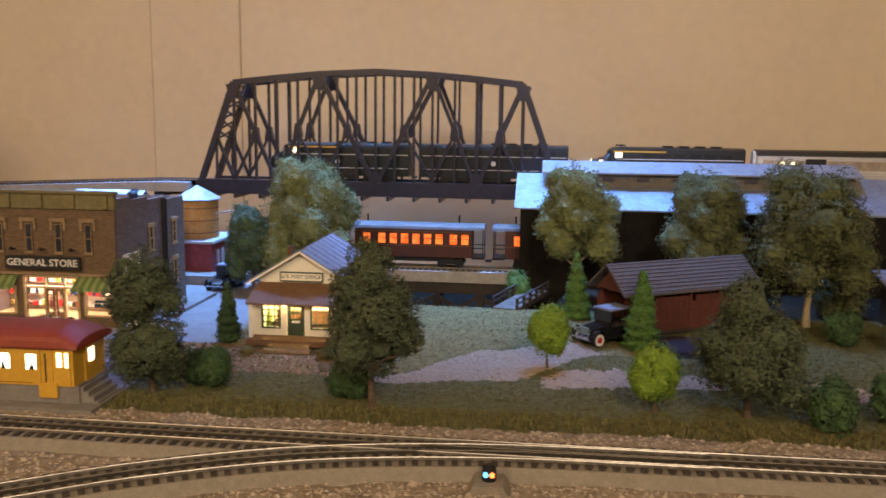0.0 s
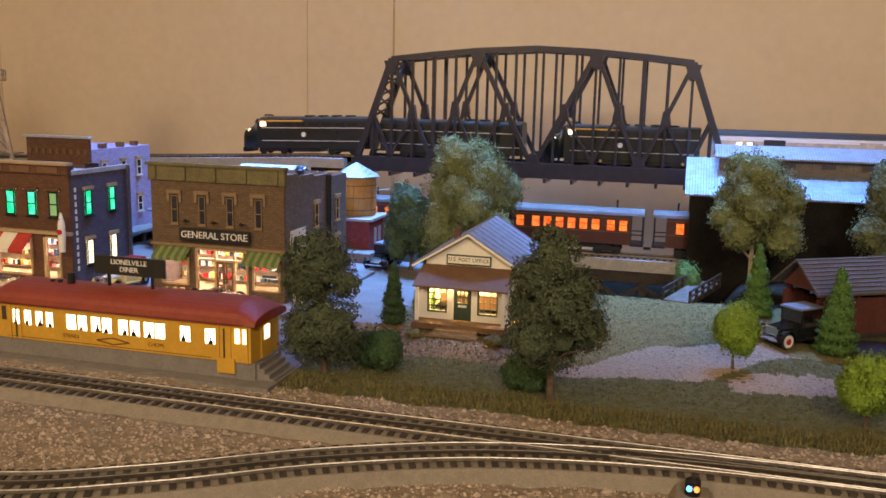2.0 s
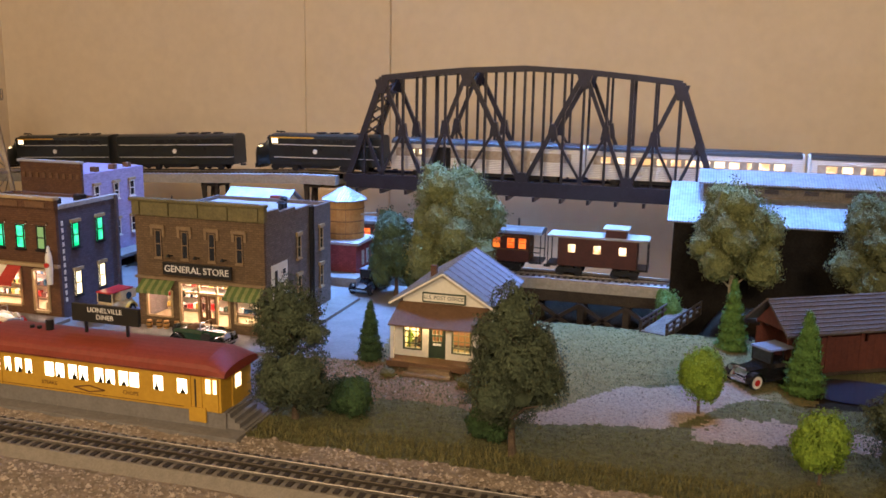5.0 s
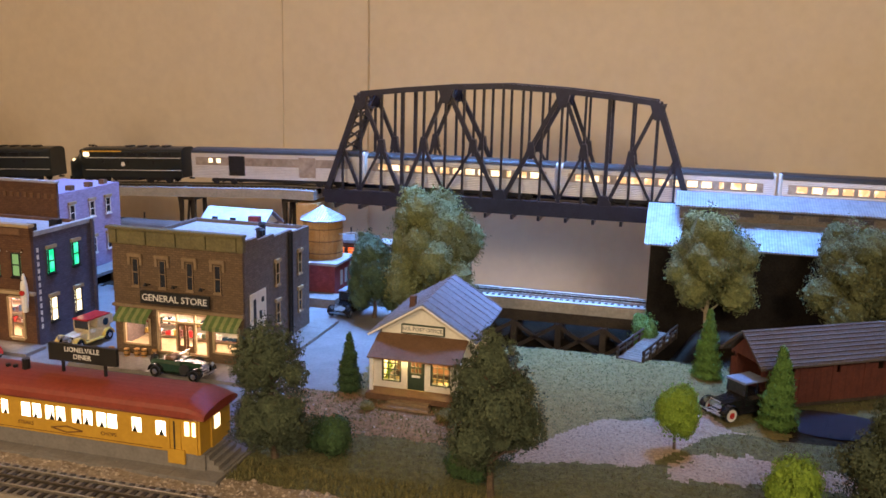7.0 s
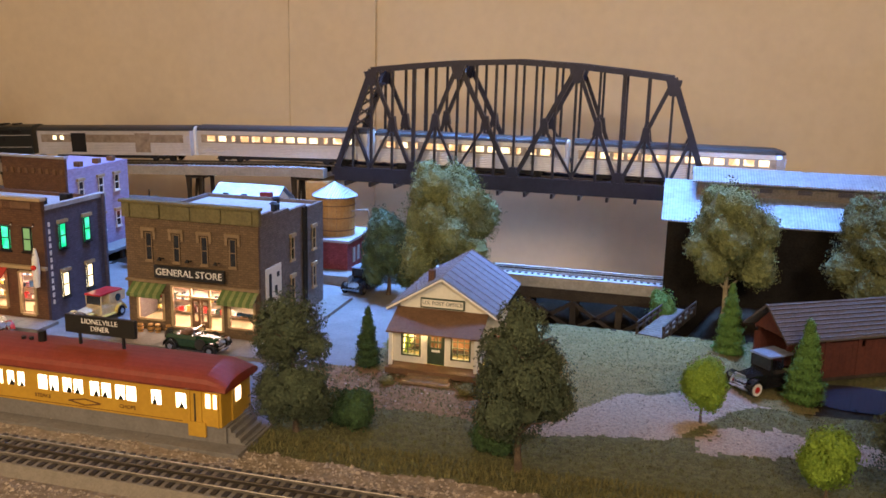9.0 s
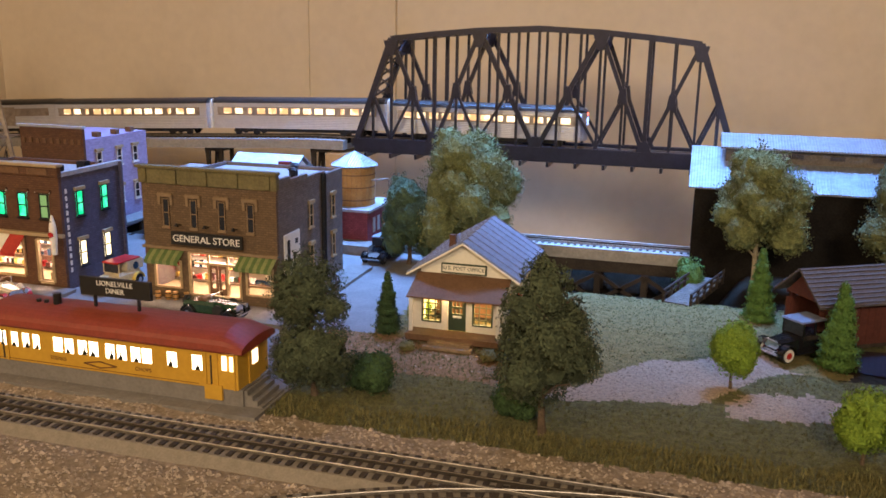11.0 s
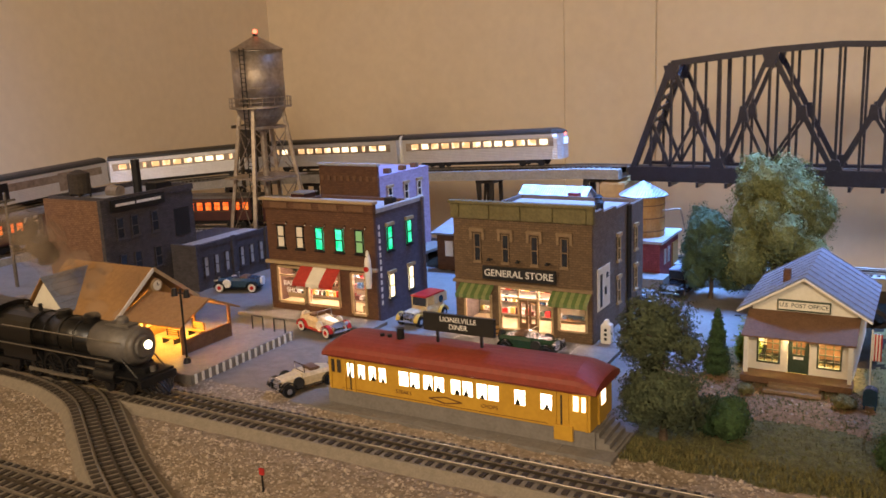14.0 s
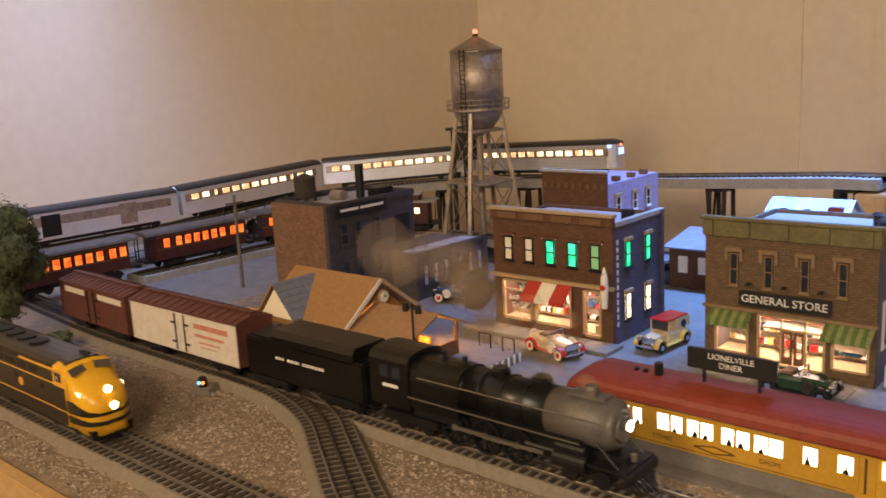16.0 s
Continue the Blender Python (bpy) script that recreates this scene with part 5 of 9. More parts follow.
def engine_shed():
    x0, x1, y0, y1, ze = -0.05, 0.66, 1.725, 1.965, 0.158
    ob = thing("engine_shed", "long black-boarded engine shed with corrugated tin roofs", "building")
    zb = -0.09
    box_part("front_wall", x0, x1, y0, y0 + 0.008, zb, ze, M_SHEDWALL, ob)
    box_part("rear_wall", x0, x1, y1 - 0.008, y1, zb, ze, M_SHEDWALL, ob)
    for x in (x0, x1 - 0.008):
        bm = bmesh.new()
        for a, b, c, d in ((y0 + 0.0082, LOW_Y - 0.05, zb, ze), (LOW_Y + 0.05, y1 - 0.0082, zb, ze), (LOW_Y - 0.05, LOW_Y + 0.05, 0.135, ze)):
            add_box(bm, x, x + 0.008, a, b, c, d)
        add_prism(bm, [(y0, ze), (y1, ze), ((y0 + y1) / 2, 0.214)], x, x + 0.008, axis="x")
        part("end_wall", bm, M_SHEDWALL, ob)
    yc = (y0 + y1) / 2
    # lower roof: a full gable at the end, then aprons on both sides of the clerestory
    for s, ya in ((-1, y0 - 0.008), (1, y1 + 0.008)):
        bm = bmesh.new()
        add_prism(bm, [(yc, 0.216), (ya, 0.156), (ya, 0.153), (yc, 0.213)], x0 - 0.012, x1 + 0.012, axis="x")
        part("roof", bm, M_TIN, ob)
    # clerestory
    box_part("clerestory", x0 + 0.05, x1 - 0.06, yc - 0.045, yc + 0.045, 0.18, 0.224, M_GREYD, ob)
    for s in (-1, 1):
        bm = bmesh.new()
        add_prism(bm, [(yc, 0.243), (yc + s * 0.062, 0.223), (yc + s * 0.062, 0.22), (yc, 0.24)], x0 + 0.04, x1 - 0.05, axis="x")
        part("clerestory_roof", bm, M_TIN, ob)
    for k in range(8):
        x = x0 + 0.09 + k * 0.07
        box_part("vent", x, x + 0.025, yc - 0.0475, yc - 0.0455, 0.205, 0.213, M_DKBRICK, ob)
    silo = thing("grain_bin", "grey round grain bin with a conical cap", "silo")
    bm = bmesh.new()
    add_tube(bm, (0.74, 1.70, 0.0), (0.74, 1.70, 0.18), 0.055, seg=24)
    part("drum", bm, M_GREYD, silo)
    bm = bmesh.new()
    add_tube(bm, (0.74, 1.70, 0.18), (0.74, 1.70, 0.205), 0.062, 0.004, 24)
    part("cap", bm, M_TIN, silo)
    ob3 = thing("lean_to", "low dark lean-to with grey roofs and a lit window", "building")
    box_part("wall", 0.555, 0.68, 1.40, 1.5, 0.0, 0.06, M_TIMBER, ob3)
    bm = bmesh.new()
    add_prism(bm, [(1.385, 0.06), (1.51, 0.085), (1.51, 0.088), (1.385, 0.063)], 0.54, 0.69, axis="x")
    part("roof", bm, M_SLATE, ob3)
    box_part("window", 0.575, 0.59, 1.397, 1.3995, 0.025, 0.045, G_WARM, ob3)


def covered_bridge():
    ob = thing("covered_bridge", "red-boarded covered bridge with a grey shingle roof", "bridge", pose(0.208, 1.404, 0.006, 0, 0, 31))
    L, w = 0.122, 0.036
    for s in (-1, 1):
        n = 22
        for k in range(n):
            a = -L + 2 * L * k / n
            hi = 0.066
            gap = (k % 7) == 4
            box_part("board", a + 0.0002, a + 2 * L / n - 0.0002, s * w - 0.0015, s * w + 0.0015, 0.004, 0.046 if gap else 0.056, M_REDWOOD, ob)
        box_part("wall_plate", -L, L, s * w - 0.002, s * w + 0.002, 0.062, 0.067, M_REDWOOD, ob)
        for k in range(5):
            x = -L + 0.01 + k * (2 * L - 0.02) / 4
            box_part("wall_post", x - 0.003, x + 0.003, s * w - 0.0028, s * w + 0.0028, 0.004, 0.066, M_REDWOOD, ob)
        bm = bmesh.new()
        add_prism(bm, [(0, 0.107), (s * 0.05, 0.066), (s * 0.05, 0.063), (0, 0.104)], -L - 0.012, L + 0.012, axis="x")
        rf = part("roof", bm, M_SHINGLE, ob)
        for k in range(9):
            f = (k + 0.5) / 9
            bm = bmesh.new()
            add_bar(bm, (-L - 0.0122, s * 0.05 * f, 0.1075 + (0.066 - 0.107) * f), (L + 0.0122, s * 0.05 * f, 0.1075 + (0.066 - 0.107) * f), 0.002, 0.0012)
            part("shingle_course", bm, M_SHINGLE, rf)
    for x in (-L, L):
        bm = bmesh.new()
        add_prism(bm, [(-w, 0.066), (w, 0.066), (0, 0.1)], x - 0.0015, x + 0.0015, axis="x")
        part("gable", bm, M_REDWOOD, ob)
    box_part("floor", -L, L, -w, w, -0.002, 0.004, M_TIMBER, ob)
    pond = thing("stream", "dark shiny stream under the covered bridge", "water", kind="structure")
    bm = bmesh.new()
    pts = [bm.verts.new((0.215 + 0.085 * math.cos(a) * (1 + 0.12 * math.sin(3 * a)), 1.29 + 0.05 * math.sin(a), 0.0036)) for a in [i * math.pi / 12 for i in range(24)]]
    bm.faces.new(pts)
    part("surface", bm, M_WATER, pond)


def footbridge():
    ob = thing("footbridge", "small blue-lit plank footbridge with dark railings", "footbridge", pose(-0.066, 1.46, 0.004, 0, 0, -17))
    for k in range(16):
        box_part("plank", -0.02, 0.02, k * 0.0115, k * 0.0115 + 0.0105, 0.004, 0.0065, M_GREYD, ob)
    for s in (-1, 1):
        for k in range(6):
            y = 0.003 + k * 0.035
            box_part("post", s * 0.022 - 0.002, s * 0.022 + 0.002, y, y + 0.004, 0.0, 0.024, M_TIMBER, ob)
        for z in (0.013, 0.022):
            box_part("rail", s * 0.022 - 0.0012, s * 0.022 + 0.0012, 0.0, 0.185, z, z + 0.003, M_TIMBER, ob)
        box_part("beam", s * 0.017 - 0.003, s * 0.017 + 0.003, 0.0, 0.185, -0.004, 0.0038, M_TIMBER, ob)


def diner():
    x0, x1, y0, y1 = -0.876, -0.527, 0.9065, 0.978
    zb, ze = 0.0235, 0.068
    ob = thing("railway_diner", "mustard-yellow railway-car diner with a red roof and lit windows", "diner")
    box_part("foundation", x0 - 0.004, x1 + 0.004, y0 + 0.002, y1 - 0.002, 0.0, zb, M_CONC, ob)
    spec = [(-0.843, 0.0052), (-0.8262, 0.0052), (-0.8101, 0.0052), (-0.7952, 0.0052), (-0.7645, 0.0068), (-0.7488, 0.0064), (-0.7305, 0.0064), (-0.7151, 0.0066), (-0.6929, 0.0064), (-0.677, 0.0066), (-0.6586, 0.0066), (-0.6437, 0.0068), (-0.6107, 0.0067), (-0.5786, 0.0068)]
    holes = [(x - hw, x + hw, 0.0415, 0.06) for x, hw in spec]
    bm = bmesh.new()
    walls_with_holes(bm, x0, x1, zb, ze, y0, y0 + 0.003, holes)
    part("front_side", bm, M_DINER, ob)
    bm = bmesh.new()
    walls_with_holes(bm, x0, x1, zb, ze, y1 - 0.003, y1, holes)
    part("rear_side", bm, M_DINER, ob)
    box_part("end_wall", x0, x0 + 0.003, y0 + 0.003, y1 - 0.003, zb, ze, M_DINER, ob)
    box_part("end_wall", x1 - 0.003, x1, y0 + 0.003, y1 - 0.003, zb, ze, M_DINER, ob)
    rnd = random.Random(4)
    for i, (a, b, c, d) in enumerate(holes):
        pane = box_part("window", a, b, y0 + 0.0015, y0 + 0.0025, c, d, G_WHITE, ob)
        if i in (4, 11):
            continue
        w = rnd.uniform(0.0035, 0.0055)
        x = rnd.uniform(a + 0.001, b - w - 0.001)
        top = rnd.uniform(0.007, 0.0105)
        bm = bmesh.new()
        add_prism(bm, [(x - 0.0008, c), (x + w + 0.0008, c), (x + w, c + top * 0.4), (x + w * 0.68, c + top * 0.62), (x + w * 0.72, c + top), (x + w * 0.4, c + top), (x + w * 0.36, c + top * 0.6), (x, c + top * 0.35)], y0 + 0.0008, y0 + 0.0015)
        part("dark_shape", bm, M_SIGN, pane)
    # roof with a rounded section
    prof = [(y0 - 0.004, ze - 0.001)] + [((y0 + y1) / 2 - 0.0415 * math.cos(a), ze + 0.002 + 0.021 * math.sin(a) ** 0.8) for a in [math.pi * k / 14 for k in range(15)]] + [(y1 + 0.004, ze - 0.001)]
    bm = bmesh.new()
    n = 10
    rows = []
    xs = [x0 - 0.006 + 0.02 * (k / 5) ** 1.4 for k in range(6)] + [x1 + 0.008 - 0.026 * (1 - k / 5) ** 1.4 for k in range(6)]
    yc = (y0 + y1) / 2
    for x in xs:
        e = min(1.0, 0.25 + 0.75 * min((x - x0 + 0.006) / 0.02, (x1 + 0.008 - x) / 0.026))
        e = max(0.25, min(1, e)) ** 0.5
        rows.append([bm.verts.new((x, y, ze + (z - ze) * e)) for y, z in prof])
    for r, q in zip(rows, rows[1:]):
        for i in range(len(prof) - 1):
            bm.faces.new((r[i], r[i + 1], q[i + 1], q[i]))
    bm.faces.new(rows[0][::-1])
    bm.faces.new(rows[-1])
    for r, q in zip(rows, rows[1:]):
        bm.faces.new((r[0], q[0], q[-1], r[-1]))
    part("roof", bm, M_DINERROOF, ob, "rounded oxide-red roof", smooth=False)
    # end vestibule: door panels, steps
    bm = bmesh.new()
    add_prism(bm, [(x1 - 0.042, 0.010), (x1 - 0.020, 0.010), (x1 - 0.020, zb + 0.004), (x1 - 0.042, zb + 0.004)], y0 - 0.002, y0 + 0.001)
    part("corner_skirt", bm, M_DINER, ob)
    for e, xe in ((1, x1), (-1, x0)):
        for dx in (0.040, 0.0255, 0.004):
            x = xe - e * dx
            box_part("door_post", x - 0.0008, x + 0.0008, y0 - 0.0015, y0, zb, ze - 0.002, M_DINER, ob)
        for dx, hw in ((0.0165, 0.0028), (0.0075, 0.0022)):
            x = xe - e * dx
            box_part("door_window", x - hw, x + hw, y0 - 0.0012, y0 - 0.0002, 0.046, 0.063, G_WARM if e > 0 else M_TIMBER, ob)
        box_part("door_jamb", xe - e * 0.0335 - 0.0009, xe - e * 0.0335 + 0.0009, y0 - 0.0009, y0 - 0.0001, zb + 0.002, ze - 0.006, M_TIMBER, ob)
    box_part("end_door", x1, x1 + 0.002, yc - 0.012, yc + 0.012, zb, 0.066, M_DINER, ob)
    box_part("end_window", x1 + 0.002, x1 + 0.003, yc - 0.006, yc + 0.006, 0.045, 0.061, G_WARM, ob)
    for k in range(4):
        box_part("step", x1 + 0.001 + 0.0001, x1 + 0.026 - k * 0.006, y0 + 0.005, y1 - 0.012, k * 0.0055, (k + 1) * 0.0055, M_CONC, ob)
    box_part("waist_stripe", x0 + 0.02, x1 - 0.05, y0 - 0.0004, y0, 0.0258, 0.0265, M_FADED, ob)
    # diamond emblem and faint words
    cx = -0.707
    for p, q in (((cx - 0.022, 0.0325), (cx, 0.0365)), ((cx, 0.0365), (cx + 0.022, 0.0325)), ((cx + 0.022, 0.0325), (cx, 0.0285)), ((cx, 0.0285), (cx - 0.022, 0.0325))):
        bm = bmesh.new()
        add_bar(bm, (p[0], y0 - 0.0004, p[1]), (q[0], y0 - 0.0004, q[1]), 0.0009, 0.0014)
        part("diamond_emblem", bm, M_FADED, ob)
    text_part("lettering", "STEAKS", 0.0068, Matrix.Translation((cx - 0.058, y0 - 0.0003, 0.0335)) @ FRONT, M_FADED, ob, 0.0002)
    text_part("lettering", "CHOPS", 0.0068, Matrix.Translation((cx + 0.058, y0 - 0.0003, 0.0335)) @ FRONT, M_FADED, ob, 0.0002)
    # roof furniture
    for x, h, r in ((-0.812, 0.004, 0.003), (-0.801, 0.004, 0.003), (-0.785, 0.014, 0.005)):
        bm = bmesh.new()
        add_tube(bm, (x, yc - 0.005, ze + 0.018), (x, yc - 0.005, ze + 0.022 + h), r, seg=10)
        part("roof_vent", bm, M_BLACK, ob)
    sg = thing("diner_sign", "black roof sign with white letters on two posts", "sign")
    sx, sy = -0.7045, yc
    for dx in (-0.03, 0.03):
        box_part("post", sx + dx - 0.0015, sx + dx + 0.0015, sy - 0.0015, sy + 0.0015, ze + 0.018, 0.108, M_BLACK, sg)
    bd = box_part("board", sx - 0.048, sx + 0.048, sy - 0.003, sy + 0.002, 0.1055, 0.1278, M_SIGN, sg)
    text_part("lettering", "LIONELVILLE\nDINER", 0.0088, Matrix.Translation((sx, sy - 0.0034, 0.117)) @ FRONT, M_LETTER, bd, 0.0003)


general_store()
barber_building()
lilac_building()
back_house()
tank_house()
post_office()
engine_shed()
covered_bridge()
footbridge()
diner()

# ---------- rolling stock ----------
ROLLING = {}


def loft(bm, secs):
    """Skin a run of equal-length outlines [(x, [(y, z), ...]), ...] and close both ends."""
    rows = [[bm.verts.new((x, y, z)) for y, z in pts] for x, pts in secs]
    n = len(rows[0])
    for r, q in zip(rows, rows[1:]):
        for i in range(n):
            j = (i + 1) % n
            bm.faces.new((r[i], r[j], q[j], q[i]))
    bm.faces.new(rows[0][::-1])
    bm.faces.new(rows[-1])


def round_top(w, zb, zt, shoulder=0.012, k=4):
    """Car body outline: upright sides and a roof that rounds over."""
    pts = [(-w, zb), (-w, zt - shoulder)]
    for i in range(1, k * 2):
        a = math.pi * i / (k * 2)
        pts.append((-w * math.cos(a) if abs(math.cos(a)) < 0.999 else -w, zt - shoulder + shoulder * math.sin(a) ** 0.7))
    return pts + [(w, zt - shoulder), (w, zb)]


WHEELS = {}


def wheel_mesh(r, t=0.004, spokes=False):
    key = (r, t, spokes)
    if key not in WHEELS:
        bm = bmesh.new()
        if spokes:
            n = 20
            for r0, r1 in ((r, r - 0.0028),):
                ring = [[bm.verts.new((rr * math.cos(2 * math.pi * i / n), y, rr * math.sin(2 * math.pi * i / n))) for i in range(n)] for rr, y in ((r0, -t / 2), (r0, t / 2), (r1, t / 2), (r1, -t / 2))]
                for k in range(4):
                    a, b = ring[k], ring[(k + 1) % 4]
                    for i in range(n):
                        j = (i + 1) % n
                        bm.faces.new((a[i], a[j], b[j], b[i]))
            for i in range(10):
                a = 2 * math.pi * i / 10
                add_bar(bm, (0, 0, 0), ((r - 0.002) * math.cos(a), 0, (r - 0.002) * math.sin(a)), 0.0016, 0.0016)
            add_tube(bm, (0, -t / 2 - 0.0005, 0), (0, t / 2 + 0.0005, 0), 0.004, seg=10)
            add_box(bm, -0.0085, 0.003, -t / 2, t / 2, -0.0035, 0.0035)
        else:
            add_tube(bm, (0, -t / 2, 0), (0, t / 2, 0), r, seg=16)
            add_tube(bm, (0, -t / 2 - 0.001, 0), (0, -t / 2, 0), r * 0.45, seg=10)
            add_tube(bm, (0, t / 2, 0), (0, t / 2 + 0.001, 0), r * 0.45, seg=10)
        WHEELS[key] = finish("wheel", bm, M_BLACK)
    return WHEELS[key]


def truck(parent, x, wheelbase=0.05, axles=2, r=0.0095, w=0.046):
    """Bogie: two side frames, bolster and its wheels."""
    bm = bmesh.new()
    for s in (-1, 1):
        y = s * (w / 2 + 0.001)
        add_prism(bm, [(x - wheelbase / 2 - 0.01, 0.008), (x + wheelbase / 2 + 0.01, 0.008), (x + wheelbase / 2 + 0.006, 0.017), (x - wheelbase / 2 - 0.006, 0.017)], y - 0.002, y + 0.002)
    add_box(bm, x - 0.008, x + 0.008, -w / 2, w / 2, 0.011, 0.0195)
    tr = part("truck", bm, M_BLACK, parent)
    for k in range(axles):
        xx = x - wheelbase / 2 + wheelbase * k / (axles - 1)
        for s in (-1, 1):
            ob = new("wheel", wheel_mesh(r))
            ob.parent = tr
            ob.matrix_basis = Matrix.Translation((xx, s * 0.0185, r))
    return tr


def coupler(parent, x):
    s = 1 if x > 0 else -1
    return box_part("coupler", min(x, x + s * 0.014), max(x, x + s * 0.014), -0.003, 0.003, 0.011, 0.016, M_BLACK, parent)


def diesel(label, cab=True, yellow_front=False):
    """Streamlined diesel unit; x points forward, the origin lies on the rails under its middle."""
    L, w, zb, zt = 0.345, 0.0315, 0.016, 0.094
    ob = thing("diesel_locomotive", label, "locomotive")
    h = L / 2
    bm = bmesh.new()
    back = [(-h, round_top(w, zb, zt)), (-h + 0.004, round_top(w, zb, zt))]
    if cab:
        loft(bm, back + [(h - 0.078, round_top(w, zb, zt))])
    else:
        loft(bm, back + [(h - 0.004, round_top(w, zb, zt)), (h, round_top(w, zb, zt))])
    part("body", bm, M_BROWNBLACK if yellow_front else M_LOCO, ob, smooth=False)
    if cab:
        bm = bmesh.new()
        loft(bm, [(h - 0.078, round_top(w, zb, zt)), (h - 0.052, round_top(w, zb, zt - 0.001)), (h - 0.047, round_top(w * 0.99, zb, zt - 0.004))])
        part("cab", bm, M_NOSE if yellow_front else M_LOCO, ob)
        bm = bmesh.new()
        loft(bm, [(h - 0.047, round_top(w * 0.99, zb, zt - 0.004)), (h - 0.033, round_top(w * 0.97, zb, 0.071)), (h - 0.02, round_top(w * 0.92, zb - 0.004, 0.068)), (h - 0.008, round_top(w * 0.78, zb - 0.006, 0.062)), (h - 0.001, round_top(w * 0.5, zb - 0.006, 0.052)), (h + 0.001, round_top(w * 0.3, zb, 0.046))])
        part("nose", bm, M_NOSE if yellow_front else M_LOCO, ob, smooth=True)
        for s in (-1, 1):
            bm = bmesh.new()
            add_bar(bm, (h - 0.0455, s * 0.0035, 0.086), (h - 0.0415, s * 0.026, 0.083), 0.010, 0.0016, up=(0.8, 0, 0.6))
            part("windshield", bm, M_DARKGLASS if not yellow_front else M_SHINGLE, ob)
            box_part("cab_window", h - 0.072, h - 0.056, s * w - 0.0005, s * w + 0.0008, 0.07, 0.081, G_WARM if not yellow_front else M_DARKGLASS, ob)
            box_part("number_board", h - 0.03, h - 0.02, s * 0.0275 - 0.001, s * 0.0275 + 0.001, 0.057, 0.063, G_WARM, ob)
        for z, r in ((0.064, 0.0052), (0.046, 0.0052)) if yellow_front else ((0.060, 0.005),):
            bm = bmesh.new()
            xx = h - 0.012 if z > 0.05 else h - 0.001
            add_tube(bm, (xx, 0, z), (xx + 0.007, 0, z), r, seg=12)
            hl = part("headlight_case", bm, M_NOSE if yellow_front else M_LOCO, ob)
            bm = bmesh.new()
            add_tube(bm, (xx + 0.007, 0, z), (xx + 0.0078, 0, z), r * 0.85, seg=12)
            part("lens", bm, G_HEAD, hl)
        bm = bmesh.new()
        add_prism(bm, [(-w * 0.8, 0.006), (w * 0.8, 0.006), (w * 0.85, 0.017), (-w * 0.85, 0.017)], h - 0.02, h - 0.004, axis="x")
        part("pilot", bm, M_BLACK, ob)
        if yellow_front:
            for s in (-1, 1):
                box_part("cab_side_panel", h - 0.0785, h - 0.05, s * w - 0.0008, s * w + 0.0008, zb + 0.001, 0.064, M_BROWNBLACK, ob, "dark brown lower cab side")
                box_part("cab_door_stripe", h - 0.0785, h - 0.05, s * w - 0.0012, s * w + 0.0012, 0.034, 0.0353, M_GOLD, ob)
            plan = [(h - 0.047, 0.0322), (h - 0.033, 0.0314), (h - 0.02, 0.0298), (h - 0.008, 0.0254), (h - 0.001, 0.0168), (h + 0.0018, 0.0098)]
            ring = [(x, -y) for x, y in plan] + [(x, y) for x, y in reversed(plan)]
            for z0, z1, up in ((0.0345, 0.038, 0.012), (0.0225, 0.0275, 0.004)):
                bm = bmesh.new()
                lo = [bm.verts.new((x, y, z0)) for x, y in ring]
                hi = [bm.verts.new((x, y, z1 + up * min(1.0, max(0.0, (h - x) / 0.034)))) for x, y in ring]
                for i in range(len(ring)):
                    j = (i + 1) % len(ring)
                    bm.faces.new((lo[i], lo[j], hi[j], hi[i]))
                bm.faces.new(lo[::-1])
                bm.faces.new(hi)
                part("nose_stripe", bm, M_LOCO, ob)
            bm = bmesh.new()
            loft(bm, [(x, [(-0.026, 0.0885), (-0.018, 0.0938), (0, 0.0952), (0.018, 0.0938), (0.026, 0.0885)]) for x in (h - 0.08, h - 0.055)])
            part("cab_roof", bm, M_BROWNBLACK, ob)
            for s in (-1, 1):
                bm = bmesh.new()
                add_tube(bm, (h - 0.0645, s * 0.0305, 0.0755), (h - 0.0645, s * 0.0326, 0.0755), 0.003, seg=8)
                part("grab_iron", bm, M_CHROME, ob)
    # stripes, side grilles, roof band
    x1 = h - (0.06 if cab else 0.006)
    for s in (-1, 1):
        for z0, z1, m, xa in ((0.0655, 0.067, M_LETTER, -h + 0.004), (0.034, 0.0353, M_LETTER, -h + 0.004)):
            box_part("stripe", xa, x1, s * w - 0.0006, s * w + 0.0006, z0, z1, m if not yellow_front else M_GOLD, ob)
        if cab:
            box_part("roof_band", h - 0.17, h - 0.052, s * (w - 0.001) - 0.001, s * (w - 0.001) + 0.001, 0.081, 0.085, M_GOLD, ob)
        for k in range(6):
            box_part("side_grille", -h + 0.03 + k * 0.034, -h + 0.056 + k * 0.034, s * w - 0.0004, s * w + 0.0008, 0.0705, 0.079, M_BLACK, ob)
        bm = bmesh.new()
        add_tube(bm, (0.0, s * w, 0.05), (0.0, s * (w + 0.0008), 0.05), 0.006, seg=12)
        part("emblem", bm, M_LETTER if not yellow_front else M_GOLD, ob)
        for k in range(3):
            bm = bmesh.new()
            add_tube(bm, (-0.09 + k * 0.075, s * w, 0.056), (-0.09 + k * 0.075, s * (w + 0.0006), 0.056), 0.0042, seg=10)
            part("porthole", bm, M_BLACK, ob)
    for k in range(4):
        bm = bmesh.new()
        add_tube(bm, (-h + 0.06 + k * 0.036, 0, zt - 0.001), (-h + 0.06 + k * 0.036, 0, zt + 0.0025), 0.013, seg=14)
        part("roof_fan", bm, M_BLACK, ob)
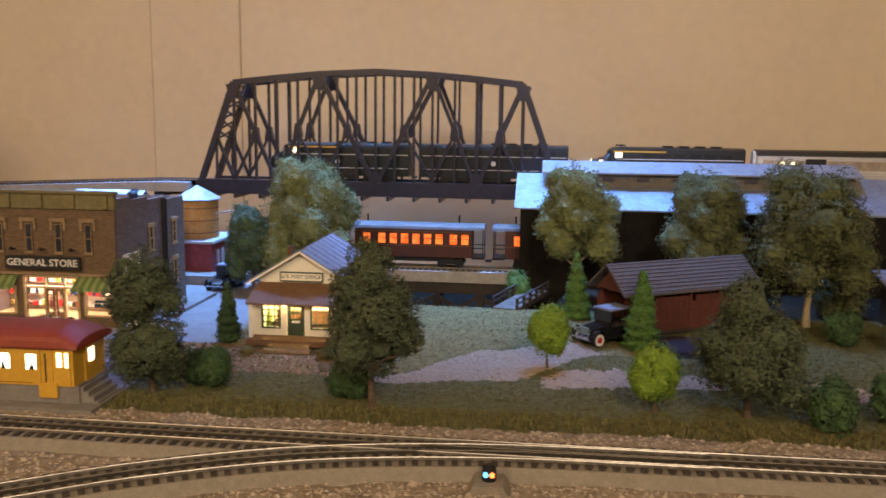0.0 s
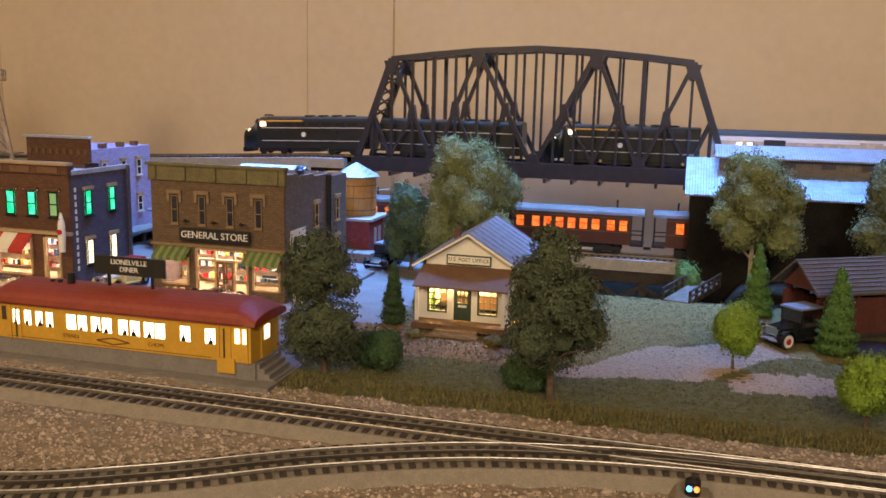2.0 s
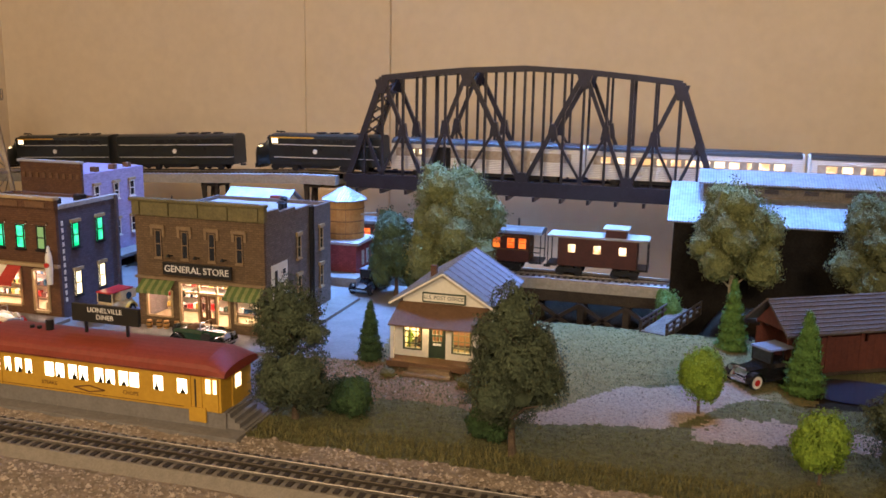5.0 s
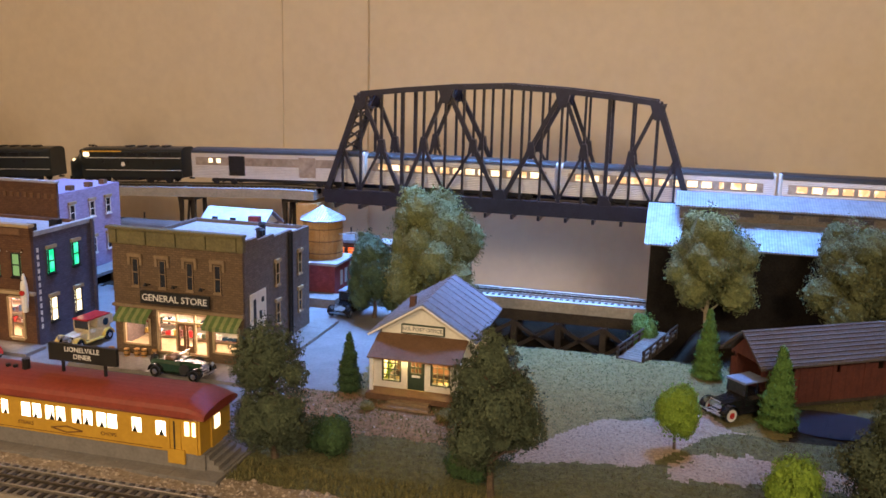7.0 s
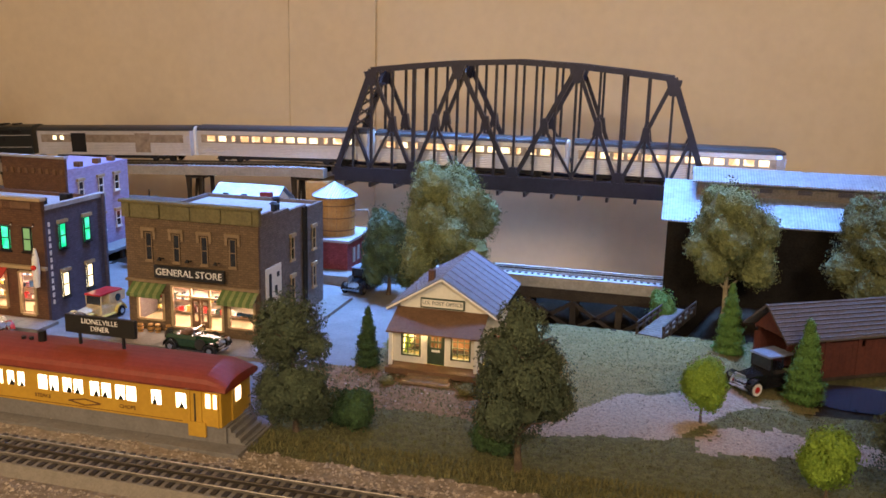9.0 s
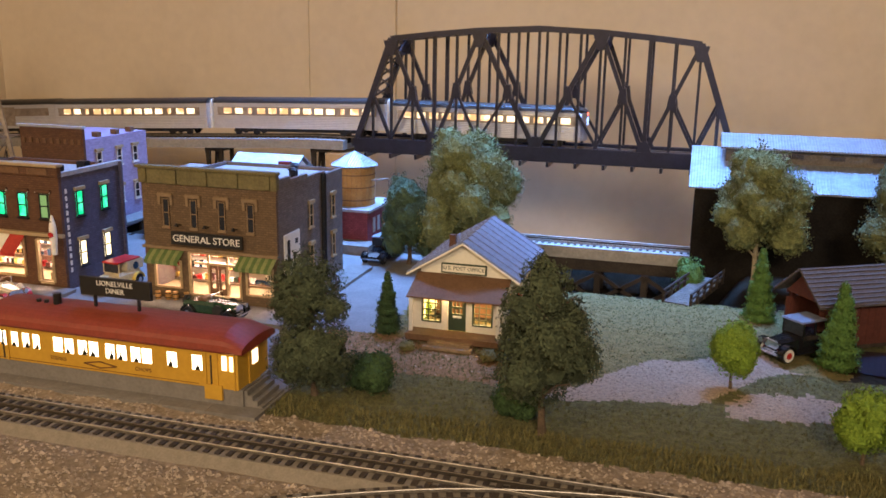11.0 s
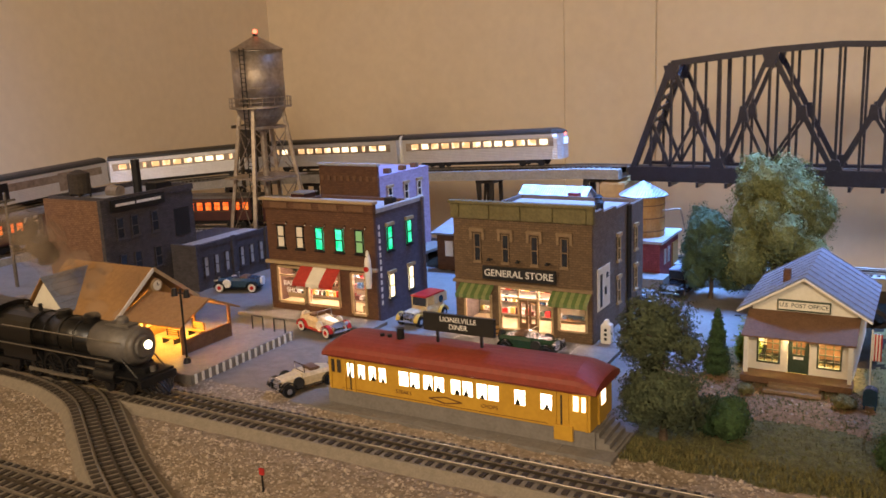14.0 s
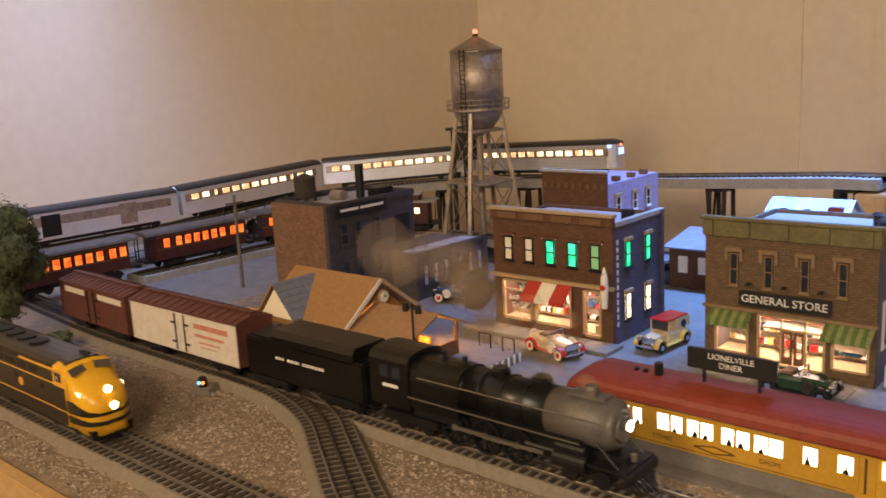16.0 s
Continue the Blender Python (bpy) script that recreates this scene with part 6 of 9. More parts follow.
    for x in ((h - 0.08, h - 0.07) if cab else ()):
        bm = bmesh.new()
        add_tube(bm, (x, 0.008, zt + 0.003), (x + 0.012, 0.008, zt + 0.003), 0.0012, 0.0022, 8)
        add_bar(bm, (x, 0.008, zt - 0.001), (x, 0.008, zt + 0.003), 0.002)
        part("horn", bm, M_BLACK, ob)
    box_part("fuel_tank", -0.04, 0.04, -0.024, 0.024, 0.007, 0.016, M_BLACK, ob)
    for x in (-h + 0.075, h - 0.085):
        truck(ob, x, 0.056, 2, 0.0105)
    coupler(ob, -h)
    return ob


def coach(label, style="coach"):
    """Streamlined stainless coach with a black roof and lit windows."""
    L, w, zb, zt = 0.452, 0.0315, 0.017, 0.092
    h = L / 2
    ob = thing("passenger_car", label, "railway car", group="streamlined coaches")
    tail = style == "observation"
    bm = bmesh.new()
    side = lambda ww: [(-ww, zb), (-ww, 0.079), (ww, 0.079), (ww, zb)]
    secs = [(-h, side(w)), (h, side(w))]
    if tail:
        secs = [(-h + x, side(w * f)) for x, f in ((0.0, 0.45), (0.004, 0.68), (0.012, 0.88), (0.024, 1.0))] + [(h, side(w))]
    loft(bm, secs)
    part("body", bm, M_SILVER, ob)
    roof = lambda ww, zz: [(-ww, 0.0788)] + [(-ww * math.cos(math.pi * i / 8), 0.0788 + (zz - 0.0788) * math.sin(math.pi * i / 8) ** 0.8) for i in range(1, 8)] + [(ww, 0.0788)]
    bm = bmesh.new()
    rs = [(-h, roof(w + 0.001, zt)), (h, roof(w + 0.001, zt))]
    if tail:
        rs = [(-h + x, roof(w * f + 0.001, z)) for x, f, z in ((0.0, 0.45, 0.083), (0.004, 0.68, 0.086), (0.012, 0.88, 0.089), (0.024, 1.0, zt))] + [(h, roof(w + 0.001, zt))]
    loft(bm, rs)
    part("roof", bm, M_CARROOF, ob, smooth=False)
    for s in (-1, 1):
        y = s * w
        box_part("window_band", -h + 0.02, h - 0.012, y - 0.0003, y + 0.0005, 0.049, 0.069, M_STEEL, ob)
        for z in (0.072, 0.0745, 0.077, 0.0455, 0.042, 0.038, 0.034, 0.03, 0.026, 0.022):
            box_part("fluting", -h + (0.026 if tail else 0.004), h - 0.004, y - 0.0002, y + 0.0007, z - 0.0006, z + 0.0006, M_SILVER, ob)
        if style == "baggage":
            for x in (-0.09, 0.1):
                box_part("baggage_door", x - 0.022, x + 0.022, y - 0.0004, y + 0.0012, 0.024, 0.073, M_BLACK if x > 0 else M_STEEL, ob)
            for x in (0.15, 0.172):
                box_part("window", x - 0.005, x + 0.005, y - 0.0004, y + 0.0011, 0.056, 0.066, G_WARM, ob)
        else:
            n = 13
            for k in range(n):
                x = -h + 0.045 + k * (L - 0.085) / (n - 1)
                if k in (2, 10) and not tail:
                    wid = 0.0045
                else:
                    wid = 0.0105
                box_part("window", x - wid, x + wid, y - 0.0004, y + 0.0011, 0.053, 0.0665, G_CAR, ob)
    for x in (-h, h) if not tail else (h,):
        sgn = 1 if x > 0 else -1
        bm = bmesh.new()
        add_prism(bm, [(-0.014, zb), (0.014, zb), (0.014, 0.08)] + [(0.014 * math.cos(a), 0.08 + 0.009 * math.sin(a)) for a in (0.5, 1.1, 1.57, 2.05, 2.6)] + [(-0.014, 0.08)], min(x, x + sgn * 0.006), max(x, x + sgn * 0.006), axis="x")
        part("vestibule", bm, M_WHITE, ob, "pale diaphragm")
    if tail:
        for z in (0.06,):
            for s in (-1, 0, 1):
                box_part("rear_window", -h - 0.001, -h + 0.0006, s * 0.009 - 0.0035, s * 0.009 + 0.0035, 0.052, 0.068, G_TAIL, ob)
        bm = bmesh.new()
        add_tube(bm, (-h - 0.001, 0, 0.076), (-h + 0.002, 0, 0.076), 0.004, seg=10)
        part("marker_lamp", bm, G_RED, ob)
        for s in (-1, 1):
            box_part("marker_lamp", -h + 0.010, -h + 0.02, s * w * 0.97 - 0.001, s * w * 0.97 + 0.001, 0.07, 0.077, G_TAIL, ob)
    box_part("underframe", -0.11, 0.11, -0.022, 0.022, 0.008, zb, M_BLACK, ob)
    for x in (-h + 0.085, h - 0.085):
        truck(ob, x, 0.05)
    return ob


def wooden_coach(label):
    """Old maroon coach with open end platforms and orange-lit windows."""
    L, w = 0.296, 0.029
    h = L / 2
    hb = h - 0.026
    ob = thing("wooden_coach", label, "railway car", group="orange-lit wooden coaches")
    box_part("body", -hb, hb, -w, w, 0.022, 0.08, M_MAROON, ob, bevel=0.001)
    bm = bmesh.new()
    loft(bm, [(x, [(-w - 0.003, 0.0802)] + [(-(w + 0.003) * math.cos(math.pi * i / 8), 0.0802 + 0.0105 * math.sin(math.pi * i / 8) ** 0.7) for i in range(1, 8)] + [(w + 0.003, 0.0802)]) for x in (-h, h)])
    part("roof", bm, M_COACHROOF, ob, "dark grey-brown roof")
    for s in (-1, 1):
        for k in range(9):
            x = -hb + 0.02 + k * 0.0238 + (0.008 if k == 8 else 0) - (0.006 if k < 2 else 0)
            win = box_part("window", x - 0.0072, x + 0.0072, s * w - 0.0004, s * w + 0.0011, 0.05, 0.07, G_ORANGE, ob)
            box_part("sash_bar", x - 0.0072, x + 0.0072, s * w + s * 0.0011 - 0.0004, s * w + s * 0.0011 + 0.0004, 0.0605, 0.0618, M_MAROON, win)
        for z in (0.046, 0.074):
            box_part("belt_rail", -hb, hb, s * w - 0.0005, s * w + 0.001, z, z + 0.0016, M_BROWN, ob)
    for e in (-1, 1):
        box_part("platform", min(e * hb, e * h), max(e * hb, e * h), -w, w, 0.02, 0.024, M_BLACK, ob)
        for s in (-1, 1):
            box_part("railing_post", e * (h - 0.003) - 0.001, e * (h - 0.003) + 0.001, s * (w - 0.002) - 0.001, s * (w - 0.002) + 0.001, 0.024, 0.08, M_BLACK, ob)
            box_part("railing", min(e * (hb + 0.001), e * (h - 0.003)), max(e * (hb + 0.001), e * (h - 0.003)), s * (w - 0.002) - 0.0008, s * (w - 0.002) + 0.0008, 0.042, 0.044, M_BLACK, ob)
    for x in (-hb + 0.03, hb - 0.02):
        bm = bmesh.new()
        add_tube(bm, (x, -0.012, 0.086), (x, -0.012, 0.106), 0.0018, seg=8)
        part("stove_pipe", bm, M_BLACK, ob)
    box_part("truss_rod", -hb + 0.05, hb - 0.05, -0.02, 0.02, 0.012, 0.022, M_BLACK, ob)
    for x in (-h + 0.07, h - 0.07):
        truck(ob, x, 0.036)
    coupler(ob, -h)
    return ob


def caboose():
    ob = thing("caboose", "dark maroon caboose with pale lit windows and a cupola", "railway car")
    h, hb, w = 0.1, 0.078, 0.029
    box_part("body", -hb, hb, -w, w, 0.022, 0.078, M_MAROON, ob, bevel=0.001)
    box_part("roof", -h, h, -w - 0.003, w + 0.003, 0.0785, 0.083, M_DECK, ob, bevel=0.0015)
    box_part("cupola", -0.055, -0.015, -w + 0.004, w - 0.004, 0.0832, 0.098, M_MAROON, ob)
    box_part("cupola_roof", -0.06, -0.01, -w + 0.001, w - 0.001, 0.0982, 0.101, M_DECK, ob)
    for s in (-1, 1):
        for x in (-0.05, 0.0, 0.05):
            box_part("window", x - 0.007, x + 0.007, s * w - 0.0004, s * w + 0.0011, 0.05, 0.066, G_CAR, ob)
    for e in (-1, 1):
        box_part("platform", min(e * hb, e * h), max(e * hb, e * h), -w, w, 0.02, 0.024, M_BLACK, ob)
        for s in (-1, 1):
            box_part("railing_post", e * (h - 0.002) - 0.001, e * (h - 0.002) + 0.001, s * (w - 0.002) - 0.001, s * (w - 0.002) + 0.001, 0.024, 0.078, M_BLACK, ob)
    for x in (-0.055, 0.055):
        truck(ob, x, 0.036)
    return ob


def boxcar(label, side, roof, stripe, L=0.285):
    h, w = L / 2, 0.031
    ob = thing("boxcar", label, "railway car")
    box_part("body", -h, h, -w, w, 0.019, 0.081, side, ob, bevel=0.0008)
    for e in (-1, 1):
        box_part("end_wall", min(e * h, e * (h + 0.0015)), max(e * h, e * (h + 0.0015)), -w - 0.0005, w + 0.0005, 0.019, 0.083, roof, ob)
    bm = bmesh.new()
    add_prism(bm, [(-w - 0.0015, 0.0812), (w + 0.0015, 0.0812), (w + 0.0015, 0.084), (0, 0.0925), (-w - 0.0015, 0.084)], -h - 0.002, h + 0.002, axis="x")
    part("roof", bm, roof, ob)
    for k in range(14):
        x = -h + 0.01 + k * (L - 0.02) / 13
        for s in (-1, 1):
            bm = bmesh.new()
            add_bar(bm, (x, 0, 0.0933), (x, s * (w + 0.001), 0.0848), 0.0018, 0.0012)
            part("roof_rib", bm, roof, ob)
    box_part("running_board", -h, h, -0.005, 0.005, 0.0938, 0.0948, roof, ob)
    for s in (-1, 1):
        y = s * w
        box_part("door", -0.024, 0.024, y - 0.0005, y + 0.0018, 0.022, 0.079, side, ob)
        for x in (-0.012, 0.012):
            box_part("door_bar", x - 0.0008, x + 0.0008, y + s * 0.0018 - 0.0008, y + s * 0.0018 + 0.0008, 0.022, 0.079, M_BLACK, ob)
        for z in (0.034, 0.064):
            for x in (-0.018, 0.018):
                box_part("hinge", x - 0.005, x + 0.005, y + s * 0.002 - 0.0008, y + s * 0.002 + 0.0008, z - 0.0012, z + 0.0012, M_BLACK, ob)
        if stripe:
            # big faded lettering, too blurred to read, as bars
            for z, a, b, t in ((0.066, 0.036, 0.12, 0.008), (0.052, 0.036, 0.11, 0.0045), (0.042, 0.045, 0.10, 0.0022), (0.035, 0.05, 0.09, 0.0016)):
                box_part("lettering_bar", a if s < 0 else -b, b if s < 0 else -a, y - 0.0003, y + 0.0009, z - t / 2, z + t / 2, stripe, ob)
        else:
            box_part("lettering_bar", -h + 0.02, h - 0.012, y - 0.0003, y + 0.0008, 0.066, 0.076, M_BOXWHITE, ob)
    box_part("underframe", -h + 0.02, h - 0.02, -0.012, 0.012, 0.013, 0.019, M_BLACK, ob)
    for x in (-h + 0.05, h - 0.05):
        truck(ob, x, 0.038)
    coupler(ob, h)
    return ob


DRIVERS, RODS = [], []


def steam_locomotive():
    """4-6-4 steam engine; the origin lies under the headlight, x points forward."""
    ob = thing("steam_locomotive", "black 4-6-4 steam locomotive with a grey smokebox and lit headlight", "locomotive")
    zc = 0.062

    def tube_part(name, x0, x1, r0, r1, m, z=zc, seg=24, parent=ob, label=""):
        bm = bmesh.new()
        add_tube(bm, (x0, 0, z), (x1, 0, z), r0, r1, seg)
        me_ob = part(name, bm, m, parent, label)
        for p in me_ob.data.polygons:
            p.use_smooth = len(p.vertices) == 4
        return me_ob
    tube_part("smokebox", -0.078, -0.006, 0.0262, 0.0262, M_SMOKEBOX, label="graphite grey smokebox")
    sf = tube_part("smokebox_front", -0.006, 0.0, 0.0262, 0.019, M_SMOKEBOX)
    tube_part("front_door", 0.0, 0.003, 0.016, 0.013, M_SMOKEBOX, parent=sf)
    tube_part("boiler", -0.19, -0.0782, 0.0275, 0.0264, M_BOILER)
    for x in (-0.105, -0.135, -0.165, -0.188):
        tube_part("boiler_band", x - 0.001, x + 0.001, 0.0281, 0.0281, M_BOILER)
    bm = bmesh.new()
    loft(bm, [(-0.262, round_top(0.029, 0.035, 0.0915, 0.022)), (-0.19, round_top(0.0285, 0.035, 0.0905, 0.022))])
    part("firebox", bm, M_BOILER, ob)
    bm = bmesh.new()
    loft(bm, [(x, round_top(0.031, 0.03, 0.0985, 0.012)) for x in (-0.325, -0.262)])
    cab = part("cab", bm, M_BOILER, ob)
    for s in (-1, 1):
        for x in (-0.301, -0.281):
            box_part("cab_window", x - 0.007, x + 0.007, s * 0.031 - 0.0005, s * 0.031 + 0.0006, 0.066, 0.08, M_DARKGLASS, cab)
        box_part("number_bar", -0.304, -0.279, s * 0.031 - 0.0005, s * 0.031 + 0.0008, 0.054, 0.058, M_LETTER, cab)
    for x, r, zt in ((-0.035, 0.008, 0.099), (-0.095, 0.012, 0.097), (-0.15, 0.011, 0.097)):
        bm = bmesh.new()
        add_tube(bm, (x, 0, 0.08), (x, 0, zt - 0.003), r, r, 16)
        add_tube(bm, (x, 0, zt - 0.003), (x, 0, zt), r, r * 0.75, 16)
        part("chimney" if x == -0.035 else "dome", bm, M_SMOKEBOX if x > -0.05 else M_BOILER, ob)
    bm = bmesh.new()
    add_box(bm, -0.06, -0.012, -0.012, 0.012, 0.084, 0.0905)
    part("feedwater_heater", bm, M_SMOKEBOX, ob, bevel=0.003)
    for x in (-0.2, -0.23):
        bm = bmesh.new()
        add_tube(bm, (x, 0, 0.09), (x, 0, 0.1), 0.003, seg=8)
        part("safety_valve", bm, M_BLACK, ob)
    for s in (-1, 1):
        box_part("running_board", -0.262, -0.03, s * 0.0295 - 0.0035, s * 0.0295 + 0.0035, 0.0475, 0.05, M_BLACK, ob)
        box_part("board_edge", -0.262, -0.03, s * 0.0332 - 0.0003, s * 0.0332 + 0.0005, 0.0478, 0.0497, M_ROD, ob)
        bm = bmesh.new()
        add_tube(bm, (-0.25, s * 0.0285, 0.0725), (-0.012, s * 0.0268, 0.0725), 0.0008, seg=6)
        part("handrail", bm, M_ROD, ob)
        bm = bmesh.new()
        add_tube(bm, (-0.016, s * 0.024, 0.05), (0.018, s * 0.024, 0.02), 0.0011, seg=6)
        part("front_stay", bm, M_BLACK, ob)
        bm = bmesh.new()
        add_tube(bm, (-0.062, s * 0.0255, 0.026), (-0.024, s * 0.0255, 0.026), 0.0095, seg=16)
        part("cylinder", bm, M_BLACK, ob)
        bm = bmesh.new()
        add_tube(bm, (-0.06, s * 0.0255, 0.039), (-0.026, s * 0.0255, 0.039), 0.006, seg=12)
        part("valve_chest", bm, M_BLACK, ob)
        box_part("crosshead_guide", -0.1, -0.062, s * 0.026 - 0.0015, s * 0.026 + 0.0015, 0.03, 0.032, M_ROD, ob)
        for i, x in enumerate((-0.115, -0.158, -0.201)):
            wh = new("driving_wheel", wheel_mesh(0.0205, 0.0045, True))
            wh.parent = ob
            wh.matrix_basis = Matrix.Translation((x, s * 0.0195, 0.0205))
            DRIVERS.append((wh, x, s))
        bm = bmesh.new()
        add_bar(bm, (-0.043, 0, 0), (0.043, 0, 0), 0.0045, 0.002, up=(0, 1, 0))
        for x in (-0.043, 0, 0.043):
            add_tube(bm, (x, -0.0012, 0), (x, 0.0012, 0), 0.0038, seg=10)
        rod = part("side_rod", bm, M_ROD, ob)
        RODS.append((rod, -0.158, s, 0.0275, 0.0))
        bm = bmesh.new()
        add_bar(bm, (-0.0, 0, 0), (0.078, 0, 0.002), 0.004, 0.002, up=(0, 1, 0))
        rod = part("main_rod", bm, M_ROD, ob)
        RODS.append((rod, -0.158, s, 0.0305, 0.0))
        for x in (-0.012, -0.05, -0.245, -0.285):
            wh = new("wheel", wheel_mesh(0.0095))
            wh.parent = ob
            wh.matrix_basis = Matrix.Translation((x, s * 0.0185, 0.0095))
    box_part("main_frame", -0.3, 0.01, -0.012, 0.012, 0.014, 0.036, M_BLACK, ob)
    box_part("trailing_frame", -0.31, -0.225, -0.026, 0.026, 0.0125, 0.022, M_BLACK, ob)
    box_part("ashpan", -0.262, -0.19, -0.024, 0.024, 0.024, 0.036, M_BLACK, ob)
    box_part("buffer_beam", 0.016, 0.022, -0.03, 0.03, 0.016, 0.026, M_BLACK, ob)
    box_part("pilot_deck", -0.024, 0.018, -0.03, 0.03, 0.026, 0.029, M_BLACK, ob)
    for k in range(9):
        y = -0.026 + k * 0.0065
        bm = bmesh.new()
        add_bar(bm, (0.02, y, 0.018), (0.038 - abs(y) * 0.5, y * 0.7, 0.005), 0.002)
        part("pilot_bar", bm, M_BLACK, ob)
    bm = bmesh.new()
    add_tube(bm, (-0.002, 0, zc + 0.004), (0.008, 0, zc + 0.004), 0.0065, seg=14)
    hl = part("headlight_case", bm, M_SMOKEBOX, ob)
    bm = bmesh.new()
    add_tube(bm, (0.008, 0, zc + 0.004), (0.0088, 0, zc + 0.004), 0.0055, seg=14)
    part("lens", bm, G_HEAD, hl)
    bm = bmesh.new()
    add_tube(bm, (0.012, 0, 0.03), (0.012, 0, 0.037), 0.0035, seg=10)
    part("bell", bm, M_ROD, ob)
    return ob


def tender():
    ob = thing("tender", "black tender with white lettering coupled behind the engine", "railway car")
    h, w = 0.118, 0.031
    bm = bmesh.new()
    add_box(bm, -h, h, -w, w, 0.02, 0.072)
    part("tank", bm, M_BOILER, ob, bevel=0.003)
    bm = bmesh.new()
    loft(bm, [(x, [(-w, 0.071), (-w, 0.08), (-w * 0.8, 0.0885), (w * 0.8, 0.0885), (w, 0.08), (w, 0.071)]) for x in (-0.06, 0.1)])
    part("coal_bunker", bm, M_BOILER, ob)
    bm = bmesh.new()
    add_box(bm, -h + 0.004, -0.062, -w + 0.006, w - 0.006, 0.072, 0.0745)
    part("water_deck", bm, M_BLACK, ob)
    for y, rot in ((-w - 0.0003, FRONT), (w + 0.0003, pose(0, 0, 0, 90, 0, 180))):
        x = -0.052
        for letters in (3, 4, 7):
            for k in range(letters):
                box_part("lettering_bar", x, x + 0.0042, y - 0.0003, y + 0.0003, 0.0495, 0.0535, M_LETTER, ob)
                x += 0.0062
            x += 0.006
    for x in (-0.075, 0.065):
        truck(ob, x, 0.056, 3, 0.009)
    box_part("underframe", -h, h, -0.02, 0.02, 0.014, 0.02, M_BLACK, ob)
    coupler(ob, -h)
    return ob


# name, thing, distance of its middle behind the train's head, half distance between its trucks
UPPER_TRAIN = [
    (diesel("black-green streamlined diesel with lit headlight and gold cab band", True), 0.1745, 0.09),
    (diesel("black-green streamlined diesel booster without a cab", False), 0.545, 0.09),
    (diesel("black-green streamlined diesel with lit headlight and gold cab band", True), 0.940, 0.09),
    (coach("stainless baggage car with a black roof and dark door", "baggage"), 1.365, 0.14),
    (coach("stainless coach with a black roof and lit windows"), 1.835, 0.14),
    (coach("stainless coach with a black roof and lit windows"), 2.305, 0.14),
    (coach("stainless observation car with a rounded glowing tail", "observation"), 2.775, 0.14),
]
LOWER_TRAIN = [
    (wooden_coach("maroon wooden coach with orange-lit windows and pale roof"), 0.148, 0.078),
    (wooden_coach("maroon wooden coach with orange-lit windows and pale roof"), 0.460, 0.078),
    (wooden_coach("maroon wooden coach with orange-lit windows and pale roof"), 0.772, 0.078),
    (caboose(), 1.03, 0.055),
]
STEAM, TENDER = steam_locomotive(), tender()
REEFER = boxcar("weathered white refrigerator car with faded red lettering and red roof", M_BOXWHITE, M_BOXRED, M_LETTERRED)
BOXRED = boxcar("boxcar-red freight car with a pale stripe", M_BOXRED, M_BOXRED, None, 0.24)
YELLOW = diesel("yellow-nosed diesel locomotive with twin lit headlights", True, True)

# ---------- west side of the town ----------


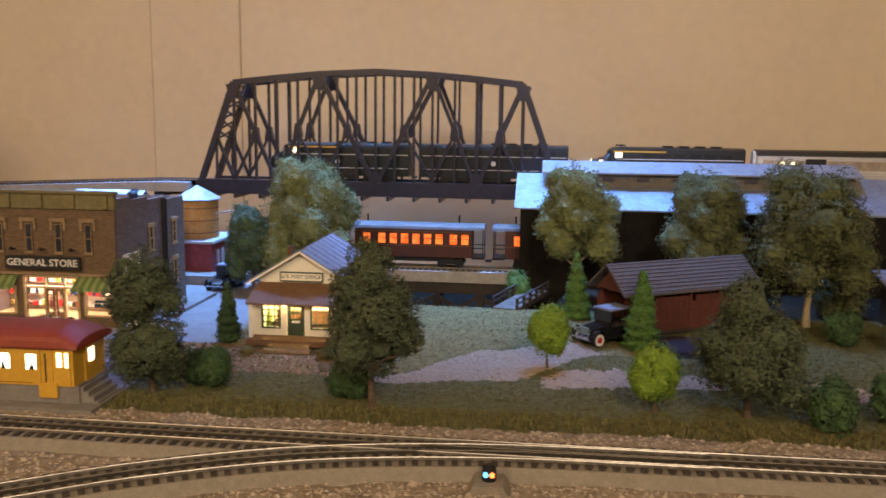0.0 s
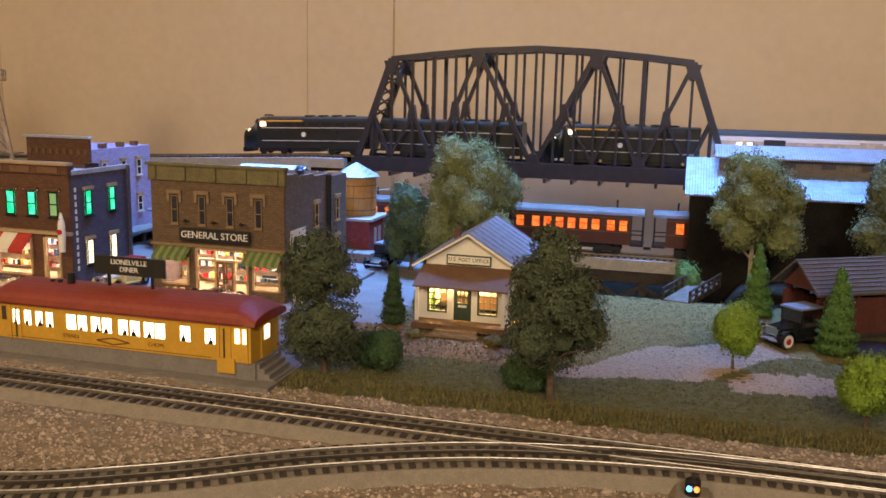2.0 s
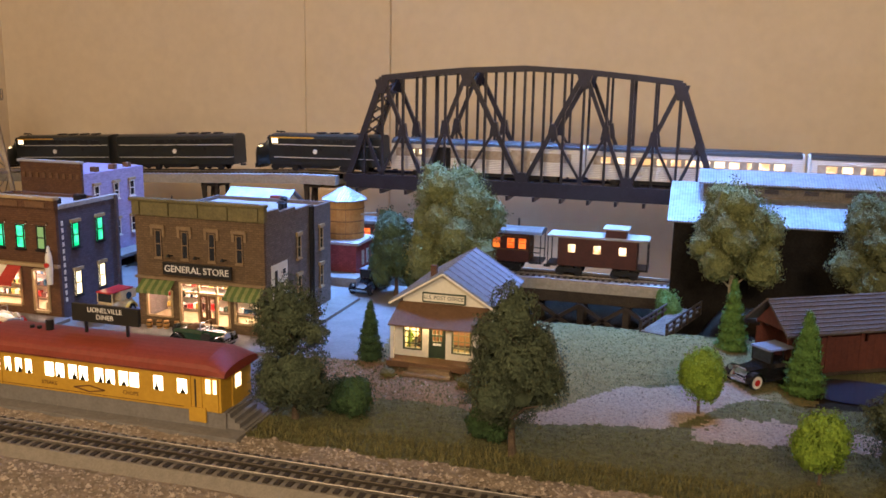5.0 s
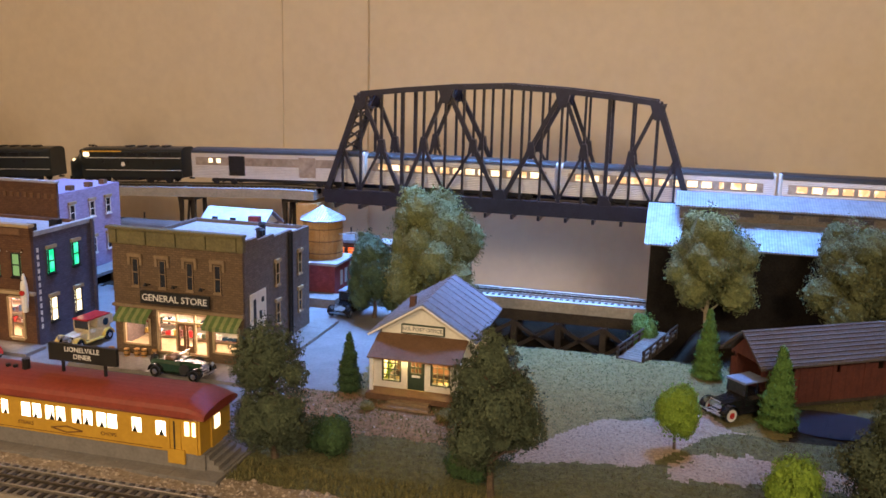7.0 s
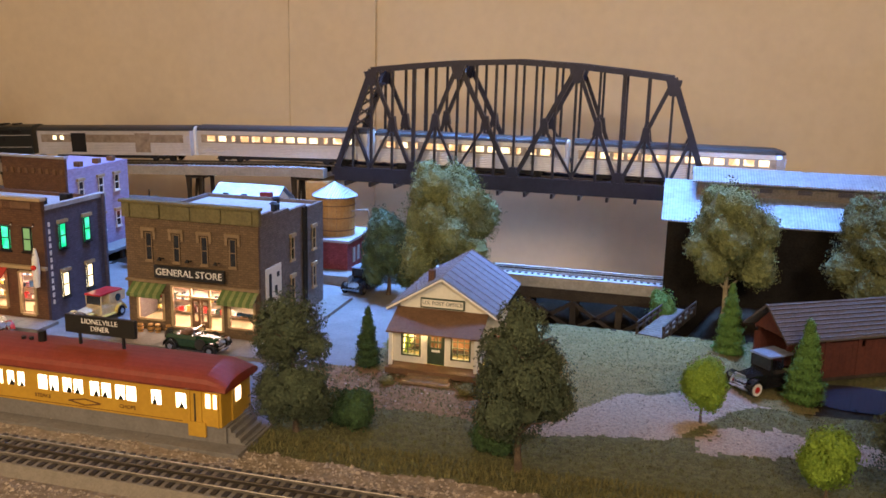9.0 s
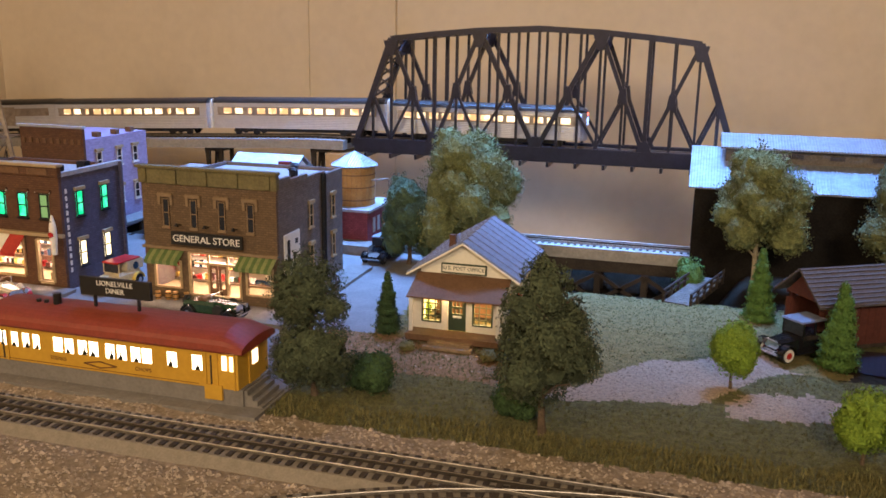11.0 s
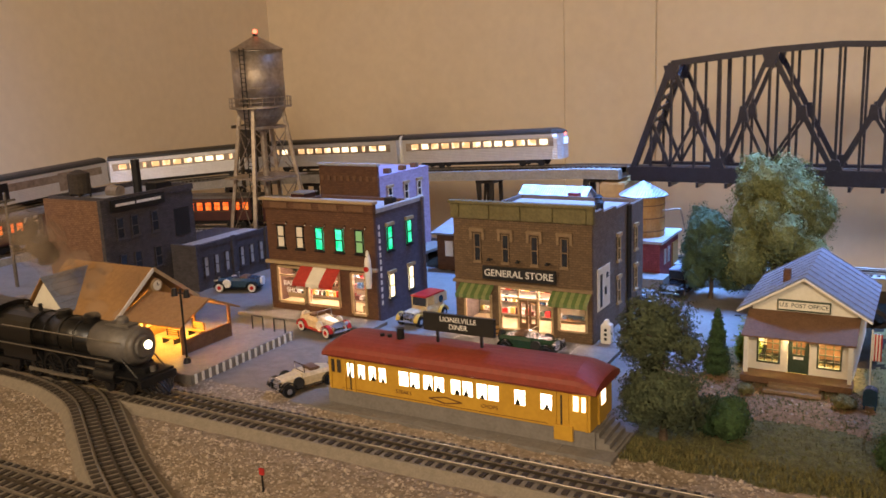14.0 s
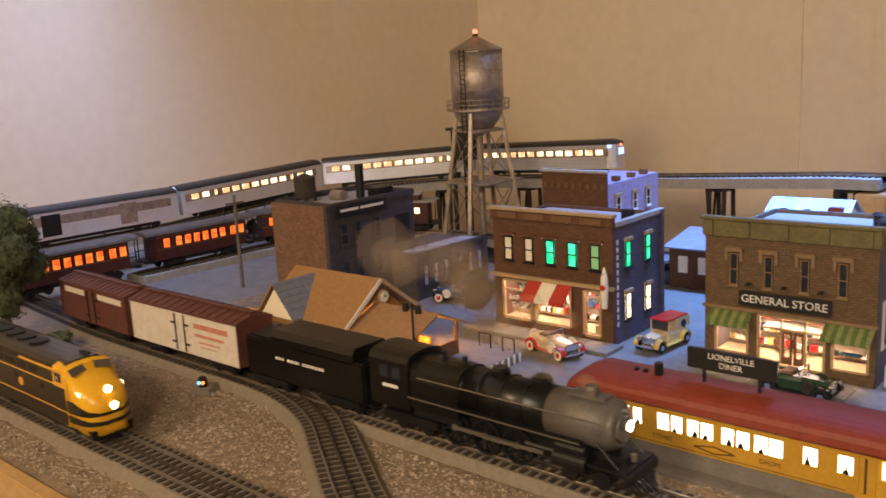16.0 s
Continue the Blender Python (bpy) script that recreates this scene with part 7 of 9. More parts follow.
def factory():
    x0, x1, y0, y1, zt = -1.70, -1.545, 1.13, 1.36, 0.205
    ob = thing("factory", "dark brick factory with a rust-brown end wall and roof tank", "building")
    box_part("main_block", x0, x1, y0 + 0.006, y1, 0.0, zt - 0.012, M_DKBRICK, ob)
    box_part("end_wall", x0 - 0.002, x1 - 0.006, y0, y0 + 0.0058, 0.0, zt - 0.004, M_RUST, ob, "rust-brown brick end wall")
    box_part("pilaster", x1 - 0.006, x1 + 0.003, y0 - 0.001, y0 + 0.012, 0.0, zt - 0.002, M_DKBRICK, ob)
    for a, b, c, d in ((x0 - 0.003, x1 + 0.003, y0 + 0.012, y0 + 0.018), (x0 - 0.003, x1 + 0.003, y1 - 0.006, y1 + 0.001), (x1 - 0.004, x1 + 0.003, y0 + 0.0182, y1 - 0.0062), (x0 - 0.003, x0 + 0.004, y0 + 0.0182, y1 - 0.0062)):
        box_part("parapet", a, b, c, d, zt - 0.0118, zt, M_DKBRICK, ob)
    box_part("flat_roof", x0 + 0.0045, x1 - 0.0045, y0 + 0.0185, y1 - 0.0065, zt - 0.0118, zt - 0.009, M_FLATROOF, ob)
    rot = Matrix.Translation((x1, 0, 0)) @ Matrix.Rotation(math.pi / 2, 4, "Z")
    for y in (y0 + 0.04, y0 + 0.075, y0 + 0.125):
        for z in (0.145, 0.075):
            sash_window(ob, y, z, 0.018, 0.04, 0, M_DARKGLASS, M_DKBRICK, rot, lintel=False)
    # roof-edge sign with unreadable writing
    sg = box_part("sign_board", x1 + 0.003, x1 + 0.006, y0 + 0.02, y0 + 0.15, 0.178, 0.2, M_SIGN, ob, "black board with worn pale writing")
    for k, (a, b) in enumerate(((0.03, 0.075), (0.08, 0.14))):
        box_part("lettering_bar", x1 + 0.006, x1 + 0.0068, y0 + a, y0 + b, 0.187, 0.192, M_LETTER, sg)
    box_part("dark_bay", x1 - 0.001, x1 + 0.0015, y1 - 0.055, y1 - 0.015, 0.105, 0.16, M_SIGN, ob)
    # stack, tank on legs, roof hatches
    bm = bmesh.new()
    add_tube(bm, (-1.6, 1.27, zt - 0.01), (-1.6, 1.27, 0.262), 0.0085, seg=14)
    part("stack", bm, M_BLACK, ob)
    bm = bmesh.new()
    add_tube(bm, (-1.67, 1.19, 0.205), (-1.67, 1.19, 0.243), 0.021, seg=16)
    add_tube(bm, (-1.67, 1.19, 0.243), (-1.67, 1.19, 0.25), 0.021, 0.004, 16)
    tk = part("roof_tank", bm, M_TIMBER, ob)
    for dx in (-0.013, 0.013):
        for dy in (-0.013, 0.013):
            box_part("leg", -1.67 + dx - 0.0015, -1.67 + dx + 0.0015, 1.19 + dy - 0.0015, 1.19 + dy + 0.0015, zt - 0.01, 0.2055, M_TIMBER, tk)
    bm = bmesh.new()
    add_tube(bm, (-1.64, 1.235, 0.203), (-1.61, 1.235, 0.203), 0.012, seg=12)
    part("roof_duct", bm, M_STEEL, ob)
    box_part("roof_hatch", -1.60, -1.57, 1.29, 1.33, zt - 0.009, 0.213, M_BLACK, ob)
    # lower annex with a row of windows
    ax0, ax1, ay0, ay1, az = -1.62, -1.475, 1.285, 1.50, 0.092
    an = thing("factory_annex", "low dark brick annex with blue-lit sash windows", "building")
    box_part("block", x1 + 0.004, ax1, ay0, ay1, 0.0, az - 0.008, M_DKBRICK, an)
    box_part("rear_block", ax0, x1 + 0.0035, y1 + 0.002, ay1, 0.0, az - 0.008, M_DKBRICK, an)
    for a, b, c, d in ((ax1 - 0.006, ax1 + 0.002, ay0 - 0.001, ay1 + 0.001), (x1 + 0.004, ax1 - 0.0062, ay0 - 0.001, ay0 + 0.006)):
        box_part("parapet", a, b, c, d, az - 0.0078, az, M_DKBRICK, an)
    box_part("flat_roof", x1 + 0.005, ax1 - 0.0065, ay0 + 0.0065, ay1, az - 0.0078, az - 0.006, M_FLATROOF, an)
    rot = Matrix.Translation((ax1, 0, 0)) @ Matrix.Rotation(math.pi / 2, 4, "Z")
    for y in (ay0 + 0.025, ay0 + 0.055, ay0 + 0.085, ay0 + 0.13, ay0 + 0.16, ay0 + 0.19):
        sash_window(an, y, 0.046, 0.013, 0.04, 0, M_FLATROOF, M_DKBRICK, rot, lintel=False)
    for y in (ay0 + 0.002, ay0 + 0.105, ay1 - 0.006):
        box_part("pilaster", ax1, ax1 + 0.004, y - 0.005, y + 0.005, 0.0, az + 0.003, M_DKBRICK, an)


def station():
    ob = thing("railway_station", "small amber-lit station with a terracotta roof, clock and canopy", "building")
    pl = thing("station_platform", "pale concrete station platform with a picket edge", "platform")
    px0, px1, py0, py1, pz = -1.52, -1.098, 0.885, 1.108, 0.014
    box_part("slab", px0, px1, py0, py1, 0.0, pz, M_CONC, pl, bevel=0.001)
    for k in range(16):
        y = py0 + 0.006 + k * 0.0138
        box_part("edge_post", px1, px1 + 0.0015, y, y + 0.004, 0.0, pz, M_WHITE, pl)
    for x in (-1.17, -1.125):
        bm = bmesh.new()
        add_tube(bm, (x, 1.095, pz), (x, 1.095, pz + 0.022), 0.0012, seg=6)
        add_tube(bm, (x, 1.095, pz + 0.022), (x + 0.022, 1.095, pz + 0.022), 0.0012, seg=6)
        add_tube(bm, (x + 0.022, 1.095, pz + 0.022), (x + 0.022, 1.095, pz), 0.0012, seg=6)
        part("handrail", bm, M_BLACK, pl)
    x0, x1, y0, y1 = -1.475, -1.298, 0.945, 1.068
    holes = [(x0 + 0.02, x0 + 0.05, 0.03, 0.058), (x0 + 0.08, x0 + 0.105, pz, 0.058), (x0 + 0.125, x0 + 0.158, 0.03, 0.058)]
    bm = bmesh.new()
    walls_with_holes(bm, x0, x1, pz, 0.066, y0, y0 + 0.004, holes)
    part("front_wall", bm, M_CREAM, ob)
    bm = bmesh.new()
    yc = (y0 + y1) / 2
    side = [(y0 + 0.0042, pz), (y1, pz), (y1, 0.064), (yc, 0.12), (y0 + 0.0042, 0.064)]
    for a, b, c, d in ((y0 + 0.0042, y0 + 0.02, pz, 0.064), (y0 + 0.06, y1, pz, 0.064), (y0 + 0.02, y0 + 0.06, pz, 0.03), (y0 + 0.02, y0 + 0.06, 0.058, 0.064)):
        add_box(bm, x1 - 0.004, x1, a, b, c, d)
    add_prism(bm, [(y0, 0.0642), (y1, 0.0642), (yc, 0.118)], x1 - 0.004, x1, axis="x")
    part("gable_wall", bm, M_TERRA, ob)
    box_part("rear_wall", x0, x1 - 0.0042, y1 - 0.004, y1, pz, 0.066, M_CREAM, ob)
    box_part("west_wall", x0, x0 + 0.004, y0 + 0.0042, y1 - 0.0042, pz, 0.066, M_CREAM, ob)
    box_part("room_lamp", x0 + 0.02, x1 - 0.02, yc - 0.012, yc + 0.012, 0.061, 0.0625, G_STATION, ob, "amber ceiling lamp")
    box_part("ceiling", x0 + 0.004, x1 - 0.004, y0 + 0.004, y1 - 0.004, 0.0626, 0.064, M_CREAM, ob)
    for a, b, c, d in holes[::2]:
        for k in (1, 2):
            box_part("glazing_bar", a + (b - a) * k / 3 - 0.0006, a + (b - a) * k / 3 + 0.0006, y0, y0 + 0.001, c, d, M_BROWN, ob)
        box_part("glazing_bar", a, b, y0, y0 + 0.001, (c + d) / 2 - 0.0006, (c + d) / 2 + 0.0006, M_BROWN, ob)
    for s, ye in ((-1, y0 - 0.028), (1, y1 + 0.028)):
        bm = bmesh.new()
        add_prism(bm, [(yc, 0.126), (ye, 0.058), (ye, 0.0555), (yc, 0.1225)], x0 - 0.012, x1 + 0.012, axis="x")
        part("roof", bm, M_TERRA, ob, "terracotta shingle roof plane")
        bm = bmesh.new()
        add_bar(bm, (x1 + 0.013, yc, 0.124), (x1 + 0.013, ye, 0.0565), 0.002, 0.006)
        part("bargeboard", bm, M_WHITE if s < 0 else M_TRIM, ob)
    # blue shingled cross gable towards the track
    gx = x0 + 0.045
    for s in (-1, 1):
        bm = bmesh.new()
        a, b, c, d = Vector((gx, y0 - 0.035, 0.118)), Vector((gx, yc, 0.118)), Vector((gx + s * 0.045, yc - 0.02, 0.066)), Vector((gx + s * 0.045, y0 - 0.035, 0.066))
        off = Vector((0, 0, 0.003))
        vs = [bm.verts.new(v) for v in (a, b, c, d, a + off, b + off, c + off, d + off)]
        for f in ((0, 1, 2, 3), (4, 7, 6, 5), (0, 4, 5, 1), (1, 5, 6, 2), (2, 6, 7, 3), (3, 7, 4, 0)):
            bm.faces.new([vs[i] for i in f])
        part("cross_roof", bm, M_SLATE if s > 0 else M_TERRA, ob)
        for k in range(6):
            f = (k + 0.5) / 6
            bm = bmesh.new()
            p, q = a.lerp(d, f) + off, b.lerp(c, f) + off
            add_bar(bm, p, q, 0.0012, 0.0012)
            part("shingle_course", bm, M_SLATE, ob)
    bm = bmesh.new()
    add_prism(bm, [(gx - 0.04, 0.066), (gx + 0.04, 0.066), (gx, 0.113)], y0 - 0.03, y0 - 0.027)
    part("cross_gable", bm, M_CREAM, ob)
    bm = bmesh.new()
    add_tube(bm, (x1 + 0.014, yc, 0.098), (x1 + 0.017, yc, 0.098), 0.0105, seg=20)
    clk = part("clock", bm, M_TRIM, ob)
    bm = bmesh.new()
    add_tube(bm, (x1 + 0.017, yc, 0.098), (x1 + 0.0178, yc, 0.098), 0.008, seg=20)
    part("dial", bm, M_CREAM, clk)
    for dz, dy in ((0.005, 0.0), (0.0, 0.0035)):
        bm = bmesh.new()
        add_bar(bm, (x1 + 0.0184, yc, 0.098), (x1 + 0.0184, yc + dy, 0.098 + dz), 0.0009)
        part("pointer", bm, M_BLACK, clk)
    # canopy on posts with benches and a lamp
    cx0, cx1, cyc = x1 + 0.004, -1.165, 1.0
    for s in (-1, 1):
        bm = bmesh.new()
        add_prism(bm, [(cyc, 0.09), (cyc + s * 0.064, 0.061), (cyc + s * 0.064, 0.0585), (cyc, 0.0868)], cx0, cx1, axis="x")
        part("canopy_roof", bm, M_TERRA, ob)
    for y in (cyc - 0.05, cyc + 0.05):
        for x in (cx0 + 0.04, cx1 - 0.012):
            box_part("canopy_post", x - 0.002, x + 0.002, y - 0.002, y + 0.002, pz, 0.066, M_BROWN, ob)
    box_part("canopy_lamp", cx0 + 0.03, cx1 - 0.04, cyc - 0.006, cyc + 0.006, 0.068, 0.07, G_STATION, ob, "amber lamp under the canopy")
    box_part("low_wall", cx1 - 0.014, cx1 - 0.011, cyc - 0.048, cyc + 0.048, pz, 0.036, M_BROWN, ob)
    for x, y in ((-1.24, 0.985), (-1.23, 1.03), (-1.275, 0.93)):
        bench = thing("bench", "small brown slatted platform bench", "bench", pose(x, y, pz + 0.0001), "platform benches")
        for k in range(3):
            box_part("seat_slat", -0.014, 0.014, -0.005 + k * 0.0036, -0.0025 + k * 0.0036, 0.008, 0.0092, M_TANK, bench)
            box_part("back_slat", -0.014, 0.014, 0.006, 0.0075, 0.011 + k * 0.0035, 0.0132 + k * 0.0035, M_TANK, bench)
        for s in (-1, 1):
            box_part("leg", s * 0.012 - 0.0008, s * 0.012 + 0.0008, -0.005, 0.0075, 0.0, 0.008, M_BLACK, bench)
            box_part("arm", s * 0.012 - 0.0008, s * 0.012 + 0.0008, 0.005, 0.0062, 0.008, 0.021, M_BLACK, bench)
    lamp = thing("platform_lamp", "black cast-iron platform lamp post with a base", "lamp post", pose(-1.145, 0.925, pz))
    bm = bmesh.new()
    add_tube(bm, (0, 0, 0), (0, 0, 0.008), 0.006, 0.004, 10)
    add_tube(bm, (0, 0, 0.008), (0, 0, 0.11), 0.0016, seg=8)
    part("post", bm, M_BLACK, lamp)
    bm = bmesh.new()
    add_tube(bm, (-0.012, 0, 0.104), (0.012, 0, 0.104), 0.0012, seg=6)
    part("crossarm", bm, M_BLACK, lamp)
    for s in (-1, 1):
        bm = bmesh.new()
        add_tube(bm, (s * 0.012, 0, 0.099), (s * 0.012, 0, 0.11), 0.005, 0.0035, 10)
        part("lantern", bm, M_BLACK, lamp)


def water_tower():
    cx, cy = -1.715, 1.79
    ob = thing("water_tower", "tall riveted steel water tower on four braced legs", "water tower", pose(cx, cy, 0.0))
    z0, z1 = 0.335, 0.475
    r = 0.0635
    n = 24
    bm = bmesh.new()
    add_tube(bm, (0, 0, z0), (0, 0, z1), r, r, n)
    tk = part("tank", bm, M_STEEL, ob, "galvanised steel drum")
    for p in tk.data.polygons:
        p.use_smooth = len(p.vertices) == 4
    for z in (z0 + 0.003, z0 + 0.048, z0 + 0.093, z1 - 0.002):
        bm = bmesh.new()
        add_tube(bm, (0, 0, z - 0.0008), (0, 0, z + 0.0008), r + 0.0012, seg=n)
        part("band", bm, M_STEEL, tk)
    bm = bmesh.new()
    add_tube(bm, (0, 0, z1), (0, 0, z1 + 0.034), r + 0.005, 0.006, n)
    part("conical_roof", bm, M_STEEL, ob)
    bm = bmesh.new()
    prev = None
    for rr, z in ((r, z0), (r * 0.86, z0 - 0.022), (r * 0.6, z0 - 0.042), (r * 0.25, z0 - 0.056), (0.012, z0 - 0.062)):
        if prev:
            add_tube(bm, (0, 0, prev[1]), (0, 0, z), prev[0], rr, n, cap=False)
        prev = (rr, z)
    part("bowl", bm, M_STEEL, ob)
    bm = bmesh.new()
    add_tube(bm, (0, 0, z0 - 0.062), (0, 0, 0.0), 0.008, seg=12)
    part("riser_pipe", bm, M_STEEL, ob)
    bm = bmesh.new()
    add_tube(bm, (0, 0, z1 + 0.034), (0, 0, z1 + 0.04), 0.006, seg=10)
    part("beacon_base", bm, M_BLACK, ob)
    bm = bmesh.new()
    add_ball(bm, (0, 0, z1 + 0.045), 0.006)
    part("beacon", bm, G_RED, ob, "glowing red beacon")
    # walkway and rail
    bm = bmesh.new()
    add_tube(bm, (0, 0, z0 - 0.002), (0, 0, z0 + 0.0015), r + 0.014, seg=n)
    part("walkway", bm, M_STEEL, ob)
    for k in range(16):
        a = 2 * math.pi * k / 16
        bm = bmesh.new()
        add_bar(bm, ((r + 0.013) * math.cos(a), (r + 0.013) * math.sin(a), z0), ((r + 0.013) * math.cos(a), (r + 0.013) * math.sin(a), z0 + 0.024), 0.0016)
        part("rail_post", bm, M_STEEL, ob)
    for z in (z0 + 0.013, z0 + 0.024):
        bm = bmesh.new()
        for k in range(24):
            a, b = 2 * math.pi * k / 24, 2 * math.pi * (k + 1) / 24
            add_bar(bm, ((r + 0.013) * math.cos(a), (r + 0.013) * math.sin(a), z), ((r + 0.013) * math.cos(b), (r + 0.013) * math.sin(b), z), 0.0014)
        part("handrail", bm, M_STEEL, ob)
    rt, rb = 0.056, 0.108
    legs = [(math.cos(math.radians(a)), math.sin(math.radians(a))) for a in (20, 110, 200, 290)]
    P = lambda i, z: (legs[i % 4][0] * (rb + (rt - rb) * z / z0), legs[i % 4][1] * (rb + (rt - rb) * z / z0), z)
    for i in range(4):
        bm = bmesh.new()
        add_bar(bm, P(i, 0.0), P(i, z0 - 0.003), 0.0085, 0.0085)
        part("leg", bm, M_STEEL, ob)
        for z in (0.16, 0.285):
            bm = bmesh.new()
            add_bar(bm, P(i, z), P(i + 1, z), 0.007, 0.007)
            part("girt", bm, M_STEEL, ob)
        for za, zb in ((0.005, 0.155), (0.165, 0.28)):
            for a, b in ((i, i + 1), (i + 1, i)):
                bm = bmesh.new()
                add_bar(bm, P(a, za), P(b, zb), 0.002)
                part("tie_rod", bm, M_STEEL, ob)
    bm = bmesh.new()
    add_box(bm, -0.075, 0.075, -0.075, 0.075, 0.158, 0.161)
    part("landing", bm, M_STEEL, ob)
    # ladder on the side facing the town
    lx, ly = 0.045, -0.075
    for s in (-1, 1):
        bm = bmesh.new()
        add_bar(bm, (0.012 + s * 0.007, -r - 0.006, z1 + 0.004), (0.012 + s * 0.007, -r - 0.006, 0.0), 0.0018)
        part("ladder_rail", bm, M_BLACK, ob)
    for k in range(44):
        z = 0.008 + k * 0.0108
        box_part("ladder_rung", 0.0055, 0.0185, -r - 0.0068, -r - 0.0052, z, z + 0.0016, M_BLACK, ob)
    # spout of the coal tipple that stands behind the tower
    ch = thing("coaling_chute", "dark coal chute tower beside the water tower", "coal tower")
    box_part("hopper", -1.93, -1.865, 1.93, 1.99, 0.19, 0.27, M_TIMBER, ch)
    box_part("hopper_roof", -1.94, -1.855, 1.92, 2.0, 0.2702, 0.278, M_TIMBER, ch)
    for dx in (-1.925, -1.872):
        for dy in (1.935, 1.984):
            box_part("leg", dx - 0.004, dx + 0.004, dy - 0.004, dy + 0.004, -0.087, 0.19, M_TIMBER, ch)


factory()
station()
water_tower()

for x, y, h in ((-1.885, 1.175, 0.2), (-1.13, 0.962, 0.0)):
    if h:
        ob = thing("telegraph_pole", "grey wooden telegraph pole with a crossarm", "pole", pose(x, y, 0.0))
        bm = bmesh.new()
        add_tube(bm, (0, 0, -0.002), (0, 0, h), 0.004, 0.003, 8)
        part("mast", bm, M_GREYD, ob)
        box_part("crossarm", -0.002, 0.002, -0.022, 0.022, h - 0.02, h - 0.016, M_GREYD, ob)

# ---------- pavements ----------


def slab(label, x0, x1, y0, y1, z, m=M_CONC):
    ob = thing("pavement", label, "pavement", kind="structure")
    n = max(1, round((x1 - x0) / 0.06))
    k = max(1, round((y1 - y0) / 0.06))
    dx, dy = (x1 - x0) / n, (y1 - y0) / k
    for i in range(n):
        for j in range(k):
            box_part("paving_slab", x0 + i * dx + 0.0003, x0 + (i + 1) * dx - 0.0003, y0 + j * dy + 0.0003, y0 + (j + 1) * dy - 0.0003, -0.002, z, m, ob)


slab("pale concrete pavement before the store", -0.915, -0.60, 1.175, 1.2445, 0.0055)
slab("pale concrete pavement beside the store", -0.6445, -0.60, 1.2445, 1.53, 0.0055)
slab("pale concrete pavement before the barber shop", -1.285, -1.0, 1.185, 1.2345, 0.0055)
slab("grey concrete apron under the diner", -0.93, -0.497, 0.886, 0.997, 0.0035)

# ---------- road vehicles ----------
CARW = {}


def car_wheel_mesh(r, wall):
    key = (r, wall)
    if key not in CARW:
        bm = bmesh.new()
        add_tube(bm, (0, -0.0026, 0), (0, 0.0026, 0), r, seg=18)
        tyre = finish("tyre", bm, M_RUBBER)
        bm = bmesh.new()
        add_tube(bm, (0, -0.0032, 0), (0, 0.0032, 0), r * 0.84, seg=18)
        ring = finish("whitewall", bm, M_WHITEWALL if wall else M_CARBLACK)
        bm = bmesh.new()
        add_tube(bm, (0, -0.0037, 0), (0, 0.0037, 0), r * 0.45, seg=12)
        hub = finish("rim", bm, M_CARRED if wall else M_CHROME)
        CARW[key] = (tyre, ring, hub)
    return CARW[key]


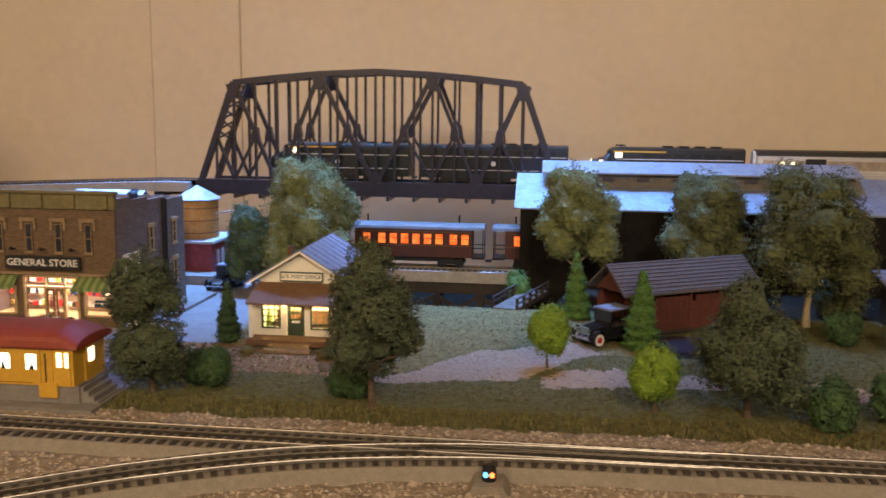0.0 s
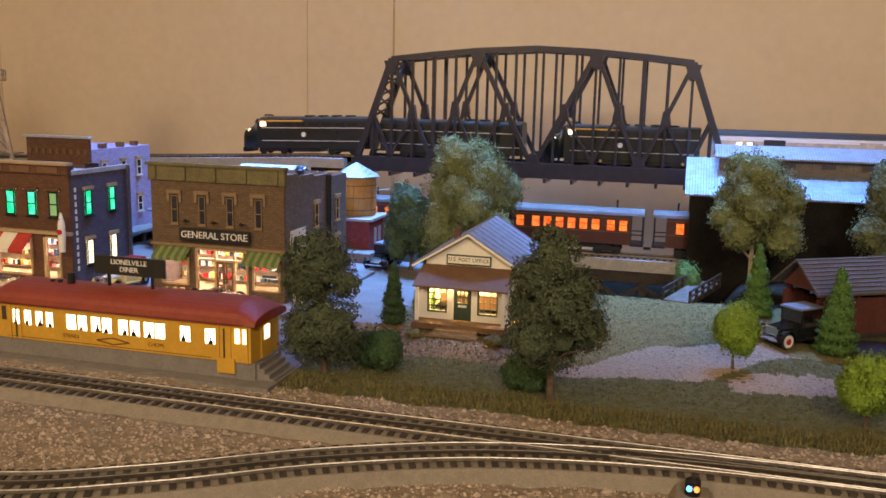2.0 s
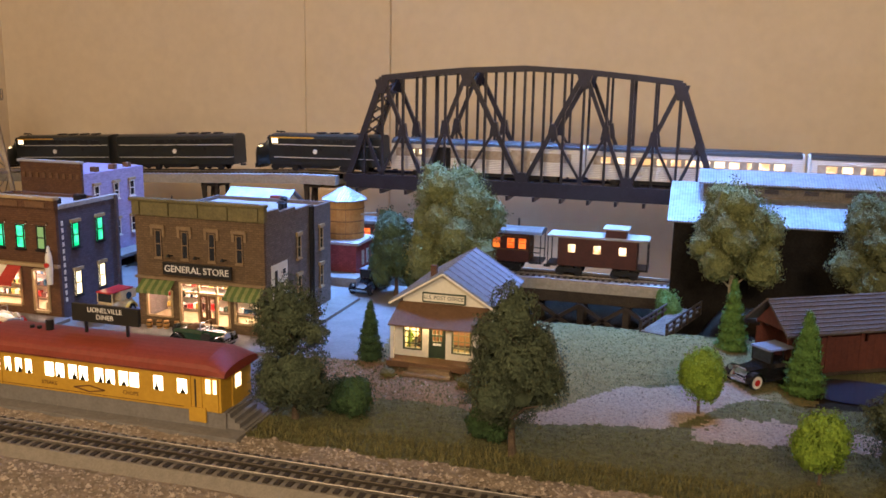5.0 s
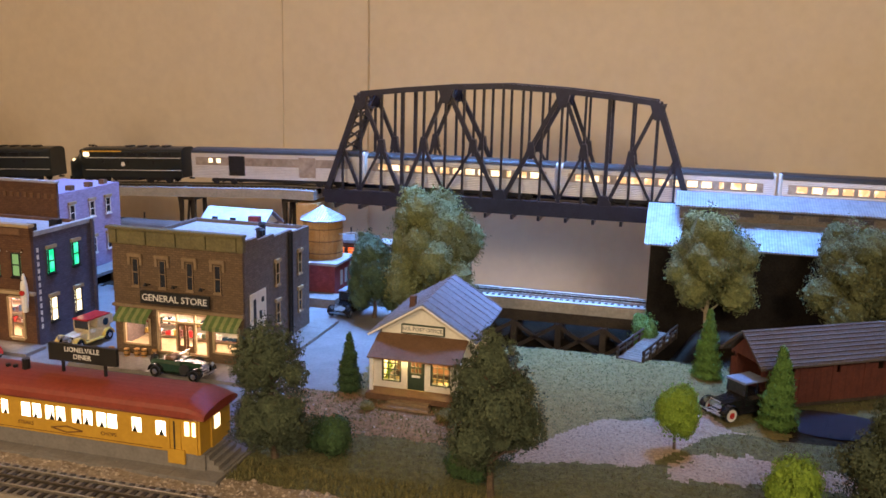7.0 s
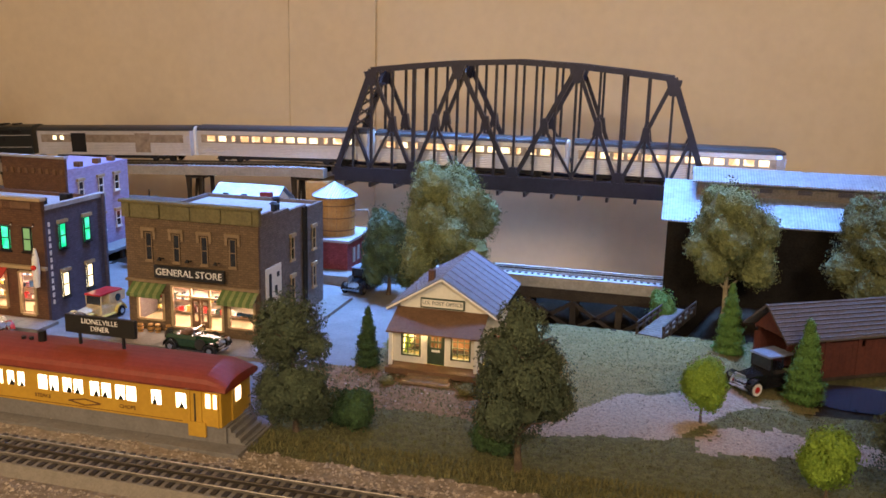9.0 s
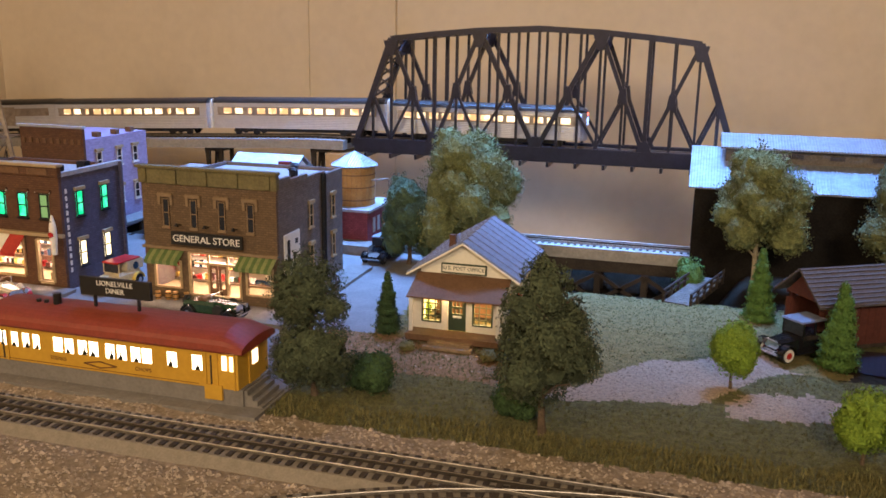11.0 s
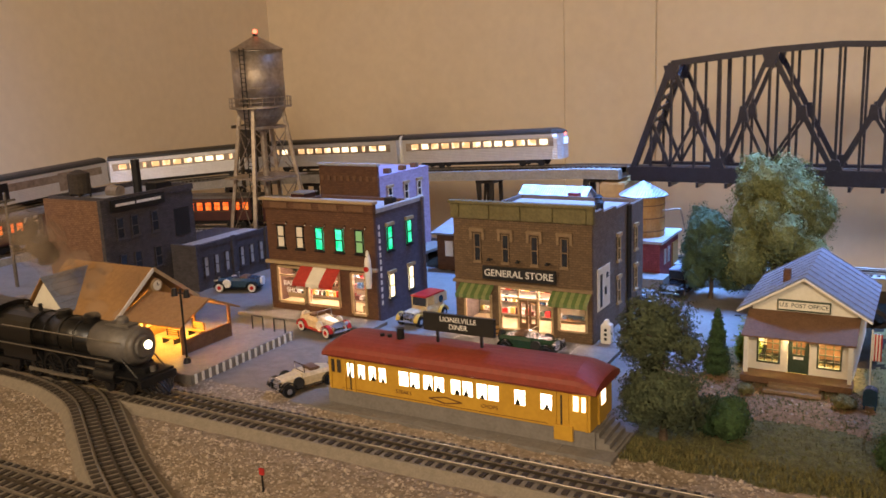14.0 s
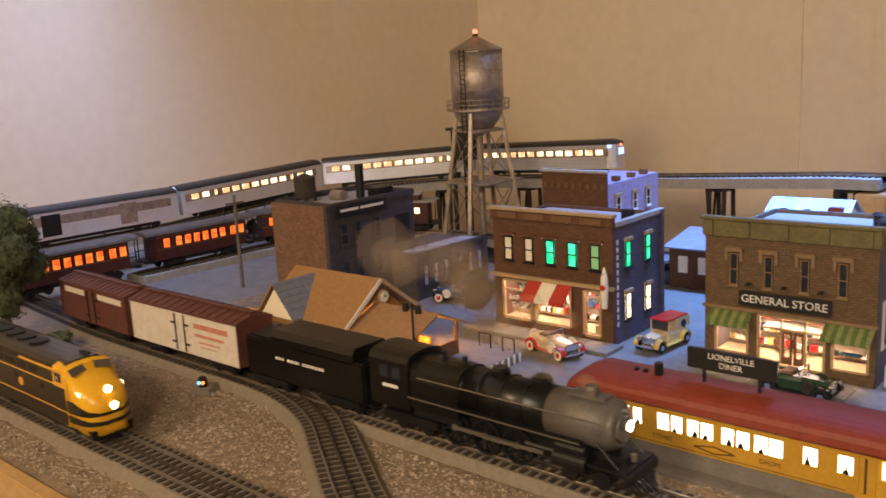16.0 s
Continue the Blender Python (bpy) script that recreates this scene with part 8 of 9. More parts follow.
def old_car(label, m, body_m, fender_m, style="roadster", roof_m=None, wall=True, scale=1.0):
    """1920s motor car about 95 mm long; x points forward."""
    ob = thing("motor_car", label, "car", m @ Matrix.Scale(scale, 4), "vintage motor cars")
    r = 0.0092
    bm = bmesh.new()
    loft(bm, [(-0.045, [(-0.013, 0.012), (-0.014, 0.02), (-0.01, 0.024), (0.01, 0.024), (0.014, 0.02), (0.013, 0.012)]), (-0.03, [(-0.016, 0.01), (-0.017, 0.022), (-0.014, 0.0265), (0.014, 0.0265), (0.017, 0.022), (0.016, 0.01)]), (0.008, [(-0.0155, 0.01), (-0.0165, 0.022), (-0.014, 0.027), (0.014, 0.027), (0.0165, 0.022), (0.0155, 0.01)])])
    part("body", bm, body_m, ob)
    bm = bmesh.new()
    loft(bm, [(0.008, [(-0.013, 0.01), (-0.013, 0.023), (-0.009, 0.0265), (0.009, 0.0265), (0.013, 0.023), (0.013, 0.01)]), (0.04, [(-0.0095, 0.01), (-0.0095, 0.021), (-0.006, 0.0245), (0.006, 0.0245), (0.0095, 0.021), (0.0095, 0.01)])])
    part("bonnet", bm, body_m, ob)
    box_part("radiator", 0.04, 0.0425, -0.0095, 0.0095, 0.0095, 0.0245, M_CHROME, ob, bevel=0.001)
    for s in (-1, 1):
        for x in (0.034, -0.033):
            w = thing("wheel", "", "")
            for k, me in zip(("tyre", "whitewall", "rim"), car_wheel_mesh(r, wall)):
                o = new(k, me)
                o.parent = w
            w.parent = ob
            w.matrix_basis = Matrix.Translation((x, s * 0.0185, r))
            bm = bmesh.new()
            arc = [math.pi * (0.02 + 0.96 * k / 8) for k in range(9)]
            add_prism(bm, [(x + 0.0124 * math.cos(k), r + 0.0124 * math.sin(k)) for k in arc] + [(x + 0.0112 * math.cos(k), r + 0.0112 * math.sin(k)) for k in reversed(arc)], s * 0.0185 - 0.0038, s * 0.0185 + 0.0038)
            part("mudguard", bm, fender_m, ob)
        bm = bmesh.new()
        add_box(bm, -0.021, 0.022, s * 0.0185 - 0.004, s * 0.0185 + 0.004, 0.0085, 0.0097)
        part("running_board", bm, fender_m, ob)
        bm = bmesh.new()
        add_tube(bm, (0.041, s * 0.012, 0.021), (0.0465, s * 0.012, 0.021), 0.0022, 0.0036, 12)
        part("headlamp", bm, M_CHROME, ob)
    box_part("chassis", -0.045, 0.042, -0.012, 0.012, 0.007, 0.011, M_CARBLACK, ob)
    box_part("bumper", 0.048, 0.0492, -0.017, 0.017, 0.0095, 0.0122, M_CHROME, ob)
    for s in (-1, 1):
        box_part("bumper_iron", 0.0425, 0.048, s * 0.008 - 0.0008, s * 0.008 + 0.0008, 0.01, 0.0115, M_CHROME, ob)
    if style == "roadster":
        for z0, z1, a, b in ((0.0268, 0.0278, -0.014, 0.014), (0.037, 0.038, -0.014, 0.014)):
            box_part("windscreen_frame", 0.004, 0.0055, a, b, z0, z1, M_CHROME, ob)
        for s in (-1, 1):
            box_part("windscreen_frame", 0.004, 0.0055, s * 0.0135 - 0.0006, s * 0.0135 + 0.0006, 0.0278, 0.037, M_CHROME, ob)
        box_part("seat", -0.022, -0.006, -0.012, 0.012, 0.0262, 0.0305, M_BROWN, ob, bevel=0.0012)
        bm = bmesh.new()
        add_tube(bm, (-0.046, 0, 0.02), (-0.0505, 0, 0.02), 0.0085, seg=16)
        part("spare_wheel", bm, M_WHITEWALL if wall else M_RUBBER, ob)
        for s in (-1, 1):
            bm = bmesh.new()
            add_tube(bm, (0.018, s * 0.0185, 0.0175), (0.018, s * 0.0215, 0.0175), 0.0085, seg=16)
            part("side_spare", bm, M_WHITEWALL if wall else M_RUBBER, ob)
    else:
        top = roof_m or body_m
        box_part("roof", -0.044 if style == "van" else -0.03, 0.012, -0.0165, 0.0165, 0.043, 0.0455, top, ob, bevel=0.001)
        if style == "van":
            box_part("van_body", -0.048, -0.012, -0.0168, 0.0168, 0.0268, 0.0428, body_m, ob)
            for s in (-1, 1):
                bm = bmesh.new()
                add_tube(bm, (-0.03, s * 0.0168, 0.033), (-0.03, s * 0.0174, 0.033), 0.0065, seg=14)
                part("emblem", bm, M_CARBLUE, ob)
        for x in ((-0.011, 0.0075) if style == "van" else (-0.028, -0.011, 0.0075)):
            for s in (-1, 1):
                box_part("roof_post", x - 0.0008, x + 0.0008, s * 0.0155 - 0.0008, s * 0.0155 + 0.0008, 0.0265, 0.043, body_m, ob)
        box_part("windscreen", 0.0072, 0.008, -0.0145, 0.0145, 0.0275, 0.0425, M_DARKGLASS, ob)
        if style == "stake":
            box_part("load_bed", -0.075, -0.028, -0.019, 0.019, 0.014, 0.0165, M_BROWN, ob)
            for s in (-1, 1):
                for z in (0.02, 0.026, 0.032):
                    box_part("stake_rail", -0.075, -0.03, s * 0.0185 - 0.0006, s * 0.0185 + 0.0006, z, z + 0.0028, M_WHITE, ob)
                for x in (-0.074, -0.053, -0.032):
                    box_part("stake", x - 0.001, x + 0.001, s * 0.0175 - 0.0006, s * 0.0175 + 0.0006, 0.0165, 0.036, M_WHITE, ob)
    return ob


old_car("cream and red open roadster with whitewall wheels", pose(-1.075, 1.158, 0.001, 0, 0, -17), M_CARCREAM, M_CARRED)
old_car("black and cream roadster with whitewall spare wheels", pose(-0.945, 0.938, 0.001, 0, 0, -112), M_CARCREAM, M_CARBLACK, wall=False, scale=0.95)
old_car("dark green open tourer beside the pavement", pose(-0.715, 1.178, 0.0057, 0, 0, -4), M_CARGREEN, M_CARBLACK, wall=False)
old_car("teal-blue roadster with whitewall wheels", pose(-1.405, 1.325, 0.0005, 0, 0, 200), M_CARBLUE, M_CARBLACK)
old_car("dark tourer parked by the annex", pose(-1.36, 1.44, 0.0005, 0, 0, 160), M_CARBLACK, M_CARBLACK, wall=False)
old_car("cream and yellow delivery van with a red roof", pose(-0.955, 1.275, 0.001, 0, 0, -96), M_CARCREAM, M_CARYEL, "van", M_CARRED, False)
old_car("black stake-bed truck with a white slatted bed", pose(-0.608, 1.60, 0.0005, 0, 0, -95), M_CARBLACK, M_CARBLACK, "stake", M_SLATE, False)
old_car("black touring car with white tyres and a folded hood", pose(0.095, 1.295, 0.004, 0, 0, 222), M_CARBLACK, M_CARBLACK, "tourer", M_SLATE, True, 1.12)

# ---------- street clutter ----------


def barrel(x, y, z=0.0055, r=0.005, h=0.013, m=M_TANK):
    ob = thing("barrel", "small brown wooden barrel before the store", "barrel", pose(x, y, z), "barrels before the store")
    bm = bmesh.new()
    add_tube(bm, (0, 0, 0), (0, 0, h / 2), r * 0.85, r, 12)
    add_tube(bm, (0, 0, h / 2), (0, 0, h), r, r * 0.85, 12)
    part("cask", bm, m, ob)
    for k in (0.25, 0.75):
        bm = bmesh.new()
        add_tube(bm, (0, 0, h * k - 0.0007), (0, 0, h * k + 0.0007), r * 0.97, seg=12)
        part("hoop", bm, M_BLACK, ob)


for x, y in ((-0.83, 1.235), (-0.818, 1.236), (-0.80, 1.238), (-0.846, 1.231), (-0.873, 1.23)):
    barrel(x, y)
for x, y, s in ((-0.775, 1.236, 0.010), (-0.76, 1.238, 0.008)):
    ob = thing("crate", "small pale wooden crate before the store", "crate", pose(x, y, 0.0055), "crates before the store")
    box_part("box", -s / 2, s / 2, -s / 2, s / 2, 0.0, s * 0.8, M_TANK, ob)
    for z in (0.15, 0.55):
        box_part("batten", -s / 2 - 0.0006, s / 2 + 0.0006, -s / 2 - 0.0007, -s / 2, s * z, s * z + 0.0014, M_BROWN, ob)
pump = thing("ice_chest", "white upright ice chest with dark lettering bars", "cabinet", pose(-0.629, 1.262, 0.0055))
box_part("cabinet", -0.008, 0.008, -0.007, 0.007, 0.0, 0.03, M_WHITE, pump, bevel=0.0015)
bm = bmesh.new()
add_tube(bm, (0, 0, 0.03), (0, 0, 0.0365), 0.006, 0.003, 10)
part("cap", bm, M_WHITE, pump)
for k in range(3):
    box_part("dark_mark", -0.002, 0.002, -0.0076, -0.007, 0.006 + k * 0.007, 0.01 + k * 0.007, M_BLACK, pump)
brd = thing("sandwich_board", "small brown board standing before the barber shop", "sign", pose(-1.047, 1.245, 0.0055))
box_part("board", -0.008, 0.008, -0.001, 0.001, 0.0, 0.02, M_TRIM, brd)


def switch_lamp(x, y, rz):
    ob = thing("switch_machine", "grey track switch motor with a small two-lens lantern", "switch lamp", pose(x, y, 0.0, 0, 0, rz))
    bm = bmesh.new()
    add_prism(bm, [(-0.02, -0.002), (0.02, -0.002), (0.013, 0.009), (-0.013, 0.009)], -0.016, 0.016)
    part("housing", bm, M_ROADBED, ob)
    bm = bmesh.new()
    add_tube(bm, (0, 0, 0.009), (0, 0, 0.021), 0.0065, 0.0065, 14)
    add_tube(bm, (0, 0, 0.021), (0, 0, 0.024), 0.0065, 0.003, 14)
    part("lantern", bm, M_BLACK, ob)
    for dx, m in ((-0.0028, G_SIGB), (0.003, G_SIGR)):
        bm = bmesh.new()
        add_tube(bm, (dx, -0.0052, 0.016), (dx, -0.0073, 0.016), 0.0024, seg=10)
        part("lens", bm, m, ob)


switch_lamp(-0.044, 0.752, 0)
switch_lamp(-1.40, 0.752, 35)
for x, y in ((-0.80, 0.685),):
    ob = thing("marker_stake", "little red marker stake in the ballast", "stake", pose(x, y, 0.0), "red marker stakes")
    box_part("stick", -0.0008, 0.0008, -0.0008, 0.0008, -0.003, 0.018, M_BLACK, ob)
    box_part("flag", -0.003, 0.003, -0.001, 0.001, 0.018, 0.025, M_CARRED, ob)
ob = thing("lubricator_can", "yellow box by the station", "box", pose(-1.62, 1.0, 0.0))
box_part("case", -0.02, 0.02, -0.014, 0.014, -0.002, 0.03, M_NOSE, ob, bevel=0.002)

# ---------- trees and scatter ----------
RNG = np.random.default_rng(11)


def billow(d, seed):
    """Lumpy swelling of a foliage lobe in direction d."""
    o = Vector((seed * 3.1, seed * 1.7, seed * 0.9))
    return 1 + 0.28 * noise.noise(d * 2.1 + o) + 0.30 * noise.noise(d * 4.6 + o) + 0.16 * noise.noise(d * 10.5 + o)


def crown_points(lobes, count, seed, gap):
    """Places and outward directions of leaf clumps over billowing lobes, with gaps between them."""
    rnd = random.Random(seed * 77 + 5)
    area = [(r[0] * r[2]) for c, r in lobes]
    pts, outs = [], []
    for k, (c, r) in enumerate(lobes):
        c, n, tries = Vector(c), int(count * area[k] / sum(area)), 0
        size = max(r)
        while n > 0 and tries < count * 6:
            tries += 1
            d = Vector((rnd.gauss(0, 1), rnd.gauss(0, 1), rnd.gauss(0, 1))).normalized()
            f = billow(d, seed + k * 5) * (1 - abs(rnd.gauss(0, 0.10)) + (0.05 if rnd.random() < 0.1 else 0))
            p = c + Vector((d.x * r[0], d.y * r[1], d.z * r[2])) * f
            if gap and noise.noise(p * (1.7 / size) + Vector((seed, 2 * seed, 0))) < -gap:
                continue
            if any(j != k and ((p.x - q[0]) / e[0]) ** 2 + ((p.y - q[1]) / e[1]) ** 2 + ((p.z - q[2]) / e[2]) ** 2 < 0.45 for j, (q, e) in enumerate(lobes)):
                continue
            pts.append(p)
            outs.append((d.x / r[0] * size, d.y / r[1] * size, d.z / r[2] * size))
            n -= 1
    return np.array(pts), np.array(outs)


def crown(lobes, count, size, material, seed, gap, name="crown"):
    """Foliage of small leaf clumps that lie loosely along the crown's surface."""
    centres, out = crown_points(lobes, count, seed, gap)
    n = len(centres)
    out = out / np.linalg.norm(out, axis=1)[:, None] + RNG.normal(size=(n, 3)) * 0.34
    a = np.cross(out, RNG.normal(size=(n, 3)))
    a /= np.linalg.norm(a, axis=1)[:, None]
    b = np.cross(out, a)
    b /= np.linalg.norm(b, axis=1)[:, None]
    s = (size * (0.55 + 0.9 * RNG.random(n)))[:, None]
    v = np.stack([centres + a * s, centres + b * s * 0.8, centres - a * s * 0.9, centres - b * s * 0.75], 1).reshape(-1, 3)
    me = bpy.data.meshes.new(name)
    me.from_pydata(v.tolist(), [], np.arange(4 * n).reshape(-1, 4).tolist())
    me.materials.append(material)
    return me


def lobes_for(shape, w, h, seed):
    rnd = random.Random(seed)
    out = []
    if shape == "round":
        out.append(((0, 0, h * 0.52), (w * 0.35, w * 0.35, h * 0.40)))
        for i in range(16):
            a = i * 2.39996 + rnd.uniform(-0.4, 0.4)
            z = 0.2 + 0.62 * ((i * 7) % 16) / 15
            k = w * (0.30 if z < 0.62 else 0.19)
            q = rnd.uniform(0.13, 0.21)
            out.append(((k * math.cos(a), k * math.sin(a), h * z), (w * q, w * q, h * q * 0.86)))
    elif shape == "oval":
        out.append(((0, 0, h * 0.38), (w * 0.39, w * 0.39, h * 0.34)))
        out.append(((-w * 0.03, 0, h * 0.76), (w * 0.22, w * 0.22, h * 0.25)))
        for i in range(7):
            a = i * 2.39996 + seed
            z = 0.16 + 0.5 * i / 6
            k = w * (0.3 - 0.16 * z)
            out.append(((k * math.cos(a), k * math.sin(a), h * z), (w * 0.2, w * 0.2, h * 0.15)))
    elif shape == "tiered":
        out.append(((-w * 0.08, 0, h * 0.72), (w * 0.34, w * 0.34, h * 0.27)))
        out.append(((-w * 0.2, 0.01, h * 0.6), (w * 0.26, w * 0.26, h * 0.17)))
        out.append(((w * 0.26, -0.01, h * 0.62), (w * 0.15, w * 0.15, h * 0.11)))
        out.append(((w * 0.05, -0.01, h * 0.3), (w * 0.41, w * 0.36, h * 0.22)))
        out.append(((-w * 0.16, -0.01, h * 0.2), (w * 0.26, w * 0.26, h * 0.18)))
        out.append(((w * 0.16, 0.0, h * 0.14), (w * 0.22, w * 0.22, h * 0.14)))
    elif shape == "cone":
        for i in range(7):
            z = (i + 0.5) / 7
            f = 0.5 * (1 - z) ** 0.7 + 0.05
            out.append(((rnd.uniform(-0.04, 0.04) * w, rnd.uniform(-0.04, 0.04) * w, h * z * 0.96), (w * f, w * f, h * 0.12)))
    elif shape == "ball":
        out.append(((0, 0, h * 0.5), (w * 0.46, w * 0.46, h * 0.47)))
        for i in range(5):
            a = rnd.uniform(0, 6.28)
            out.append(((w * 0.24 * math.cos(a), w * 0.24 * math.sin(a), h * rnd.uniform(0.25, 0.75)), (w * 0.25, w * 0.25, h * 0.25)))
    return out


def add_blob(bm, c, q, seed, seg=14, rings=9, fill=0.76):
    """Lumpy closed core of a foliage lobe."""
    grid = []
    for k in range(1, rings):
        a = math.pi * k / rings
        row = []
        for i in range(seg):
            d = Vector((math.sin(a) * math.cos(2 * math.pi * i / seg), math.sin(a) * math.sin(2 * math.pi * i / seg), math.cos(a)))
            row.append(bm.verts.new(c + Vector((d.x * q[0], d.y * q[1], d.z * q[2])) * (fill * billow(d, seed))))
        grid.append(row)
    for r, n in zip(grid, grid[1:]):
        for i in range(seg):
            j = (i + 1) % seg
            bm.faces.new((r[i], n[i], n[j], r[j]))
    bm.faces.new(grid[0])
    bm.faces.new(grid[-1][::-1])


def tree(name, label, x, y, z, w, h, trunk, shape, leaf, bark, count, size, seed, category="tree", trunk_r=0.0, gap=0.0):
    rnd = random.Random(seed)
    ob = thing(name, label, category, pose(x, y, z))
    r = trunk_r or max(0.0018, w * 0.035)
    if trunk > 0:
        bm = bmesh.new()
        top = trunk + h * 0.7
        n = 6
        pts = [Vector((rnd.uniform(-1, 1) * r * 0.6 * (i > 0), rnd.uniform(-1, 1) * r * 0.6 * (i > 0), -0.006 + (top + 0.006) * i / n)) for i in range(n + 1)]
        for i in range(n):
            add_tube(bm, pts[i], pts[i + 1], r * (1.25 if i == 0 else 1 - i * 0.12), r * (1 - (i + 1) * 0.12), 8)
        tk = part("trunk", bm, bark, ob)
        for i in range(8):
            p = pts[2 + i % 4]
            a = i * 2.4 + rnd.uniform(-0.4, 0.4)
            q = p + Vector((math.cos(a) * w * rnd.uniform(0.22, 0.36), math.sin(a) * w * rnd.uniform(0.22, 0.36), h * rnd.uniform(0.1, 0.22)))
            bm = bmesh.new()
            m = p.lerp(q, 0.5) + Vector((0, 0, h * 0.03))
            add_tube(bm, p, m, r * 0.42, r * 0.3, 6)
            add_tube(bm, m, q, r * 0.3, r * 0.1, 6)
            part("limb", bm, bark, tk)
    lobes = [((c[0], c[1], c[2] + trunk), q) for c, q in lobes_for(shape, w, h, seed)]
    o = new("crown", crown(lobes, count, size, leaf, seed, gap))
    o.parent = ob
    bm = bmesh.new()
    for k, (c, q) in enumerate(lobes):
        add_blob(bm, Vector(c), q, seed + k * 5, fill=0.6 if gap else 0.84)
    part("inner_foliage", bm, leaf, o)
    return ob


def bush(label, x, y, z, w, h, leaf, count, seed, shape="ball", name="bush"):
    return tree(name, label, x, y, z - h * 0.04, w, h, 0.0, shape, leaf, M_BARK, count * 2, max(0.0014, w * 0.03), seed, "bush")


tree("leafy_tree", "pale sage-green leafy tree before the engine shed", 0.054, 1.60, 0.0, 0.166, 0.19, 0.066, "round", M_LF_SAGE, M_BARKL, 26000, 0.0018, 1, trunk_r=0.005)
tree("leafy_tree", "olive-green leafy tree beside the covered bridge", 0.283, 1.58, 0.0, 0.18, 0.2, 0.05, "round", M_LF_OLIVE, M_BARKL, 26000, 0.0018, 2, trunk_r=0.005)
tree("leafy_tree", "large olive tree with pale bare lower branches", 0.425, 1.45, 0.0, 0.215, 0.24, 0.035, "round", M_LF_OLIVE, M_BARKL, 30000, 0.0018, 3, trunk_r=0.006, gap=0.25)
tree("leafy_tree", "large sage-green tree behind the post office", -0.448, 1.62, 0.0, 0.212, 0.255, 0.013, "round", M_LF_SAGE, M_BARK, 34000, 0.0018, 4, trunk_r=0.006)
tree("leafy_tree", "blue-green rounded tree behind the road", -0.55, 1.585, 0.0, 0.122, 0.158, 0.008, "round", M_LF_TEAL, M_BARK, 16000, 0.0016, 5)
tree("leafy_tree", "dark olive tree at the edge of the turf", 0.232, 0.985, 0.0, 0.146, 0.15, 0.012, "oval", M_LF_DARK, M_BARK, 26000, 0.0014, 6, trunk_r=0.0045, gap=0.22)
tree("leafy_tree", "dark olive two-tiered tree beside the road", -0.466, 0.975, 0.0, 0.118, 0.162, 0.012, "tiered", M_LF_DARK, M_BARK, 27000, 0.0014, 7, trunk_r=0.0045, gap=0.22)
tree("leafy_tree", "dark olive tree with a thick brown trunk", -0.19, 0.948, 0.0, 0.128, 0.162, 0.036, "oval", M_LF_DARK, M_BARK, 27000, 0.0014, 8, trunk_r=0.0045, gap=0.2)
tree("small_tree", "bright lime ball-shaped tree by the gravel path", 0.008, 1.15, 0.0, 0.057, 0.072, 0.017, "ball", M_LF_LIME, M_BARK, 6000, 0.0015, 9)
tree("small_tree", "bright lime tree at the edge of the turf", 0.13, 0.985, 0.0, 0.064, 0.068, 0.014, "ball", M_LF_LIME, M_BARK, 7000, 0.0014, 10)
tree("conifer", "slim green conifer before the shed", 0.054, 1.425, 0.0, 0.046, 0.112, 0.004, "cone", M_LF_GREEN, M_BARK, 6000, 0.0016, 11)
tree("conifer", "slim bright green conifer beside the touring car", 0.143, 1.262, 0.0, 0.052, 0.113, 0.004, "cone", M_LF_GREEN, M_BARK, 7000, 0.0015, 12)
tree("conifer", "dark green conifer by the post office", -0.458, 1.21, 0.0, 0.036, 0.086, 0.004, "cone", M_LF_DEEP, M_BARK, 5000, 0.0014, 13)
tree("leafy_tree", "dark green tree by the far bend of the main track", -1.93, 0.705, 0.0, 0.17, 0.23, 0.04, "round", M_LF_DARK, M_BARK, 18000, 0.002, 14)
bush("round mid-green bush beside the road", -0.398, 1.0, 0.0, 0.048, 0.056, M_LF_BUSH, 1500, 21)
bush("dark green bush under the tree", -0.425, 1.005, 0.0, 0.035, 0.05, M_LF_DEEP, 900, 22)
bush("round green bush at the foot of the tree", -0.226, 0.99, 0.0, 0.055, 0.05, M_LF_BUSH, 1500, 23)
bush("round green bush on the turf", 0.312, 0.952, 0.0, 0.062, 0.06, M_LF_BUSH, 1700, 24)
bush("round green bush on the turf", 0.39, 0.985, 0.0, 0.055, 0.06, M_LF_BUSH, 1500, 25)
bush("round dark green bush on the far turf", 0.447, 1.345, 0.0, 0.062, 0.056, M_LF_BUSH, 1500, 26)
bush("low olive bush on the far turf", 0.52, 1.31, 0.0, 0.06, 0.05, M_LF_OLIVE, 1300, 27)
bush("olive bush among the trees", 0.50, 1.52, 0.0, 0.09, 0.08, M_LF_OLIVE, 1700, 28)
bush("mid-green bush by the footbridge", -0.046, 1.61, -0.03, 0.052, 0.085, M_LF_GREEN, 1500, 29)
bush("yellow-green bush beside the post office", -0.428, 1.265, 0.0, 0.035, 0.05, M_LF_LIME, 1000, 30)
bush("small yellow-green bush by the porch", -0.41, 1.15, 0.0, 0.022, 0.014, M_TUFT, 380, 31)
bush("small yellow-green bush by the porch", -0.295, 1.147, 0.0, 0.03, 0.016, M_TUFT, 480, 32)
bush("bright green bush beside the station", -1.585, 0.985, 0.0, 0.055, 0.035, M_LF_LIME, 900, 33)
bush("dark green bush by the factory annex", -1.33, 1.50, 0.0, 0.05, 0.055, M_LF_DEEP, 1000, 34)
bush("olive bush beside the bend of the track", -1.80, 0.73, 0.0, 0.06, 0.03, M_LF_OLIVE, 900, 35)
